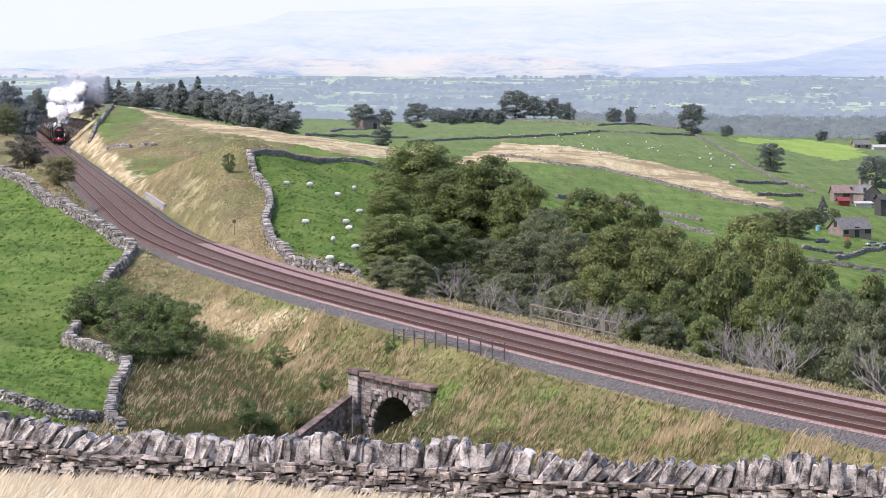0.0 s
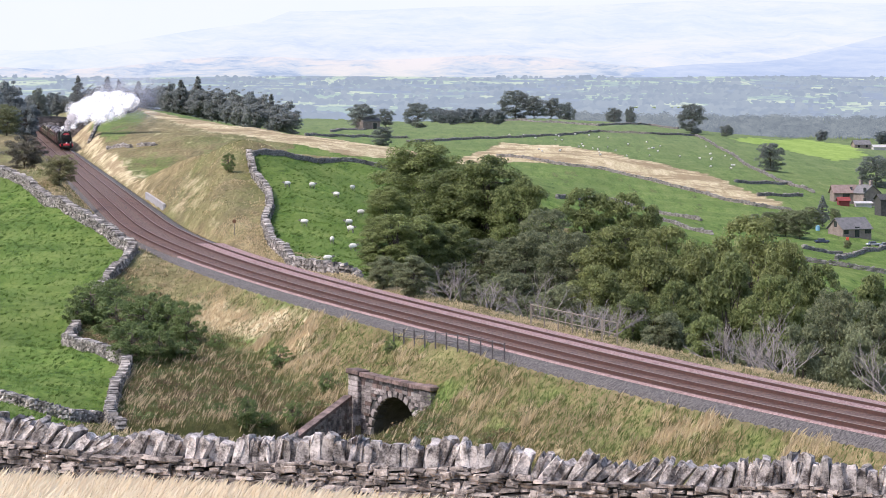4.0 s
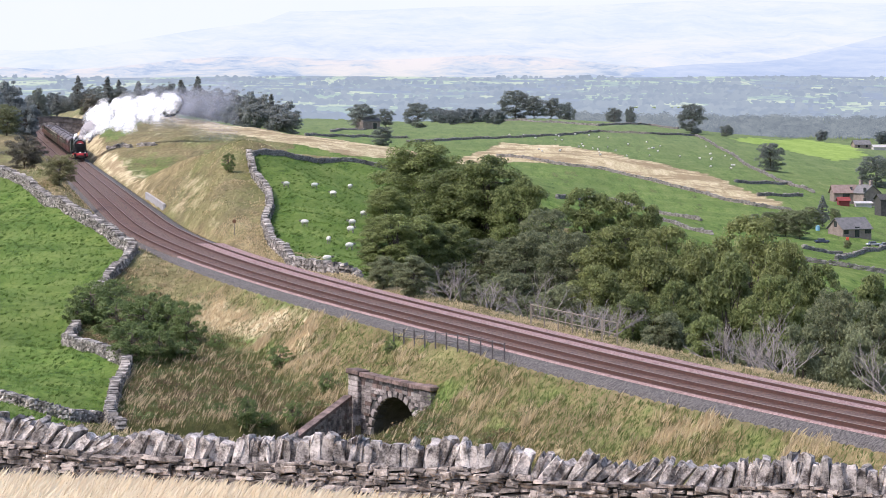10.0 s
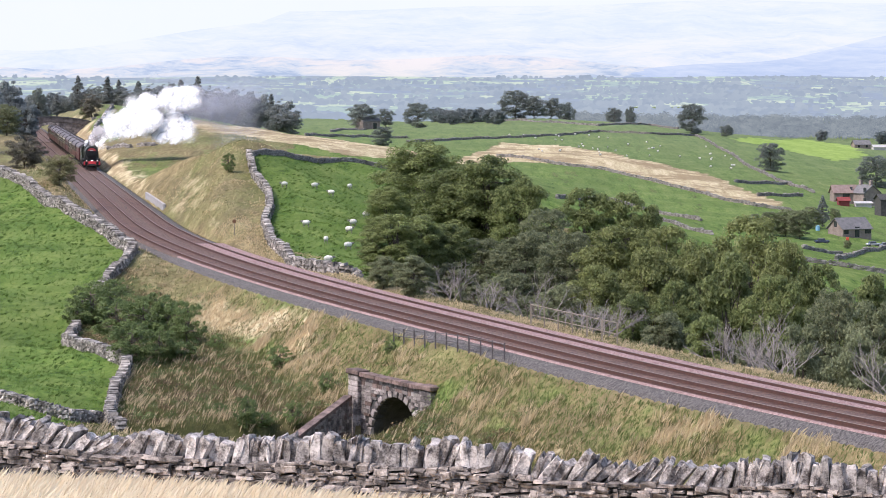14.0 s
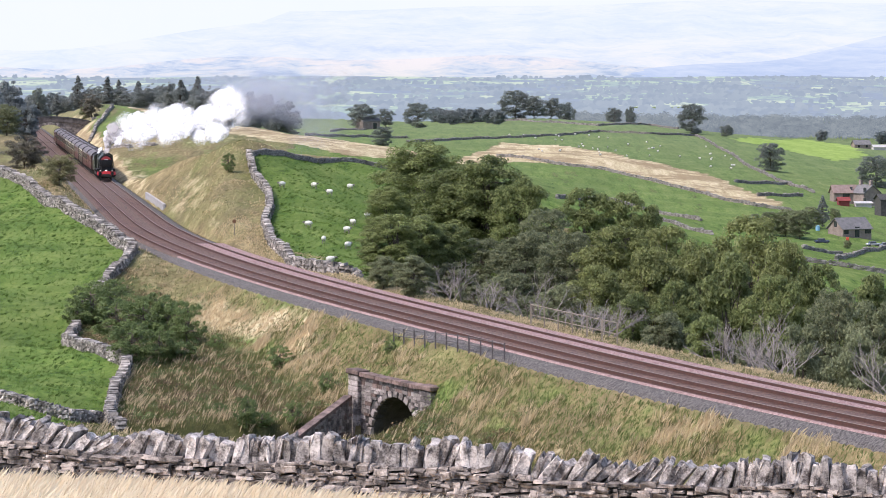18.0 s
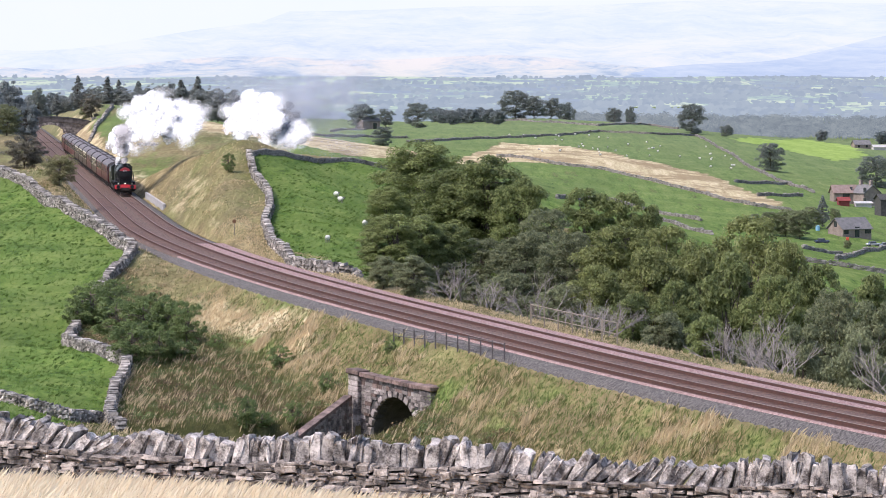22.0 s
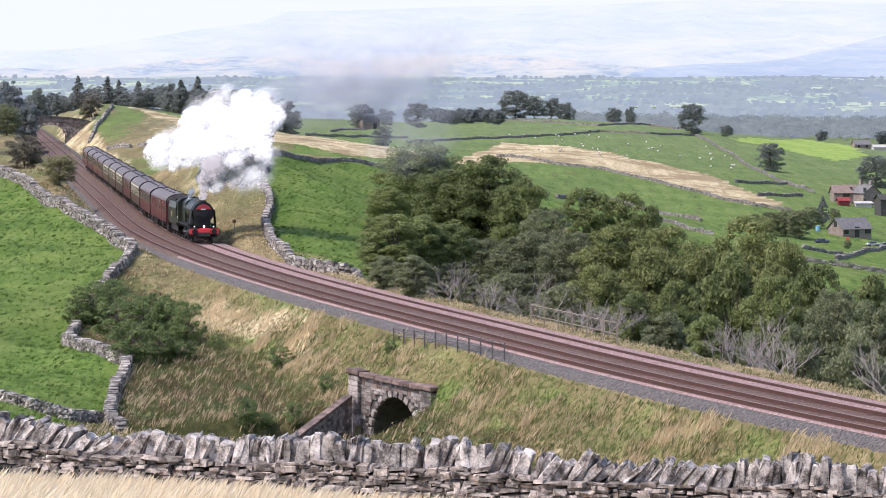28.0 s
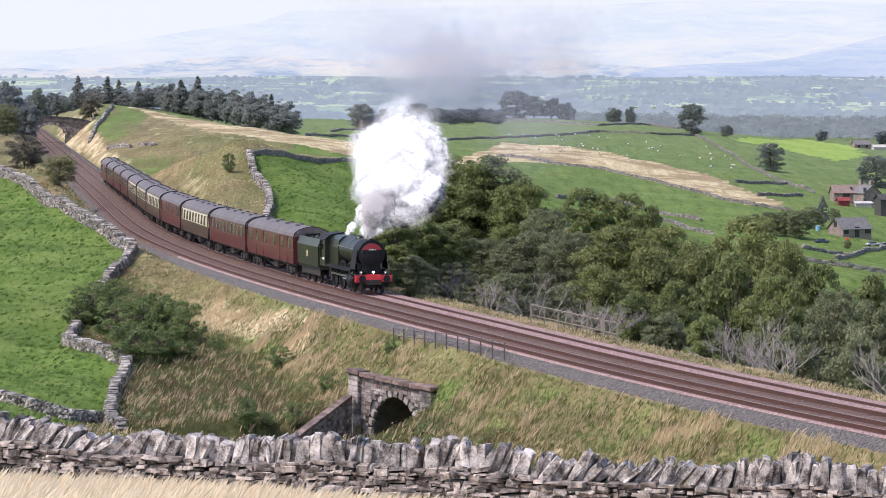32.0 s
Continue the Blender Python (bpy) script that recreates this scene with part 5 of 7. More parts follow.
def house(name, label, x, y, w, d, eaves, ridge, yaw, wall_mat, roof_mat, windows=(), chimney=True, category="house"):
    """Gabled house; the ridge runs along local x, the front is -y. windows: (x, z, w, h) on the front, or on the left gable with a fifth entry."""
    root = tagged(empty(name, pose(x, y, ground_z(x, y) - 0.6, 0, 0, yaw)), label, category)
    e, r = eaves + 0.6, ridge + 0.6
    bm = bmesh.new()
    pr = [(-d / 2, 0), (d / 2, 0), (d / 2, e), (0, r), (-d / 2, e)]
    va = [bm.verts.new((-w / 2, py, pz)) for py, pz in pr]
    vb = [bm.verts.new((w / 2, py, pz)) for py, pz in pr]
    bm.faces.new(va[::-1])
    bm.faces.new(vb)
    for i in range(5):
        j = (i + 1) % 5
        bm.faces.new((va[i], va[j], vb[j], vb[i]))
    part("wall_shell", bm, wall_mat, root)
    sl = math.hypot(d / 2, r - e)
    an = math.degrees(math.atan2(r - e, d / 2))
    for s in (-1, 1):
        bm = soft_box(w + 0.6, sl + 0.45, 0.16, 0.03)
        p = part("roof_slope", bm, roof_mat, root)
        p.matrix_basis = pose(0, s * (d / 4 + 0.12), (e + r) / 2 + 0.02, -s * an, 0, 0)
    if chimney:
        for sx in (-1, 1):
            bm = soft_box(0.7, 0.7, 1.5, 0.04)
            p = part("chimney", bm, wall_mat, root)
            p.matrix_basis = pose(sx * (w / 2 - 0.5), 0, r + 0.45)
    for wd in windows:
        if len(wd) == 4:
            bm = soft_box(wd[2], 0.16, wd[3], 0.02)
            p = part("window", bm, WINDOW_GLASS, root)
            p.matrix_basis = pose(wd[0], -d / 2, wd[1] + 0.6)
        else:
            bm = soft_box(0.16, wd[2], wd[3], 0.02)
            p = part("window", bm, WINDOW_GLASS, root)
            p.matrix_basis = pose(-w / 2, wd[0], wd[1] + 0.6)


house("stone_cottage", "stone cottage with grey slate roof among gardens", 78.0, 660, 6.6, 5.0, 1.7, 3.6, 28, FARM_STONE, SLATE, [(-2.5, 1.3, 1.0, 1.1), (0, 1.1, 1.0, 2.0), (2.5, 1.3, 1.4, 1.1), (0, 2.6, 1.0, 1.1, 1)], False)
house("farmhouse", "tall stone farmhouse with slate roof", 97.0, 790, 4.6, 4.6, 2.9, 4.6, -58, FARM_STONE, SLATE, [(-2.5, 3.6, 0.9, 1.2), (2.5, 3.6, 0.9, 1.2), (-2.5, 1.2, 0.9, 1.2), (2.5, 1.2, 0.9, 1.2)])
house("farm_barn", "long stone barn with brown tiled roof", 92.2, 792, 5.6, 4.2, 2.4, 4.0, 8, FARM_STONE, RED_ROOF, [(0, 1.2, 1.6, 2.2)], False, "barn")
house("red_shed", "low red metal shed beside the farm", 90.2, 776, 2.4, 2.0, 1.2, 1.8, 8, RED_TIN, RED_TIN, [], False, "shed")
house("pale_outbuilding", "low pale outbuilding beside the farm", 94.6, 776, 3.6, 2.0, 0.8, 1.1, 8, RENDER, RENDER, [], False, "shed")
house("field_barn", "lone stone field barn with slate roof", -28.6, 1310, 7.5, 6, 3.0, 4.8, 30, FARM_STONE, SLATE, [(1.5, 1.2, 1.5, 2.2)], False, "barn")
house("far_farm", "far stone farm with pale walls and slate roof", 164, 1352, 6.5, 4.5, 1.7, 3.2, 12, FARM_STONE, SLATE, [(-1.6, 1.0, 0.8, 0.9), (1.6, 1.0, 0.8, 0.9)], False)
house("far_shed", "long pale shed beside the far farm", 171, 1340, 8, 4.5, 1.2, 2.0, 5, RENDER, RENDER, [], False, "shed")
house("dark_shed", "dark timber shed at the farm's edge", 96, 745, 4.0, 4.5, 3.8, 4.8, 10, STONE_DARK, STONE_DARK, [], False, "shed")


def small_car(x, y, yaw, body, label):
    root = tagged(empty("parked_car", pose(x, y, ground_z(x, y), 0, 0, yaw) @ Matrix.Scale(0.62, 4)), label, "car", "parked cars")
    bm = soft_box(4.2, 1.75, 0.65, 0.15)
    part("body", bm, body, root).matrix_basis = pose(0, 0, 0.62)
    bm = bmesh.new()
    vs = box(bm, 0, 0, 0, 2.3, 1.6, 0.6)
    for v in vs:
        if v.co.z > 0:
            v.co.x *= 0.72
            v.co.y *= 0.9
    part("cabin", bm, WINDOW_GLASS, root).matrix_basis = pose(-0.2, 0, 1.2)
    for wx in (-1.3, 1.3):
        for wy in (-0.8, 0.8):
            bm = bmesh.new()
            rod(bm, (wx, wy - 0.1, 0.32), (wx, wy + 0.1, 0.32), 0.32, None, 14)
            part("wheel", bm, STONE_DARK, root)


CAR_BLUE = mottled("blue_car_paint", (0.03, 0.04, 0.07), (0.05, 0.06, 0.1), 1.0, rough=0.25, relief=0)
CAR_SILVER = mottled("silver_car_paint", (0.42, 0.43, 0.46), (0.52, 0.53, 0.56), 1.0, rough=0.25, metal=0.4, relief=0)
small_car(68.5, 622, 10, CAR_BLUE, "dark blue car parked by the cottage")
small_car(79.5, 636, 15, CAR_SILVER, "silver car parked by the cottage wall")
small_car(82.5, 641, 15, CAR_SILVER, "silver car parked by the cottage wall")
bm = bmesh.new()
rod(bm, (0, 0, 0), (0, 0, 1.9), 0.95, None, 16)
rod(bm, (0, 0, 1.9), (0, 0, 2.2), 0.95, 0.4, 16)
tank = part("oil_tank", bm, mottled("blue_plastic", (0.16, 0.34, 0.46), (0.24, 0.44, 0.56), 1.0, rough=0.5), None, "blue plastic tank beside the cottage garden")
tagged(tank, category="tank")
tank.matrix_basis = pose(73.2, 672, ground_z(73.2, 672)) @ Matrix.Scale(0.46, 4)


bm = soft_box(1.1, 0.9, 1.3, 0.08)
crate = tagged(part("red_bin", bm, mottled("red_plastic", (0.45, 0.06, 0.03), (0.6, 0.1, 0.05), 1.0, rough=0.5), None, "small red bin standing outside the cottage"), category="bin")
crate.matrix_basis = pose(76.4, 650, ground_z(76.4, 650) + 0.28) @ Matrix.Scale(0.5, 4)


# ---------------------------------------------------------------- sheep
WOOL = mottled("cream_wool", (0.55, 0.52, 0.46), (0.82, 0.79, 0.73), 5.0, fine=4, relief=0.9, depth=0.05)
FACE = mottled("sheep_face", (0.10, 0.09, 0.08), (0.3, 0.28, 0.26), 5.0)


def make_sheep():
    """Stands at the origin, head towards +x."""
    root = tagged(empty("sheep"), "woolly white sheep on the green pasture", "sheep", "sheep")
    bm = bmesh.new()
    bmesh.ops.create_icosphere(bm, subdivisions=3, radius=1, matrix=Matrix.Translation((0, 0, 0.66)) @ Matrix.Diagonal((0.58, 0.31, 0.33, 1)))
    for v in bm.verts:
        v.co += v.normal * 0.05 * noise.noise(v.co * 7)
    part("fleece", bm, WOOL, root, smooth=True)
    bm = bmesh.new()
    bmesh.ops.create_icosphere(bm, subdivisions=2, radius=1, matrix=pose(0.68, 0, 0.82, 0, 35, 0) @ Matrix.Diagonal((0.2, 0.1, 0.11, 1)))
    rod(bm, (0.4, 0, 0.72), (0.62, 0, 0.84), 0.15, 0.1)
    for s in (-1, 1):
        box(bm, 0.6, s * 0.14, 0.9, 0.06, 0.12, 0.04)
    part("head", bm, FACE, root, "grey face and ears", smooth=True)
    for x in (-0.33, 0.33):
        for s in (-1, 1):
            bm = bmesh.new()
            rod(bm, (x, s * 0.15, -0.03), (x, s * 0.15, 0.48), 0.035, 0.06, 6)
            part("leg", bm, FACE, root)
    return root


FIRST_SHEEP = make_sheep()
SHEEP_SIZE = Matrix.Scale(0.68, 4)
FLOCK = []
for i, (x, y, turn) in enumerate(SHEEP_AT):
    m = pose(x, y, ground_z(x, y) + 0.02, 0, 0, turn)
    if i == 0:
        FIRST_SHEEP.matrix_basis = m @ SHEEP_SIZE
        FLOCK.append(FIRST_SHEEP)
    else:
        FLOCK.append(copy_thing(FIRST_SHEEP, m))
rng_far = random.Random(3)
for i in range(46):
    k = rng_far.random()
    x, y = 24 + 62 * k + rng_far.gauss(0, 3), 1010 + rng_far.uniform(-60, 120) - 60 * k
    far = copy_thing(FIRST_SHEEP, pose(x, y, ground_z(x, y) + 0.02, 0, 0, rng_far.uniform(0, 360)) @ Matrix.Scale(1.0, 4))
    tagged(far, "white sheep grazing on the far hill pasture")


# ---------------------------------------------------------------- grass
def blades(name, label, mat, xs, ys, tall, width, per, seed, lean=0.35, category="grass"):
    """Tufts of bent blades, one mesh."""
    rng = np.random.default_rng(seed)
    out = (xs - PORTAL[0]) * PORTAL_ALONG[1] - (ys - PORTAL[1]) * PORTAL_ALONG[0]
    z = np.where(out > 0.1, land(xs, ys), land(xs, ys, True))
    n = len(xs) * per
    bx = np.repeat(xs, per) + rng.normal(0, 0.07, n)
    by = np.repeat(ys, per) + rng.normal(0, 0.07, n)
    bz = np.repeat(z, per) - 0.03
    h = np.repeat(tall, per) * rng.uniform(0.55, 1.25, n)
    a = rng.uniform(0, 2 * np.pi, n)
    w = np.repeat(width, per) if np.ndim(width) else np.full(n, width)
    lx, ly = lean * h * (0.9 + rng.normal(0, 0.6, n)), lean * h * rng.normal(0, 0.6, n)
    ca, sa = np.cos(a) * w, np.sin(a) * w
    p0 = np.stack([bx - ca, by - sa, bz], -1)
    p1 = np.stack([bx + ca, by + sa, bz], -1)
    p2 = np.stack([bx + lx * 0.4 + ca * 0.7, by + ly * 0.4 + sa * 0.7, bz + h * 0.6], -1)
    p3 = np.stack([bx + lx, by + ly, bz + h], -1)
    v = np.stack([p0, p1, p2, p3], 1).reshape(-1, 3)
    f = np.arange(4 * n).reshape(-1, 4)
    ob = new(name, mesh_from(name, v, f, mat))
    return tagged(ob, label, category, kind="stuff")


rg = np.random.default_rng(77)
n = 52000
gy = rg.uniform(33, 43.4, n)
gx = rg.uniform(-0.155, 0.155, n) * gy
keep = gy < 43.2 - 0.28 * gx - 0.5
gx, gy = gx[keep], gy[keep]
blades("dry_grass", "tall dry golden grass in front of the stone wall", STRAW, gx, gy, rg.uniform(0.2, 0.48, len(gx)), 0.0018, 6, 1, 0.4)
gy = np.concatenate([rg.uniform(150, 430, 130000), rg.uniform(112, 262, 220000)])
n = len(gy)
gx = rg.uniform(-0.15, 0.15, n) * gy
m = track_offset(gx, gy)
bare = ((m > -4.05) & (m < 4.9)) | inside(LEFT_FIELD, gx, gy) | inside(SHEEP_FIELD, gx, gy) | (m > 18)
pu = (gx - PORTAL[0]) * PORTAL_ALONG[0] + (gy - PORTAL[1]) * PORTAL_ALONG[1]
pv = (gx - PORTAL[0]) * PORTAL_ALONG[1] - (gy - PORTAL[1]) * PORTAL_ALONG[0]
lane = (np.abs(pu - 0.4) < 4.2) & (pv > -0.6) & (pv < 9)
ok = ~bare & ~lane
gx, gy = gx[ok], gy[ok]
fy = rg.uniform(150, 330, 5000)
fo = rg.uniform(2.7, 6.2, 5000)
fx = track_x(fy) + fo
gx, gy = np.concatenate([gx, fx]), np.concatenate([gy, fy])
dryness = np.array([patch(px, py) for px, py in zip(gx, gy)]) + rg.normal(0, 0.08, len(gx))
band = track_offset(gx, gy)
dryness = dryness + 0.4 * golden(band, gy)
verge = track_offset(gx, gy) + rg.normal(0, 0.8, len(gx))
kind = np.where(dryness > np.where((verge > -8.5) | ((gy < 195) & (gx > 5)), 0.3, 0.62), 0.6, np.where((verge < 0) & (verge > -8.0) & (gy < 232) & (dryness < 0.05), 0.9, rg.normal(0.25, 0.22, len(gx))))
kind[-5000:] = 0.6
for name, label, mat, sel, tall in (("bank_grass", "rough brown grass on the railway bank", TUFT, kind < 0.5, 0.4), ("bank_straw", "pale dry grass tufts on the railway bank", BANK_STRAW, (kind >= 0.5) & (kind < 0.75), 0.62), ("bank_green", "short green grass on the railway bank", TUFT_GREEN, kind >= 0.75, 0.28)):
    k = int(sel.sum())
    blades(name, label, mat, gx[sel], gy[sel], rg.uniform(0.45, 1.3, k) * tall * np.where(track_offset(gx[sel], gy[sel]) > 0, 0.3, np.where(gy[sel] < 232, 0.72, 0.45)), np.where(gy[sel] < 262, 0.0075, 0.014), 4, 5)
def bank_weeds(name, label, mat, count, per, size, spread, seed):
    """Docks, thistles, nettles and bracken in low clumps on the rough bank."""
    rng = np.random.default_rng(seed)
    y = rng.uniform(172, 292, count * 6)
    x = rng.uniform(-0.135, 0.13, count * 6) * y
    m = track_offset(x, y)
    u = (x - PORTAL[0]) * PORTAL_ALONG[0] + (y - PORTAL[1]) * PORTAL_ALONG[1]
    v = (x - PORTAL[0]) * PORTAL_ALONG[1] - (y - PORTAL[1]) * PORTAL_ALONG[0]
    clump = np.array([noise.noise(Vector((0.22 * p, 0.12 * q, seed))) for p, q in zip(x, y)])
    ok = (m < -5.6 - spread * rng.random(len(x))) & (m > -27) & ~inside(LEFT_FIELD, x, y) & ~((np.abs(u - 0.4) < 6.5) & (v > -1.5)) & (clump > rng.uniform(-0.5, 0.35, len(x))) & (golden(m, y) < 0.25)
    x, y = x[ok][:count], y[ok][:count]
    r = rng.uniform(0.12, 0.42, len(x))
    lobes = np.stack([x, y, land(x, y, True) + 0.5 * r, r], -1)
    vs, fs = leaf_cloud(rng, lobes, per * len(x), size)
    tagged(new(name, mesh_from(name, vs, fs, mat)), label, "weeds", kind="stuff")


bank_weeds("bank_weeds", "green nettles and thistles on the rough bank", LEAF_SHRUB, 1500, 50, 0.055, 4.0, 3)
bank_weeds("bank_docks", "brown seeding docks and bracken on the rough bank", leaf_material("brown_docks", (0.075, 0.052, 0.03), (0.235, 0.16, 0.085), 0.3), 2200, 40, 0.05, 6.0, 4)
n = 50000
gy = rg.uniform(175, 420, n)
gx = rg.uniform(-0.15, 0.03, n) * gy
ok = inside(LEFT_FIELD, gx, gy) | inside(SHEEP_FIELD, gx, gy)
gx, gy = gx[ok], gy[ok]
blades("pasture_grass", "short grazed green grass of the pastures", GRAZED, gx, gy, rg.uniform(0.07, 0.2, len(gx)), 0.02, 4, 6)


n = 7000
gy = rg.uniform(175, 425, n)
gx = rg.uniform(-0.15, 0.03, n) * gy
ok = inside(LEFT_FIELD, gx, gy) | inside(SHEEP_FIELD, gx, gy)
gx, gy = gx[ok], gy[ok]
DARK_GRASS = leaf_material("tussock_grass", (0.04, 0.075, 0.014), (0.125, 0.19, 0.042), 0.35)
blades("pasture_tussocks", "darker tussocks left ungrazed in the pastures", DARK_GRASS, gx, gy, rg.uniform(0.08, 0.24, len(gx)), 0.02, 16, 9, 0.6)


# ---------------------------------------------------------------- the train
GREEN_PAINT = mottled("dark_green_paint", (0.009, 0.012, 0.006), (0.021, 0.024, 0.012), 1.6, rough=0.36, relief=0)
BLACK_IRON = mottled("black_smokebox_paint", (0.006, 0.006, 0.007), (0.016, 0.016, 0.018), 1.5, rough=0.65, relief=0.1)
SOOT = mottled("oily_black_underframe", (0.018, 0.016, 0.015), (0.055, 0.047, 0.042), 1.5, rough=0.7)
RED_BEAM = mottled("red_buffer_beam", (0.50, 0.025, 0.035), (0.68, 0.045, 0.055), 2.0, rough=0.4, relief=0)
STEEL = mottled("bright_rod_steel", (0.22, 0.21, 0.20), (0.42, 0.41, 0.39), 3.0, rough=0.35, metal=0.8, relief=0)
MAROON = mottled("maroon_coach_paint", (0.072, 0.014, 0.018), (0.115, 0.025, 0.029), 0.5, rough=0.28, relief=0)
CREAM = mottled("cream_coach_paint", (0.56, 0.49, 0.33), (0.68, 0.61, 0.44), 0.5, rough=0.3, relief=0)
DULL_GOLD = mottled("dull_gold_line", (0.24, 0.13, 0.06), (0.34, 0.20, 0.10), 2.0, rough=0.5, relief=0)
UMBER = mottled("umber_coach_paint", (0.055, 0.032, 0.022), (0.085, 0.05, 0.036), 0.5, rough=0.3, relief=0)
ROOF_GREY = mottled("sooty_grey_roof", (0.065, 0.054, 0.053), (0.165, 0.14, 0.137), 0.5, rough=0.6, fine=5, relief=0.1)
COAL = mottled("coal", (0.01, 0.01, 0.01), (0.045, 0.045, 0.045), 4.0, rough=0.5, relief=1.0)
WHITE_PAINT = mottled("white_lettering", (0.7, 0.7, 0.68), (0.85, 0.85, 0.82), 4.0, rough=0.5, relief=0)
GLASS = mottled("coach_window_glass", (0.03, 0.03, 0.03), (0.11, 0.10, 0.09), 0.6, rough=0.12, relief=0)


def lamp_material():
    def build(nt, p):
        p.inputs["Base Color"].default_value = (0.9, 0.9, 0.85, 1)
        p.inputs["Emission Color"].default_value = (1.0, 0.96, 0.86, 1)
        p.inputs["Emission Strength"].default_value = 6.0
    return material("lit_lamp", build)


LAMP = lamp_material()


def ring(bm, r_out, r_in, wide, seg=32, x=0.0, y=0.0, z=0.0):
    """A ring round the y axis."""
    loops = []
    for r, yy in ((r_out, -wide / 2), (r_out, wide / 2), (r_in, wide / 2), (r_in, -wide / 2)):
        loops.append([bm.verts.new((x + r * math.sin(2 * math.pi * i / seg), y + yy, z + r * math.cos(2 * math.pi * i / seg))) for i in range(seg)])
    for a, b in zip(loops, loops[1:] + loops[:1]):
        for i in range(seg):
            j = (i + 1) % seg
            bm.faces.new((a[i], a[j], b[j], b[i]))


def spoke_mesh(r, y):
    bm = bmesh.new()
    rod(bm, (0, y, 0.08), (0, y, r * 0.88), 0.05 * r + 0.012, 0.035 * r + 0.01, 6, False)
    me = bpy.data.meshes.new("spoke")
    bm.to_mesh(me)
    bm.free()
    me.materials.append(BLACK_IRON)
    return me


def spoked(bm, r, y, spokes, wide=0.14):
    ring(bm, r, r * 0.86, wide, 30, 0, y, 0)
    for i in range(spokes):
        a = 2 * math.pi * i / spokes
        d = Vector((math.sin(a), 0, math.cos(a)))
        rod(bm, Vector((0, y, 0)) + d * 0.08, Vector((0, y, 0)) + d * r * 0.88, 0.05 * r + 0.012, 0.035 * r + 0.01, 6, False)
    rod(bm, (0, y - wide * 0.7, 0), (0, y + wide * 0.7, 0), r * 0.2, None, 14)


def wheelset(parent, x, r, spokes=0, mat=None):
    bm = bmesh.new()
    for s in (-1, 1):
        if spokes:
            spoked(bm, r, s * 0.76, spokes)
        else:
            ring(bm, r, r * 0.8, 0.14, 24, 0, s * 0.76, 0)
            rod(bm, (0, s * 0.76 - 0.03, 0), (0, s * 0.76 + 0.03, 0), r * 0.82, None, 20)
    rod(bm, (0, -0.76, 0), (0, 0.76, 0), 0.08)
    for i in range(3):
        box(bm, 0.3 * r, 0.84 - 1.68 * (i % 2), 0, 0.06, 0.02, 0.06)
    ob = part("wheelset", bm, mat or SOOT, parent)
    ob.location = (x, 0, r)
    return ob


TURNING = []       # (object, radius, home, crank throw or 0)
VEHICLES = []      # (object, metres behind the front, wheelbase)


def profile_strip(bm, pts, x0, x1, close=False):
    va = [bm.verts.new((x0, y, z)) for y, z in pts]
    vb = [bm.verts.new((x1, y, z)) for y, z in pts]
    n = len(pts)
    for i in range(n if close else n - 1):
        j = (i + 1) % n
        bm.faces.new((va[i], va[j], vb[j], vb[i]))
    if close:
        bm.faces.new(va[::-1])
        bm.faces.new(vb)


def arc(r, a0, a1, n, cy=0.0, cz=0.0):
    return [(cy + r * math.sin(radians(a0 + (a1 - a0) * i / n)), cz + r * math.cos(radians(a0 + (a1 - a0) * i / n))) for i in range(n + 1)]


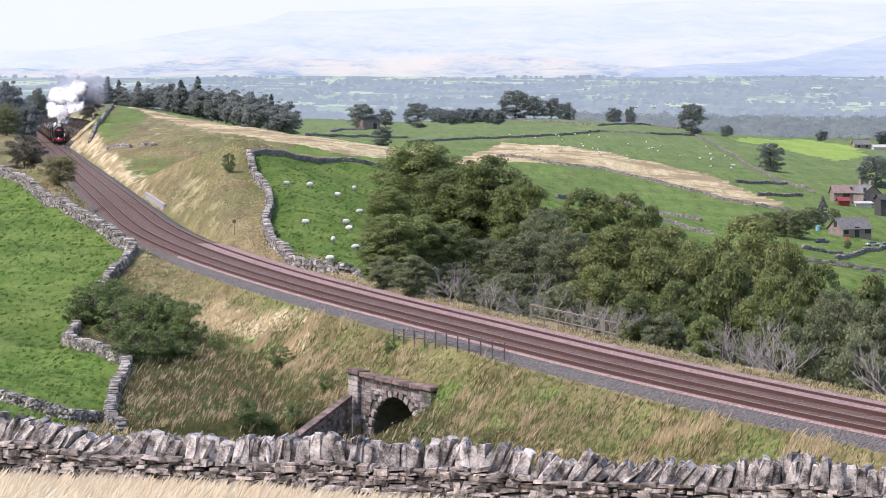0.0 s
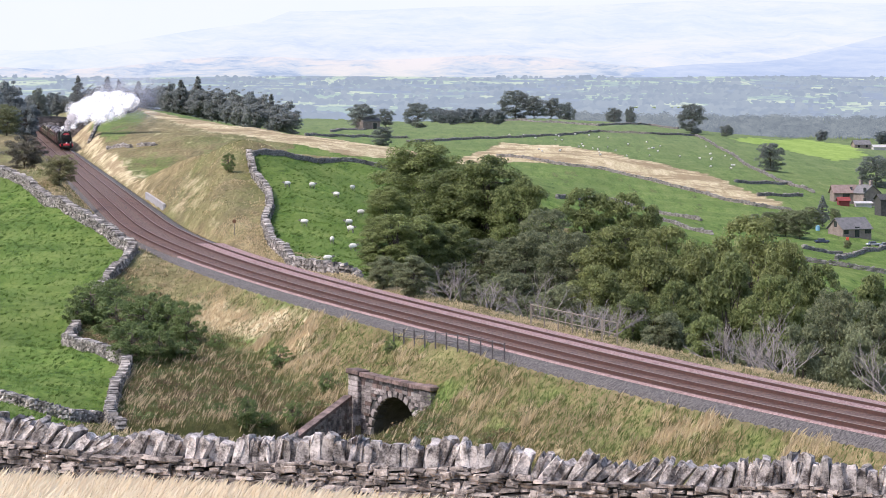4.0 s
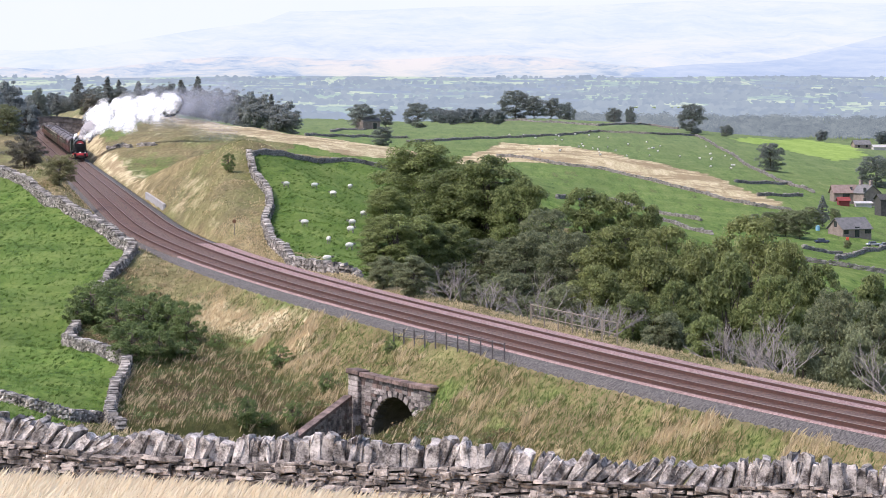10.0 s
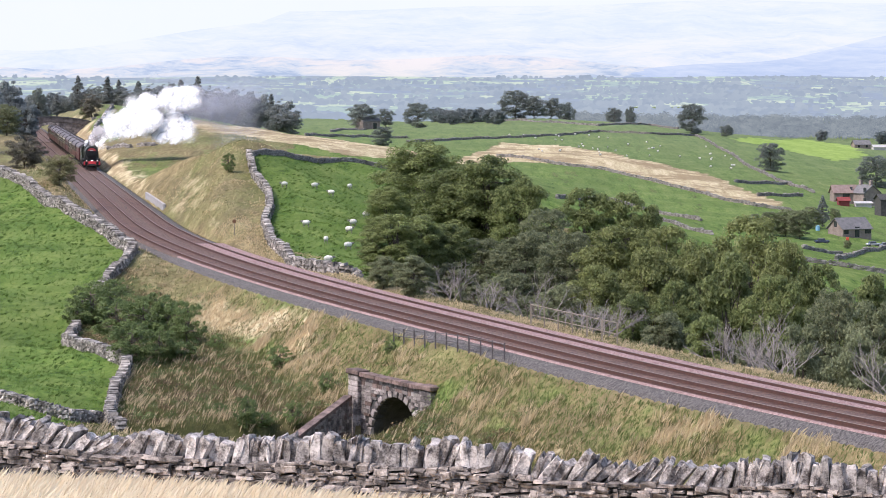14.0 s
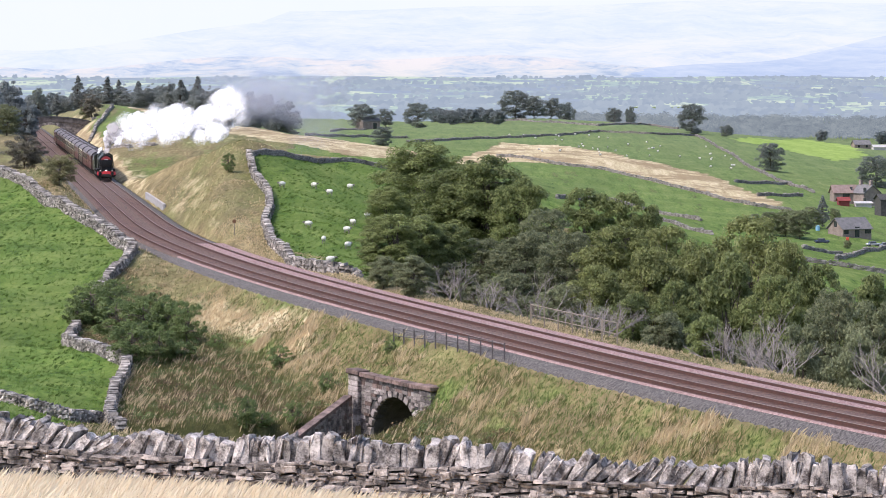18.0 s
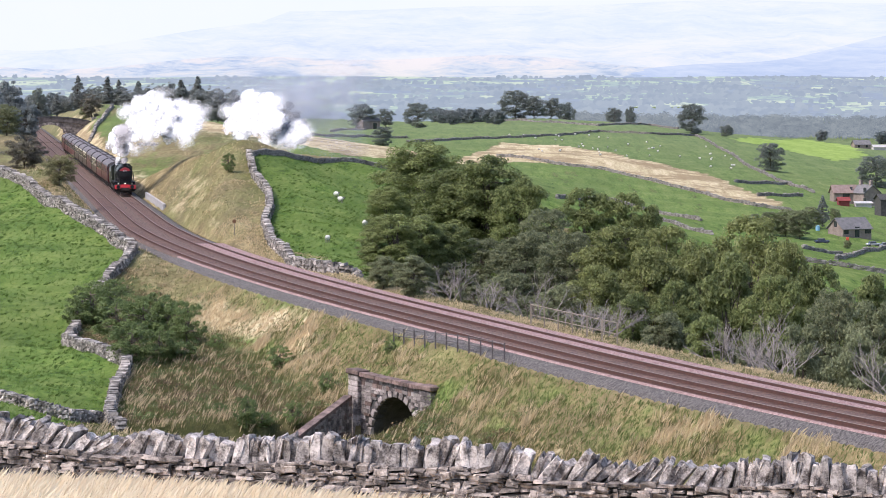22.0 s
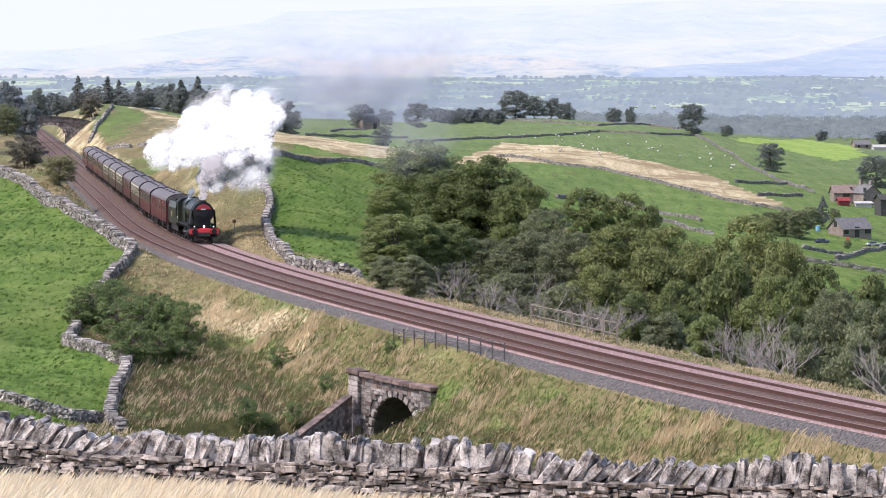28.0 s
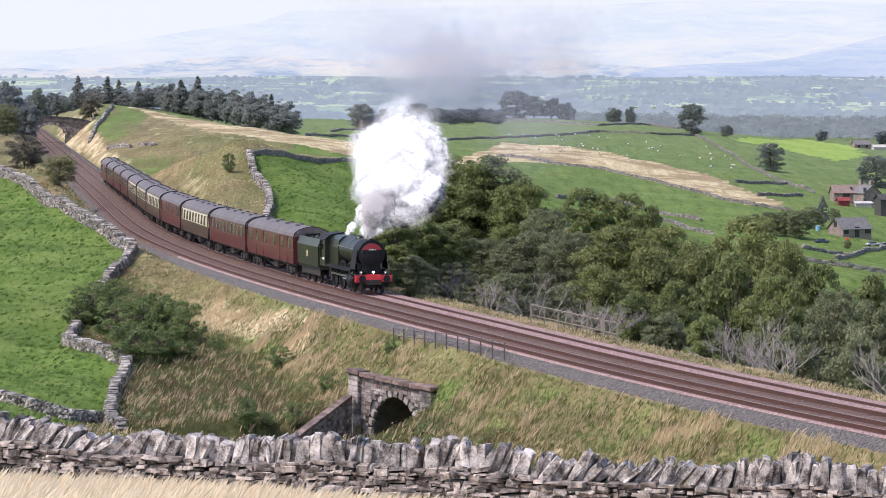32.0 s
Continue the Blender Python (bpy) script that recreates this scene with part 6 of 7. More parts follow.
def build_engine():
    e = tagged(empty("steam_locomotive"), "green steam locomotive with black smokebox and red buffer beam", "locomotive")
    bm = bmesh.new()
    for s in (-1, 1):
        box(bm, -0.2, s * 0.6, 0.98, 11.0, 0.05, 0.75)
    box(bm, 4.6, 0, 0.8, 1.5, 1.1, 0.35)
    part("frames", bm, SOOT, e)
    bm = bmesh.new()
    for s in (-1, 1):
        box(bm, -0.3, s * 1.06, 1.62, 8.0, 0.46, 0.05)
        box(bm, -0.3, s * 1.28, 1.55, 8.0, 0.04, 0.16)
        box(bm, 4.55, s * 0.9, 1.33, 1.5, 0.8, 0.05)
        box(bm, 3.75, s * 1.06, 1.48, 0.06, 0.46, 0.32)
    part("running_plate", bm, BLACK_IRON, e)
    bm = soft_box(0.16, 2.62, 0.54, 0.03)
    part("buffer_beam", bm, RED_BEAM, e, "bright red buffer beam").matrix_basis = pose(5.22, 0, 1.08)
    for s in (-1, 1):
        bm = bmesh.new()
        rod(bm, (5.3, s * 0.87, 1.06), (5.62, s * 0.87, 1.06), 0.14, 0.11, 12)
        rod(bm, (5.62, s * 0.87, 1.06), (5.68, s * 0.87, 1.06), 0.25, 0.25, 16)
        part("buffer", bm, BLACK_IRON, e)
        bm = bmesh.new()
        rod(bm, (3.0, s * 1.02, 0.86), (4.25, s * 1.02, 0.86), 0.40, None, 20)
        rod(bm, (4.25, s * 1.02, 0.86), (4.34, s * 1.02, 0.86), 0.36, 0.3, 20)
        rod(bm, (3.05, s * 1.1, 1.34), (4.3, s * 1.1, 1.34), 0.16, None, 12)
        part("cylinder", bm, BLACK_IRON, e)
        bm = bmesh.new()
        box(bm, 1.9, s * 1.1, 0.9, 2.2, 0.07, 0.08)
        rod(bm, (3.0, s * 1.1, 0.9), (0.9, s * 1.1, 0.86), 0.05)
        part("slide_bar", bm, STEEL, e)
        bm = bmesh.new()
        vs = box(bm, 3.95, s * 1.17, 2.35, 1.5, 0.04, 1.35)
        for v in vs:
            if v.co.z > 2.5:
                v.co.y -= s * 0.16
                v.co.x += 0.12 if v.co.x > 4.2 else 0.25
        part("smoke_deflector", bm, BLACK_IRON, e)
        bm = bmesh.new()
        rod(bm, (3.2, s * 0.93, 3.02), (-1.3, s * 1.0, 3.08), 0.022, None, 6)
        part("handrail", bm, STEEL, e)
        bm = bmesh.new()
        rod(bm, (5.16, s * 0.87, 1.32), (5.16, s * 0.87, 1.42), 0.06, None, 10)
        rod(bm, (5.1, s * 0.87, 1.5), (5.28, s * 0.87, 1.5), 0.09, None, 12)
        lamp = part("lamp", bm, STEEL, e)
        bm = bmesh.new()
        rod(bm, (5.281, s * 0.87, 1.5), (5.30, s * 0.87, 1.5), 0.02, None, 12)
        part("lens", bm, LAMP, lamp, "lit white lens")
    bm = bmesh.new()
    rod(bm, (5.1, 0, 1.5), (5.28, 0, 1.5), 0.1, None, 12)
    lamp = part("lamp", bm, STEEL, e)
    bm = bmesh.new()
    rod(bm, (5.281, 0, 1.5), (5.30, 0, 1.5), 0.07, None, 12)
    part("lens", bm, LAMP, lamp, "lit white lens")
    bm = bmesh.new()
    rod(bm, (3.05, 0, 2.76), (4.82, 0, 2.76), 0.95, None, 36)
    box(bm, 3.95, 0, 1.75, 1.6, 1.3, 0.6)
    part("smokebox", bm, BLACK_IRON, e, smooth=False)
    bm = bmesh.new()
    rod(bm, (4.82, 0, 2.72), (4.90, 0, 2.72), 0.80, 0.76, 32)
    rod(bm, (4.90, 0, 2.72), (5.02, 0, 2.72), 0.76, 0.35, 32)
    for z in (2.5, 2.95):
        box(bm, 4.98, -0.25, z, 0.05, 0.9, 0.07)
    rod(bm, (5.0, 0, 2.72), (5.14, 0, 2.72), 0.05, None, 8)
    part("smokebox_door", bm, BLACK_IRON, e)
    bm = bmesh.new()
    for i in range(5):
        box(bm, 5.03, -0.2 + 0.1 * i, 3.06, 0.02, 0.06, 0.09)
    part("number_plate", bm, WHITE_PAINT, e, "smokebox plate with white marks")
    bm = bmesh.new()
    pts = arc(0.74, -68, 68, 14, 0, 2.76)
    pts = [(y, z) for y, z in pts] + [(0.6, 3.05), (-0.6, 3.05)]
    profile_strip(bm, pts, 4.95, 5.0, True)
    part("headboard", bm, mottled("dark_red_headboard", (0.26, 0.02, 0.03), (0.36, 0.035, 0.04), 2.0, rough=0.4, relief=0), e, "dark red rounded headboard")
    bm = bmesh.new()
    rod(bm, (3.05, 0, 2.76), (-1.2, 0, 2.81), 0.88, 0.97, 40, False)
    part("boiler", bm, GREEN_PAINT, e, "dark green boiler barrel")
    for x in (3.0, 1.6, 0.2, -1.15):
        bm = bmesh.new()
        k = (3.05 - x) / 4.24
        ring_r = 0.885 + 0.088 * k
        rod(bm, (x - 0.03, 0, 2.76 + 0.05 * k), (x + 0.03, 0, 2.76 + 0.05 * k), ring_r + 0.012, None, 36, False)
        part("boiler_band", bm, BLACK_IRON, e)
    bm = bmesh.new()
    top = [(-0.98, 1.6), (-1.0, 2.9), (-0.9, 3.45), (-0.6, 3.70), (0, 3.78), (0.6, 3.70), (0.9, 3.45), (1.0, 2.9), (0.98, 1.6)]
    profile_strip(bm, top, -3.95, -1.2, True)
    part("firebox", bm, GREEN_PAINT, e, "dark green firebox")
    bm = bmesh.new()
    rod(bm, (4.1, 0, 3.6), (4.1, 0, 3.72), 0.42, 0.30, 24)
    rod(bm, (4.1, 0, 3.72), (4.1, 0, 3.92), 0.28, 0.29, 24)
    ring_at = Matrix.Translation((4.1, 0, 3.94))
    bmesh.ops.create_cone(bm, cap_ends=True, segments=24, radius1=0.34, radius2=0.33, depth=0.06, matrix=ring_at)
    part("chimney", bm, BLACK_IRON, e)
    for x, r, h in ((1.1, 0.36, 0.22), (-0.5, 0.26, 0.2)):
        bm = bmesh.new()
        bmesh.ops.create_uvsphere(bm, u_segments=20, v_segments=10, radius=1, matrix=Matrix.Translation((x, 0, 3.62)) @ Matrix.Diagonal((r * 1.4, r, h + 0.1, 1)))
        part("dome", bm, GREEN_PAINT, e, smooth=True)
    for s in (-1, 1):
        bm = bmesh.new()
        rod(bm, (-2.3, s * 0.2, 3.7), (-2.3, s * 0.2, 3.94), 0.07)
        part("safety_valve", bm, STEEL, e)
        bm = bmesh.new()
        box(bm, -4.45, s * 1.3, 2.05, 1.0, 0.05, 1.2)
        box(bm, -4.2, s * 1.3, 3.0, 0.5, 0.05, 0.9)
        box(bm, -5.55, s * 1.3, 2.4, 0.12, 0.05, 2.0)
        box(bm, -5.2, s * 1.3, 1.75, 0.6, 0.05, 0.6)
        part("cab_side", bm, GREEN_PAINT, e)
        bm = bmesh.new()
        box(bm, -4.4, s * 1.33, 2.0, 0.5, 0.02, 0.16)
        part("cab_marking", bm, WHITE_PAINT, e, "pale cabside numbers as bars")
        bm = bmesh.new()
        box(bm, -4.15, s * 1.33, 3.05, 0.32, 0.03, 0.5)
        part("cab_window", bm, GLASS, e)
    bm = bmesh.new()
    profile_strip(bm, [(-1.3, 1.35), (-1.3, 3.4), (-0.9, 3.68), (0, 3.82), (0.9, 3.68), (1.3, 3.4), (1.3, 1.35)], -3.98, -3.9, True)
    part("cab_front", bm, GREEN_PAINT, e)
    bm = bmesh.new()
    roof = [(-1.36, 3.38), (-0.95, 3.72), (0, 3.88), (0.95, 3.72), (1.36, 3.38)]
    profile_strip(bm, roof + [(y, z - 0.06) for y, z in roof[::-1]], -6.0, -3.85, True)
    part("cab_roof", bm, BLACK_IRON, e)
    for x in (1.7, -0.62, -2.95):
        for s in (-1, 1):
            bm = bmesh.new()
            spoked(bm, 1.03, s * 0.76, 0)
            a = 0 if s > 0 else math.pi / 2
            rod(bm, (0.33 * math.sin(a), s * 0.8, 0.33 * math.cos(a)), (0.33 * math.sin(a), s * 1.0, 0.33 * math.cos(a)), 0.07, None, 10)
            w = part("driving_wheel", bm, BLACK_IRON, e)
            me = spoke_mesh(1.03, s * 0.76)
            for k in range(18):
                piece("spoke", me, w).matrix_basis = Matrix.Rotation(2 * math.pi * k / 18, 4, "Y")
            w.location = (x, 0, 1.03)
            TURNING.append((w, 1.03, (x, 0, 1.03), 0))
    for s in (-1, 1):
        bm = bmesh.new()
        box(bm, -0.62, 0, 0, 4.75, 0.06, 0.12)
        for x in (1.7, -0.62, -2.95):
            rod(bm, (x, -0.05, 0), (x, 0.05, 0), 0.12, None, 12)
        c = part("coupling_rod", bm, STEEL, e)
        c.location = (0, s * 0.95, 1.03)
        TURNING.append((c, 1.03, (0, s * 0.95, 1.03), 0.33 if s > 0 else -0.33))
    for x in (4.62, 2.72):
        TURNING.append((wheelset(e, x, 0.48, 10), 0.48, (x, 0, 0.48), 0))
    VEHICLES.append((e, 2.3, 6.9))


def build_tender():
    t = tagged(empty("locomotive_tender"), "green tender piled with coal behind the locomotive", "tender")
    bm = bmesh.new()
    box(bm, 0, 0, 1.15, 7.4, 2.3, 0.18)
    for s in (-1, 1):
        box(bm, 0, s * 1.0, 0.85, 6.4, 0.06, 0.55)
    part("underframe", bm, SOOT, t)
    bm = bmesh.new()
    side = [(-1.28, 1.25), (-1.3, 2.7), (-1.12, 3.25), (-1.05, 3.25), (-1.2, 2.7), (1.2, 2.7), (1.05, 3.25), (1.12, 3.25), (1.3, 2.7), (1.28, 1.25)]
    profile_strip(bm, side, -3.6, 3.6, True)
    part("tank", bm, GREEN_PAINT, t, "dark green tank sides")
    bm = bmesh.new()
    for i in range(2):
        box(bm, 0, -1.32 + 2.64 * i, 2.1, 0.5, 0.01, 0.4)
    part("crest", bm, mottled("dull_gold_crest", (0.35, 0.26, 0.1), (0.5, 0.4, 0.18), 3.0), t, "small dull gold crest")
    rng = random.Random(2)
    bm = bmesh.new()
    for _ in range(70):
        bmesh.ops.create_icosphere(bm, subdivisions=1, radius=rng.uniform(0.16, 0.34), matrix=Matrix.Translation((rng.uniform(-1.6, 2.8), rng.uniform(-0.85, 0.85), rng.uniform(2.75, 3.2))))
    part("coal", bm, COAL, t)
    for x in (-2.15, 0, 2.15):
        TURNING.append((wheelset(t, x, 0.65, 12), 0.65, (x, 0, 0.65), 0))
    VEHICLES.append((t, 13.6, 4.2))


def build_coach(style):
    label = {"van": "maroon railway van with double doors and few windows", "maroon": "maroon railway coach with grey roof and wide windows",
             "cream": "cream and umber railway coach with grey roof", "half": "maroon brake coach with few windows and grey roof"}[style]
    c = tagged(empty("railway_coach"), label, "coach", "coaches of the train")
    lower, upper = (UMBER, CREAM) if style == "cream" else (MAROON, MAROON)
    ln = 9.82
    bm = bmesh.new()
    profile_strip(bm, [(-1.33, 1.02), (-1.40, 1.5), (-1.40, 2.02), (1.40, 2.02), (1.40, 1.5), (1.33, 1.02)], -ln, ln, True)
    part("lower_body", bm, lower, c)
    bm = bmesh.new()
    profile_strip(bm, [(-1.40, 2.02), (-1.385, 2.6), (-1.33, 3.12), (1.33, 3.12), (1.385, 2.6), (1.40, 2.02)], -ln, ln, True)
    part("upper_body", bm, upper, c)
    bm = bmesh.new()
    cross = [(-1.37, 3.08), (-1.26, 3.3), (-0.95, 3.56), (-0.5, 3.72), (0, 3.78), (0.5, 3.72), (0.95, 3.56), (1.26, 3.3), (1.37, 3.08)]
    profile_strip(bm, cross, -ln - 0.06, ln + 0.06, True)
    part("roof", bm, ROOF_GREY, c, "sooty grey roof")
    for i in range(9):
        bm = bmesh.new()
        box(bm, -8 + 2 * i, 0.35 * (-1) ** i, 3.78, 0.4, 0.28, 0.14)
        part("roof_vent", bm, ROOF_GREY, c)
    for x in (-ln + 0.1, ln - 0.1):
        bm = bmesh.new()
        pts = arc(1.0, -88, 88, 8, 0, 2.85)
        profile_strip(bm, [(y * 1.43, 3.1 + max(0, z - 2.85) * 0.72) for y, z in pts] + [(1.42, 1.02), (-1.42, 1.02)], x - 0.06, x + 0.06, True)
        part("end_panel", bm, BLACK_IRON, c)
        bm = bmesh.new()
        box(bm, x + math.copysign(0.22, x), 0, 2.2, 0.45, 1.05, 2.3)
        part("gangway", bm, BLACK_IRON, c)
        for s in (-1, 1):
            bm = bmesh.new()
            rod(bm, (x, s * 0.87, 1.06), (x + math.copysign(0.42, x), s * 0.87, 1.06), 0.12, 0.2, 10)
            part("buffer", bm, SOOT, c)
    pane = soft_box(0.98, 0.04, 0.8, 0.015)
    me = bpy.data.meshes.new("window")
    pane.to_mesh(me)
    pane.free()
    me.materials.append(GLASS)
    slim = soft_box(0.55, 0.04, 0.72, 0.015)
    me2 = bpy.data.meshes.new("window")
    slim.to_mesh(me2)
    slim.free()
    me2.materials.append(GLASS)
    spots = {"van": [(-7.9, 1), (-5.2, 1), (-1.8, 1), (1.8, 1), (5.2, 1), (7.9, 1)], "maroon": [(-7.6 + 1.9 * i, 0) for i in range(9)],
             "cream": [(-7.2 + 2.05 * i, 0) for i in range(8)], "half": [(-7.8, 1), (-4.6, 0), (-2.6, 0), (2.4, 1), (6.2, 0), (8.0, 1)]}[style]
    for s in (-1, 1):
        for x, k in spots:
            w = piece("window", me2 if k else me, c)
            w.matrix_basis = pose(x, s * 1.392, 2.52, s * 4, 0, 0)
        for x in ((-6.4, -3.4, 3.4, 6.4) if style == "van" else (-9.1, 9.1)):
            bm = soft_box(1.5 if style == "van" else 0.72, 0.03, 1.95, 0.01)
            d = part("door", bm, upper if style != "cream" else UMBER, c)
            d.matrix_basis = pose(x, s * 1.398, 2.05)
            bm = bmesh.new()
            box(bm, x + 0.25, s * 1.43, 1.75, 0.05, 0.03, 0.14)
            part("door_handle", bm, STEEL, c)
        bm = bmesh.new()
        box(bm, 0, s * 1.408, 2.03, 2 * ln - 0.3, 0.012, 0.02)
        part("lining", bm, DULL_GOLD if style != "cream" else BLACK_IRON, c, "thin painted line along the side")
    bm = bmesh.new()
    box(bm, 0, 0, 0.95, 19.4, 2.3, 0.16)
    for s in (-1, 1):
        box(bm, 0, s * 0.9, 0.62, 5.2, 0.08, 0.1)
        rod(bm, (-2.6, s * 0.9, 0.62), (-4.6, s * 0.9, 0.9), 0.05)
        rod(bm, (2.6, s * 0.9, 0.62), (4.6, s * 0.9, 0.9), 0.05)
    part("underframe", bm, SOOT, c)
    for x, y in ((-1.6, 0.75), (0.7, -0.7), (1.8, 0.8)):
        bm = soft_box(1.6, 0.7, 0.5, 0.04)
        part("battery_box", bm, SOOT, c).matrix_basis = pose(x, y, 0.62)
    for bx in (-7.08, 7.08):
        bm = bmesh.new()
        for s in (-1, 1):
            box(bm, bx, s * 0.98, 0.62, 3.4, 0.1, 0.22)
            box(bm, bx, s * 1.0, 0.45, 0.9, 0.16, 0.3)
            for wx in (-1.3, 1.3):
                box(bm, bx + wx, s * 1.0, 0.52, 0.34, 0.2, 0.36)
        box(bm, bx, 0, 0.68, 0.5, 2.0, 0.2)
        b = part("bogie", bm, SOOT, c)
        for wx in (-1.3, 1.3):
            wheelset(b, bx + wx, 0.535)
    return c


build_engine()
build_tender()
made = {}
for i, style in enumerate(["van", "maroon", "cream", "half", "cream", "cream", "cream", "maroon", "maroon", "maroon", "half"]):
    if style in made:
        coach = copy_thing(made[style], Matrix())
    else:
        coach = made[style] = build_coach(style)
    VEHICLES.append((coach, 19.75 + 20.2 * i + 10.05 - 7.08, 14.16))
    for b in coach.children:
        for w in b.children:
            if w.name.startswith("wheelset"):
                TURNING.append((w, 0.535, tuple(w.location), 0))


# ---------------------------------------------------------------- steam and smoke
def vapour(name, col, thick, edge, sun_bend, grain=1.9):
    """Cloud: ragged and clear at the rim, thick in the middle. Normals bend towards the sun, so much of its soft
    shading is put in.
    """
    def build(nt, p):
        v = coords(nt)
        flat = nt.nodes.new("ShaderNodeVectorMath")
        flat.operation = "MULTIPLY"
        flat.inputs[1].default_value = (1, 0, 1)
        nt.links.new(v, flat.inputs[0])
        far = nt.nodes.new("ShaderNodeVectorMath")
        far.operation = "LENGTH"
        nt.links.new(flat.outputs[0], far.inputs[0])
        own = nt.nodes.new("ShaderNodeVectorMath")
        own.operation = "ADD"
        nt.links.new(v, own.inputs[0])
        nt.links.new(maths(nt, "MULTIPLY", nt.nodes.new("ShaderNodeObjectInfo").outputs["Random"], 60.0), own.inputs[1])
        n = noise_at(nt, own.outputs[0], grain, 7, 0.62)
        body = maths(nt, "ADD", maths(nt, "SUBTRACT", 1.0, far.outputs["Value"]), maths(nt, "MULTIPLY", maths(nt, "SUBTRACT", n, 0.5), 1.5))
        a = ramp(nt, body, [(0.06, (0, 0, 0)), (edge, (thick, thick, thick))])
        rim = ramp(nt, far.outputs["Value"], [(0.86, (1, 1, 1)), (0.98, (0, 0, 0))])
        nt.links.new(maths(nt, "MULTIPLY", a, rim), p.inputs["Alpha"])
        # Noise hollows are painted darker, to shade the cloud's form.
        c = ramp(nt, n, [(0.35, tuple(k * 0.86 for k in col)), (0.58, col)])
        nt.links.new(c, p.inputs["Base Color"])
        p.inputs["Roughness"].default_value = 1.0
        p.inputs["Specular IOR Level"].default_value = 0.0
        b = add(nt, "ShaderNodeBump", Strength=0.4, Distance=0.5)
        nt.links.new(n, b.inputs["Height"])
        # Bends normals sunward, in place of light straying through the cloud.
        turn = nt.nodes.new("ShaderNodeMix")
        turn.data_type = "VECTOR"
        turn.inputs[0].default_value = sun_bend
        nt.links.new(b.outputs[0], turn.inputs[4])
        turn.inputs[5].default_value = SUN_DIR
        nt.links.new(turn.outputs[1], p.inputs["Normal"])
    return material(name, build)


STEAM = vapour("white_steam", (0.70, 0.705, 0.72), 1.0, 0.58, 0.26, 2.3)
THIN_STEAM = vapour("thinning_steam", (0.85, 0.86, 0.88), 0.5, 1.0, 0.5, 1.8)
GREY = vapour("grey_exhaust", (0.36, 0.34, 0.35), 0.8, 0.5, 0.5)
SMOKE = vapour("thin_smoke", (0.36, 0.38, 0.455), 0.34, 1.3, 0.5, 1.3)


def billow(name, seed, mat, rough=0.5, sub=3):
    """A cauliflower half shell about a metre in radius, flattened to suit sun and camera."""
    bm = bmesh.new()
    bmesh.ops.create_icosphere(bm, subdivisions=sub, radius=1)
    off = Vector((seed * 7.3, seed * 3.1, seed * 1.7))
    for v in bm.verts:
        d = v.co.normalized()
        b = 0.5 * abs(noise.noise(d * 1.7 + off)) + 0.4 * abs(noise.noise(d * 3.4 + off))
        v.co = Vector((d.x, d.y * (0.34 + 0.6 * rough * (0.4 - b)), d.z))
    bmesh.ops.delete(bm, geom=[v for v in bm.verts if v.co.y > 0.02], context="VERTS")
    me = bpy.data.meshes.new(name)
    bm.to_mesh(me)
    bm.free()
    me.materials.append(mat)
    me.polygons.foreach_set("use_smooth", [True] * len(me.polygons))
    return me


# The plume's swelling parts, time by time: metres to the right of the chimney's top and above it, half width and half height.
PLUME_TIMES = [0, 1, 2, 3, 6, 8, 10, 12, 14, 17, 19, 21, 22, 23, 24, 25.5, 28, 29, 30, 31, 32]
NECK = [(1.0, 1.6, 1.2, 1.2), (0.9, 1.7, 1.5, 1.3), (0.8, 1.3, 1.8, 1.6), (1.3, 1.1, 1.4, 1.4), (0.9, 1.8, 1.6, 1.6), (0.7, 2.2, 1.6, 1.6), (1.6, 0.9, 1.5, 1.4), (1.2, 1.4, 1.7, 1.7), (1.0, 1.0, 1.6, 1.5), (1.2, 2.0, 1.7, 1.2), (1.0, 2.3, 1.8, 1.4), (-0.2, 2.1, 2.2, 1.8), (-0.5, 2.8, 2.4, 2.1), (-0.9, 3.1, 2.8, 2.0), (-1.3, 2.5, 2.7, 1.9), (-0.8, 2.3, 2.7, 1.7), (0.7, 1.8, 1.9, 1.5), (1.5, 1.1, 1.6, 1.4), (2.3, 0.3, 1.3, 1.3), (0.7, 1.2, 1.2, 1.2), (0.3, 1.1, 1.3, 1.1)]
SHOULDER = [(-0.5, 3.5, 2.7, 2.1), (1.2, 3.5, 2.4, 2.1), (2.7, 3.4, 2.9, 2.6), (2.7, 3.3, 2.6, 2.6), (3.6, 4.0, 3.2, 2.7), (3.9, 3.8, 3.1, 2.6), (3.5, 3.4, 2.7, 3.0), (4.2, 3.3, 2.8, 2.6), (4.6, 3.0, 3.4, 2.5), (4.8, 2.9, 3.1, 2.3), (5.0, 3.9, 3.1, 2.4), (3.3, 4.0, 3.7, 2.8), (2.9, 5.7, 3.8, 3.3), (2.2, 4.8, 3.7, 2.8), (0.8, 4.6, 3.5, 2.4), (0.1, 4.4, 4.0, 2.7), (-2.3, 4.1, 3.4, 1.7), (-1.4, 4.6, 2.6, 1.4), (0.8, 3.6, 1.9, 2.3), (0.2, 4.1, 1.8, 2.3), (0.5, 5.0, 1.5, 2.6)]
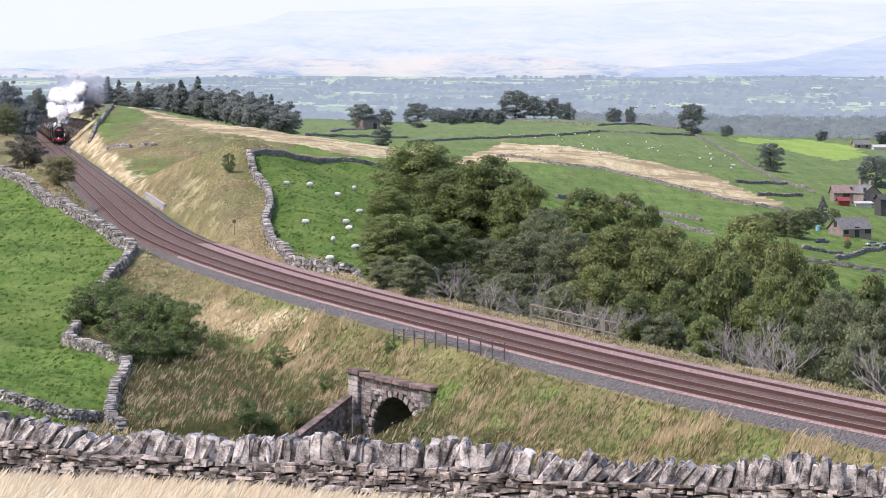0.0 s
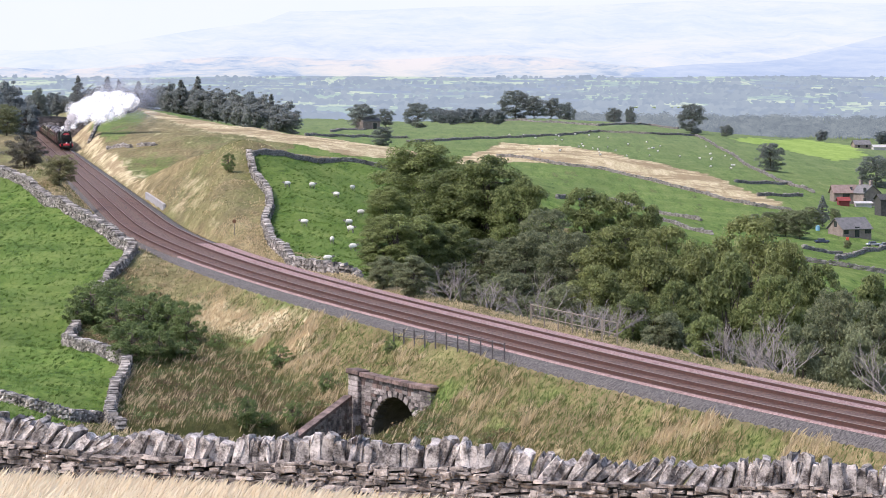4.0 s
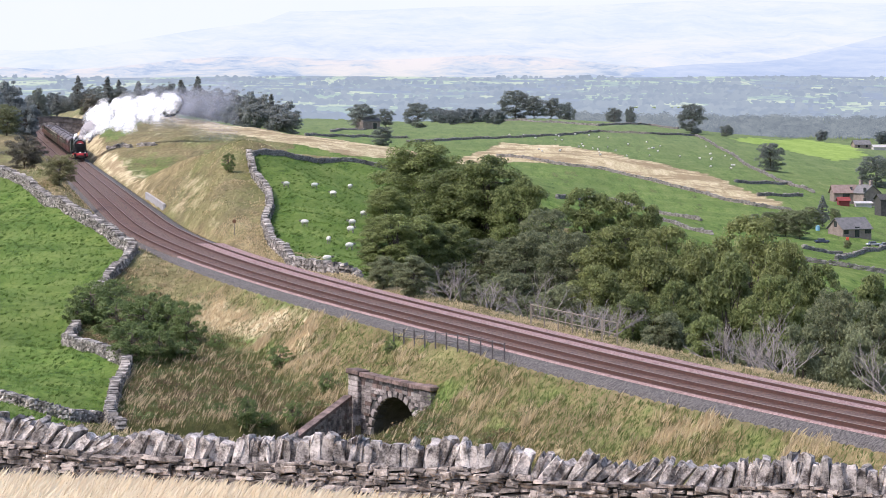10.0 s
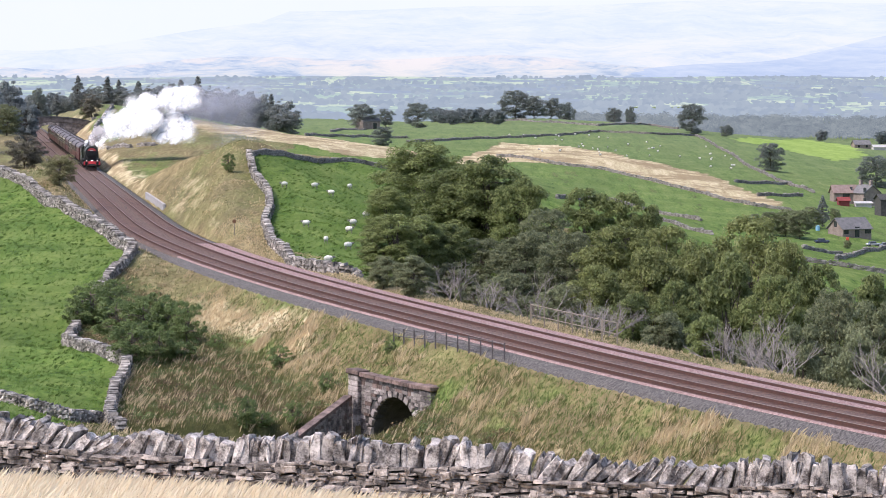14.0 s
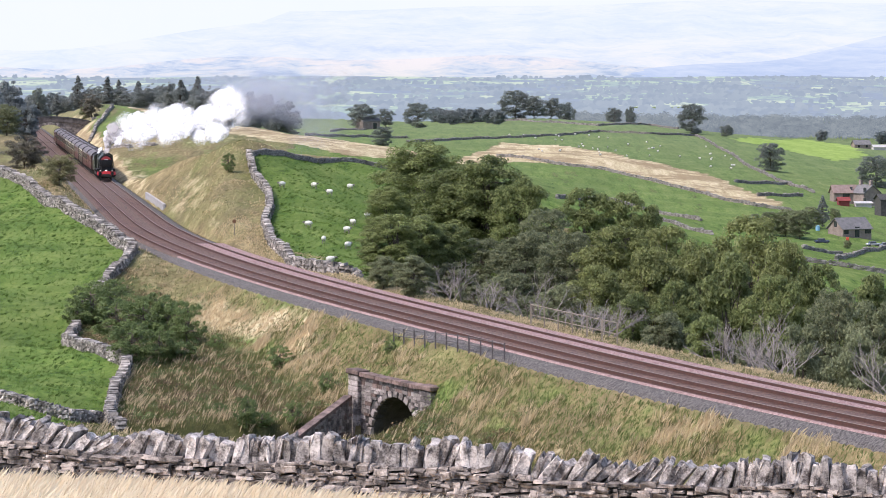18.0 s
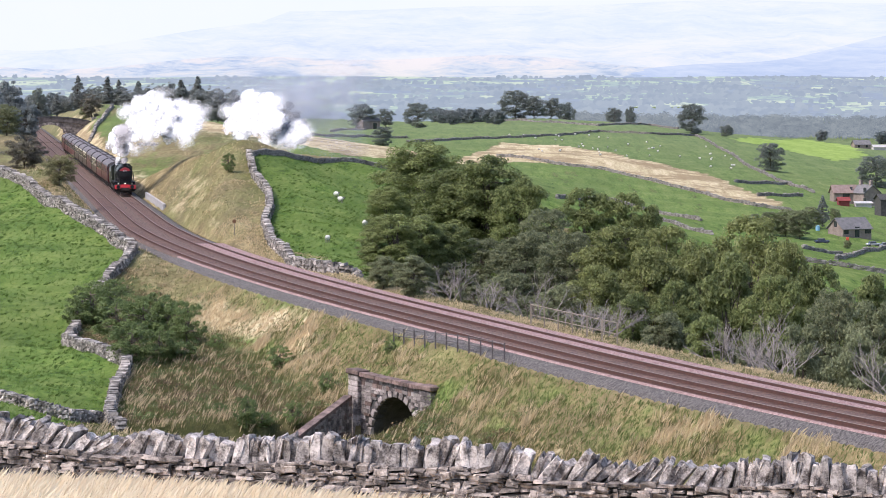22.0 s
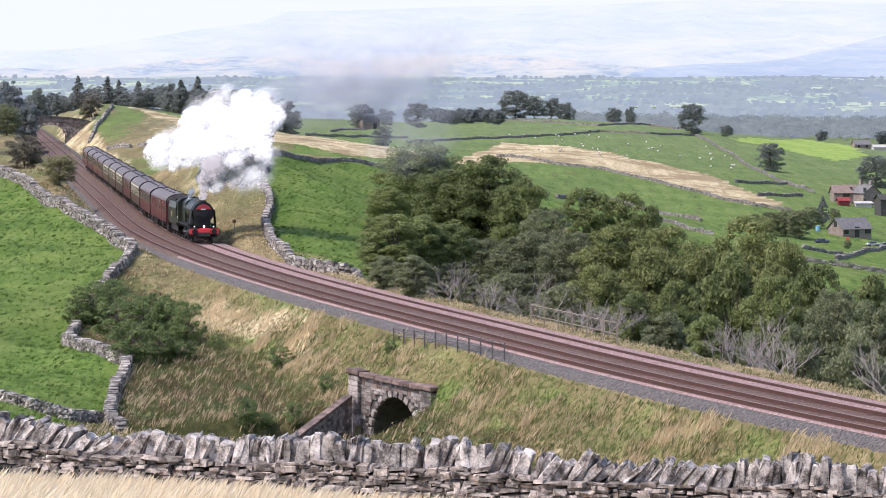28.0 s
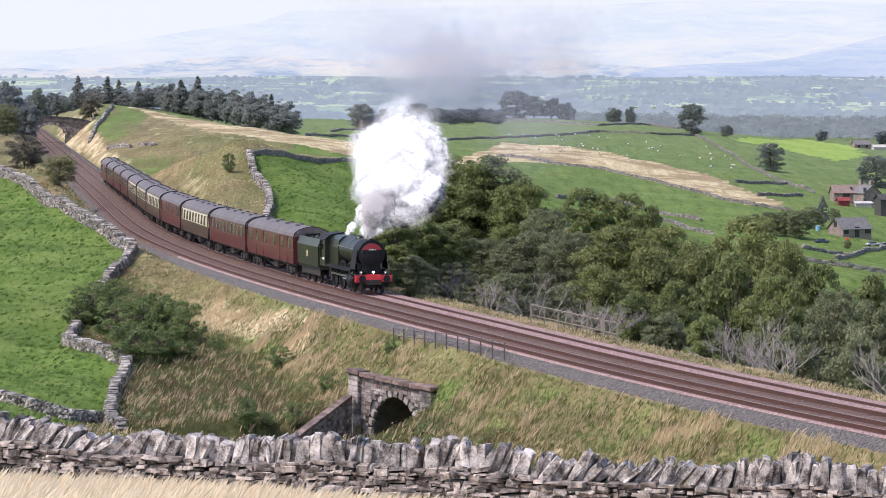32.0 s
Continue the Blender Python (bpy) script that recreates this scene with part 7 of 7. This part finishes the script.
BODY = [(2.5, 4.6, 3.0, 2.7), (4.2, 4.1, 3.0, 2.5), (6.4, 4.3, 3.2, 2.9), (5.9, 4.7, 3.5, 3.2), (7.7, 4.4, 3.8, 3.0), (8.5, 4.3, 3.4, 2.6), (7.8, 4.1, 3.2, 3.2), (7.5, 4.0, 3.5, 4.0), (8.2, 4.9, 3.6, 3.3), (8.9, 4.0, 3.7, 3.1), (9.9, 4.1, 3.9, 2.5), (8.7, 4.7, 4.0, 2.5), (6.9, 5.0, 3.3, 2.7), (7.1, 7.1, 3.4, 3.4), (4.6, 6.0, 3.5, 2.7), (3.8, 5.4, 3.7, 3.0), (1.0, 5.7, 3.8, 3.2), (2.0, 5.8, 3.6, 3.4), (3.2, 4.8, 3.0, 2.6), (2.2, 5.0, 2.6, 2.3), (2.2, 5.4, 2.1, 3.0)]
HEAD = [(1.3, 6.6, 4.0, 1.8), (5.7, 4.9, 2.7, 1.8), (9.0, 5.2, 2.3, 1.9), (8.4, 5.4, 2.9, 2.6), (12.4, 4.4, 3.8, 2.7), (13.0, 5.1, 3.4, 2.8), (12.2, 5.0, 3.0, 2.5), (10.1, 6.5, 2.6, 2.8), (12.5, 2.8, 4.5, 2.7), (14.6, 3.5, 4.1, 2.7), (15.7, 5.0, 4.3, 2.7), (14.9, 5.5, 4.9, 3.1), (16.5, 5.7, 4.1, 3.3), (11.4, 6.0, 3.1, 2.8), (7.2, 7.3, 2.7, 2.4), (6.9, 7.2, 3.0, 2.2), (4.2, 6.3, 3.2, 3.2), (4.5, 4.1, 3.0, 3.4), (4.8, 3.4, 2.4, 3.0), (3.5, 4.6, 2.3, 2.1), (3.6, 4.6, 1.8, 3.4)]
TAIL = [(4.0, 8.0, 2.1, 1.5), (3.1, 7.7, 2.7, 1.3), (10.5, 5.6, 1.2, 1.0), (10.9, 5.8, 1.7, 1.4), (16.5, 4.8, 2.7, 1.9), (17.5, 4.7, 2.8, 1.9), (16.1, 5.9, 1.7, 1.7), (14.4, 4.9, 2.6, 3.1), (14.2, 7.3, 3.4, 2.2), (14.1, 8.8, 2.5, 2.5), (21.1, 4.4, 2.5, 2.5), (21.0, 3.2, 3.4, 2.3), (20.9, 3.5, 2.7, 1.9), (13.5, 4.3, 2.3, 1.7), (8.7, 8.7, 1.9, 1.6), (9.2, 7.9, 2.0, 1.5), (4.0, 2.5, 2.5, 1.9), (3.8, 1.6, 2.4, 1.8), (4.1, 0.8, 2.1, 1.7), (2.2, 2.3, 1.9, 1.8), (2.6, 2.1, 2.0, 1.6)]
# Thin smoke drifting off: seconds, left and right end, low and high.
DRIFT = [(0, 1, 8, 5, 9), (9, 12, 26, 2, 7), (14, 12, 26, 2, 8), (19, 18, 34, 3, 10), (23, 14, 28, 2, 10), (25, 12, 27, 3, 12), (28, 8, 22, 5, 13), (32, 0, 14, 8, 14)]
PUFFS = []


def at_time(times, rows, t):
    r = np.array(rows, float)
    return [float(np.interp(t, times, r[:, k])) for k in range(r.shape[1])]


def build_plume():
    plume = tagged(empty("steam_plume"), "billowing white steam trailing from the locomotive's chimney", "steam")
    lumps = [billow("steam_puff", k, STEAM) for k in range(5)]
    thin = [billow("steam_wisp", 10 + k, THIN_STEAM) for k in range(3)]
    dark = [billow("exhaust_puff", 20 + k, GREY) for k in range(2)]
    haze = [billow("smoke_wisp", 30 + k, SMOKE) for k in range(3)]
    rng = random.Random(9)
    for lobe, rows, n, size in (("neck", NECK, 20, 0.88), ("shoulder", SHOULDER, 36, 1.38), ("body", BODY, 42, 1.55), ("head", HEAD, 42, 1.55), ("tail", TAIL, 22, 1.45)):
        for i in range(n):
            wispy = i % 6 == 5 or (lobe == "tail" and i % 4 != 1)
            r = size * rng.uniform(0.6, 1.3) * (1.35 if wispy else 1)
            rad = math.sqrt((i + 0.5) / n) * (1.45 if wispy else 1)
            ob = piece("steam_wisp" if wispy else "steam_puff", (thin if wispy else lumps)[i % 3], plume)
            ob.scale = (r, r, r * 0.94)
            PUFFS.append((ob, rows, rad, 2.39996 * i, rng.uniform(-1, 1) * (1.1 - 0.8 * rad), rng.uniform(0, 6.28), r))
    for i in range(9):
        ob = piece("exhaust_puff", dark[i % 2], plume, "grey exhaust above the chimney")
        r = 0.5 + 1.0 * i / 8
        ob.scale = (r, r, r)
        PUFFS.append((ob, "grey", i / 8, rng.uniform(-1, 1), rng.uniform(-1, 1), rng.uniform(0, 6.28), r))
    for i in range(9):
        ob = piece("smoke_wisp", haze[i % 3], plume, "thin grey smoke")
        r = rng.uniform(3.4, 5.4)
        ob.scale = (r * 1.25, r, r)
        PUFFS.append((ob, "smoke", (i + 0.5) / 9, rng.uniform(0, 1), rng.uniform(-1, 1), rng.uniform(0, 6.28), r))
    for i in range(5):
        ob = piece("valve_steam", lumps[i], plume, "small jet of safety valve steam")
        r = 0.2 + 0.07 * i
        ob.scale = (r, r, r)
        PUFFS.append((ob, "valve", i / 4, 0, 0, i * 1.3, r))
    return plume


STEAM_PLUME = build_plume()


# turns the half shells midway between sun and camera, so they look evenly lit
SUN_CAMERA_TURN = (SUN_DIR.normalized() + Vector((0, -1, 0))).to_track_quat("-Y", "Z").to_matrix().to_4x4()


def puff_place(kind, a, b, c, ph, r, t):
    """Where a piece of the plume floats, from the chimney's top."""
    sway = Vector((0.28 * math.sin(0.9 * t + ph), 0.15 * math.sin(0.7 * t + 2 * ph), 0.28 * math.sin(1.1 * t + 1.7 * ph)))
    if kind == "valve":
        return Vector((-1.65 + 0.3 * a, 6.1, -0.25 + 0.55 * a)) + sway * 0.15
    if kind == "grey":
        x, z, rx, rz = at_time(PLUME_TIMES, NECK, t)
        return Vector((0.05 + (x + 0.3) * a + 0.4 * b * a, 0.3 - 1.6 * a + 0.3 * c, 0.15 + (z + 0.9) * a + 0.25 * c)) + sway * 0.4 * a
    if kind == "smoke":
        x0, x1, z0, z1 = at_time([k[0] for k in DRIFT], [k[1:] for k in DRIFT], t)
        return Vector((x0 + (x1 - x0) * a, 9 + 5 * c, z0 + (z1 - z0) * b)) + sway * 1.5
    x, z, rx, rz = at_time(PLUME_TIMES, kind, t)
    turn = b + 0.12 * t + 0.25 * math.sin(0.5 * t + ph)
    k = a * 0.98
    # Depth leans the plume towards sun and camera, to keep it unshadowed.
    return Vector((x + max(0.2, rx - 0.62 * r) * k * math.cos(turn), 4.0 - 0.3 * x + 0.5 * c + (rz * math.sin(turn) * 0.7 - rx * math.cos(turn) * 0.45) * k, z + max(0.2, rz - 0.58 * r) * k * math.sin(turn))) + sway


# ---------------------------------------------------------------- motion
# the engine's front: seconds and metres off
TIMING = np.array([(0, 746), (6, 662), (12, 577), (17, 505), (21, 450), (25, 373.5), (28, 309.5), (30, 273.2), (32, 237.8)], float)


def front(t):
    """How far off the engine's front is at t seconds, gliding from row to row."""
    ts, ys = TIMING.T
    pace = np.gradient(ys, ts)
    k = np.clip(np.searchsorted(ts, t, "right") - 1, 0, len(ts) - 2)
    h = ts[k + 1] - ts[k]
    u = (t - ts[k]) / h
    return (2 * u ** 3 - 3 * u ** 2 + 1) * ys[k] + (u ** 3 - 2 * u ** 2 + u) * h * pace[k] + (3 * u ** 2 - 2 * u ** 3) * ys[k + 1] + (u ** 3 - u ** 2) * h * pace[k + 1]


ARC_Y = np.arange(60, 1300, 0.5)
ARC_S = np.concatenate([[0], np.cumsum(np.hypot(np.diff(track_x(ARC_Y)), 0.5))])


def along(y, behind):
    """The y of the point on the line that far behind y."""
    return float(np.interp(np.interp(y, ARC_Y, ARC_S) + behind, ARC_S, ARC_Y))


def ride(t, lead, base):
    """Pose of a vehicle whose bogie centres lie lead and lead + base metres behind the engine's front."""
    a, b = on_track(along(front(t), lead)), on_track(along(front(t), lead + base))
    d = a - b
    return Matrix.Translation((a + b) / 2) @ d.to_track_quat("X", "Z").to_matrix().to_4x4()


def motions():
    steps = [i * 0.5 for i in range(65)]
    for ob, lead, base in VEHICLES:
        walk(ob, [(t, ride(t, lead, base)) for t in steps])
    ends = np.interp(front(np.arange(0, 961) / FPS), ARC_Y, ARC_S)
    run = ends[0] - ends
    for ob, r, home, throw in TURNING:
        skip = 2 if r > 0.6 else 1
        rows = []
        for k in range(0, 961, skip):
            a = run[k] / r
            if throw:
                b = a if throw > 0 else a + math.pi / 2
                rows.append((k / FPS, pose(home[0] + 0.33 * math.sin(b), home[1], home[2] + 0.33 * math.cos(b))))
            else:
                rows.append((k / FPS, Matrix.Translation(home) @ Matrix.Rotation(a, 4, "Y")))
        walk(ob, rows)
    walk(STEAM_PLUME, [(t, Matrix.Translation(on_track(along(front(t), 1.65), 0, 3.97))) for t in steps])
    for ob, kind, a, b, c, ph, r in PUFFS:
        facing = Matrix.Identity(4) if kind == "smoke" else SUN_CAMERA_TURN
        walk(ob, [(t, Matrix.Translation(puff_place(kind, a, b, c, ph, r, t)) @ facing @ Matrix.Rotation(0.35 * math.sin(ph + 0.4 * t), 4, "Y")) for t in steps])
    # the sheep graze, drift a little, then trot off behind the trees as the train comes by
    for n, ob in enumerate(FLOCK):
        x, y, turn = SHEEP_AT[n]
        rows = []
        leave = 18.5 + (n * 1.37) % 4.0
        for t in steps:
            gx, gy, th = x + 0.5 * math.sin(0.12 * t + n) - 0.5 * math.sin(n), y + 0.8 * math.sin(0.1 * t + 2 * n) - 0.8 * math.sin(2 * n), turn
            k = min(1.0, max(0.0, (t - leave) / 5.5))
            k = k * k * (3 - 2 * k)
            gx, gy = gx + (2.0 + 0.4 * n - gx) * k, gy + (345 + 4 * n - gy) * k * 0.7
            goal = math.degrees(math.atan2((345 + 4 * n - y) * 0.7, 2.0 + 0.4 * n - x))
            d = (goal - turn + 180) % 360 - 180
            th = turn + d * min(1.0, max(0.0, (t - leave + 1.5) / 1.5))
            rows.append((t, pose(gx, gy, ground_z(gx, gy) + 0.02, 0, 0, th)))
        walk(ob, rows)


motions()
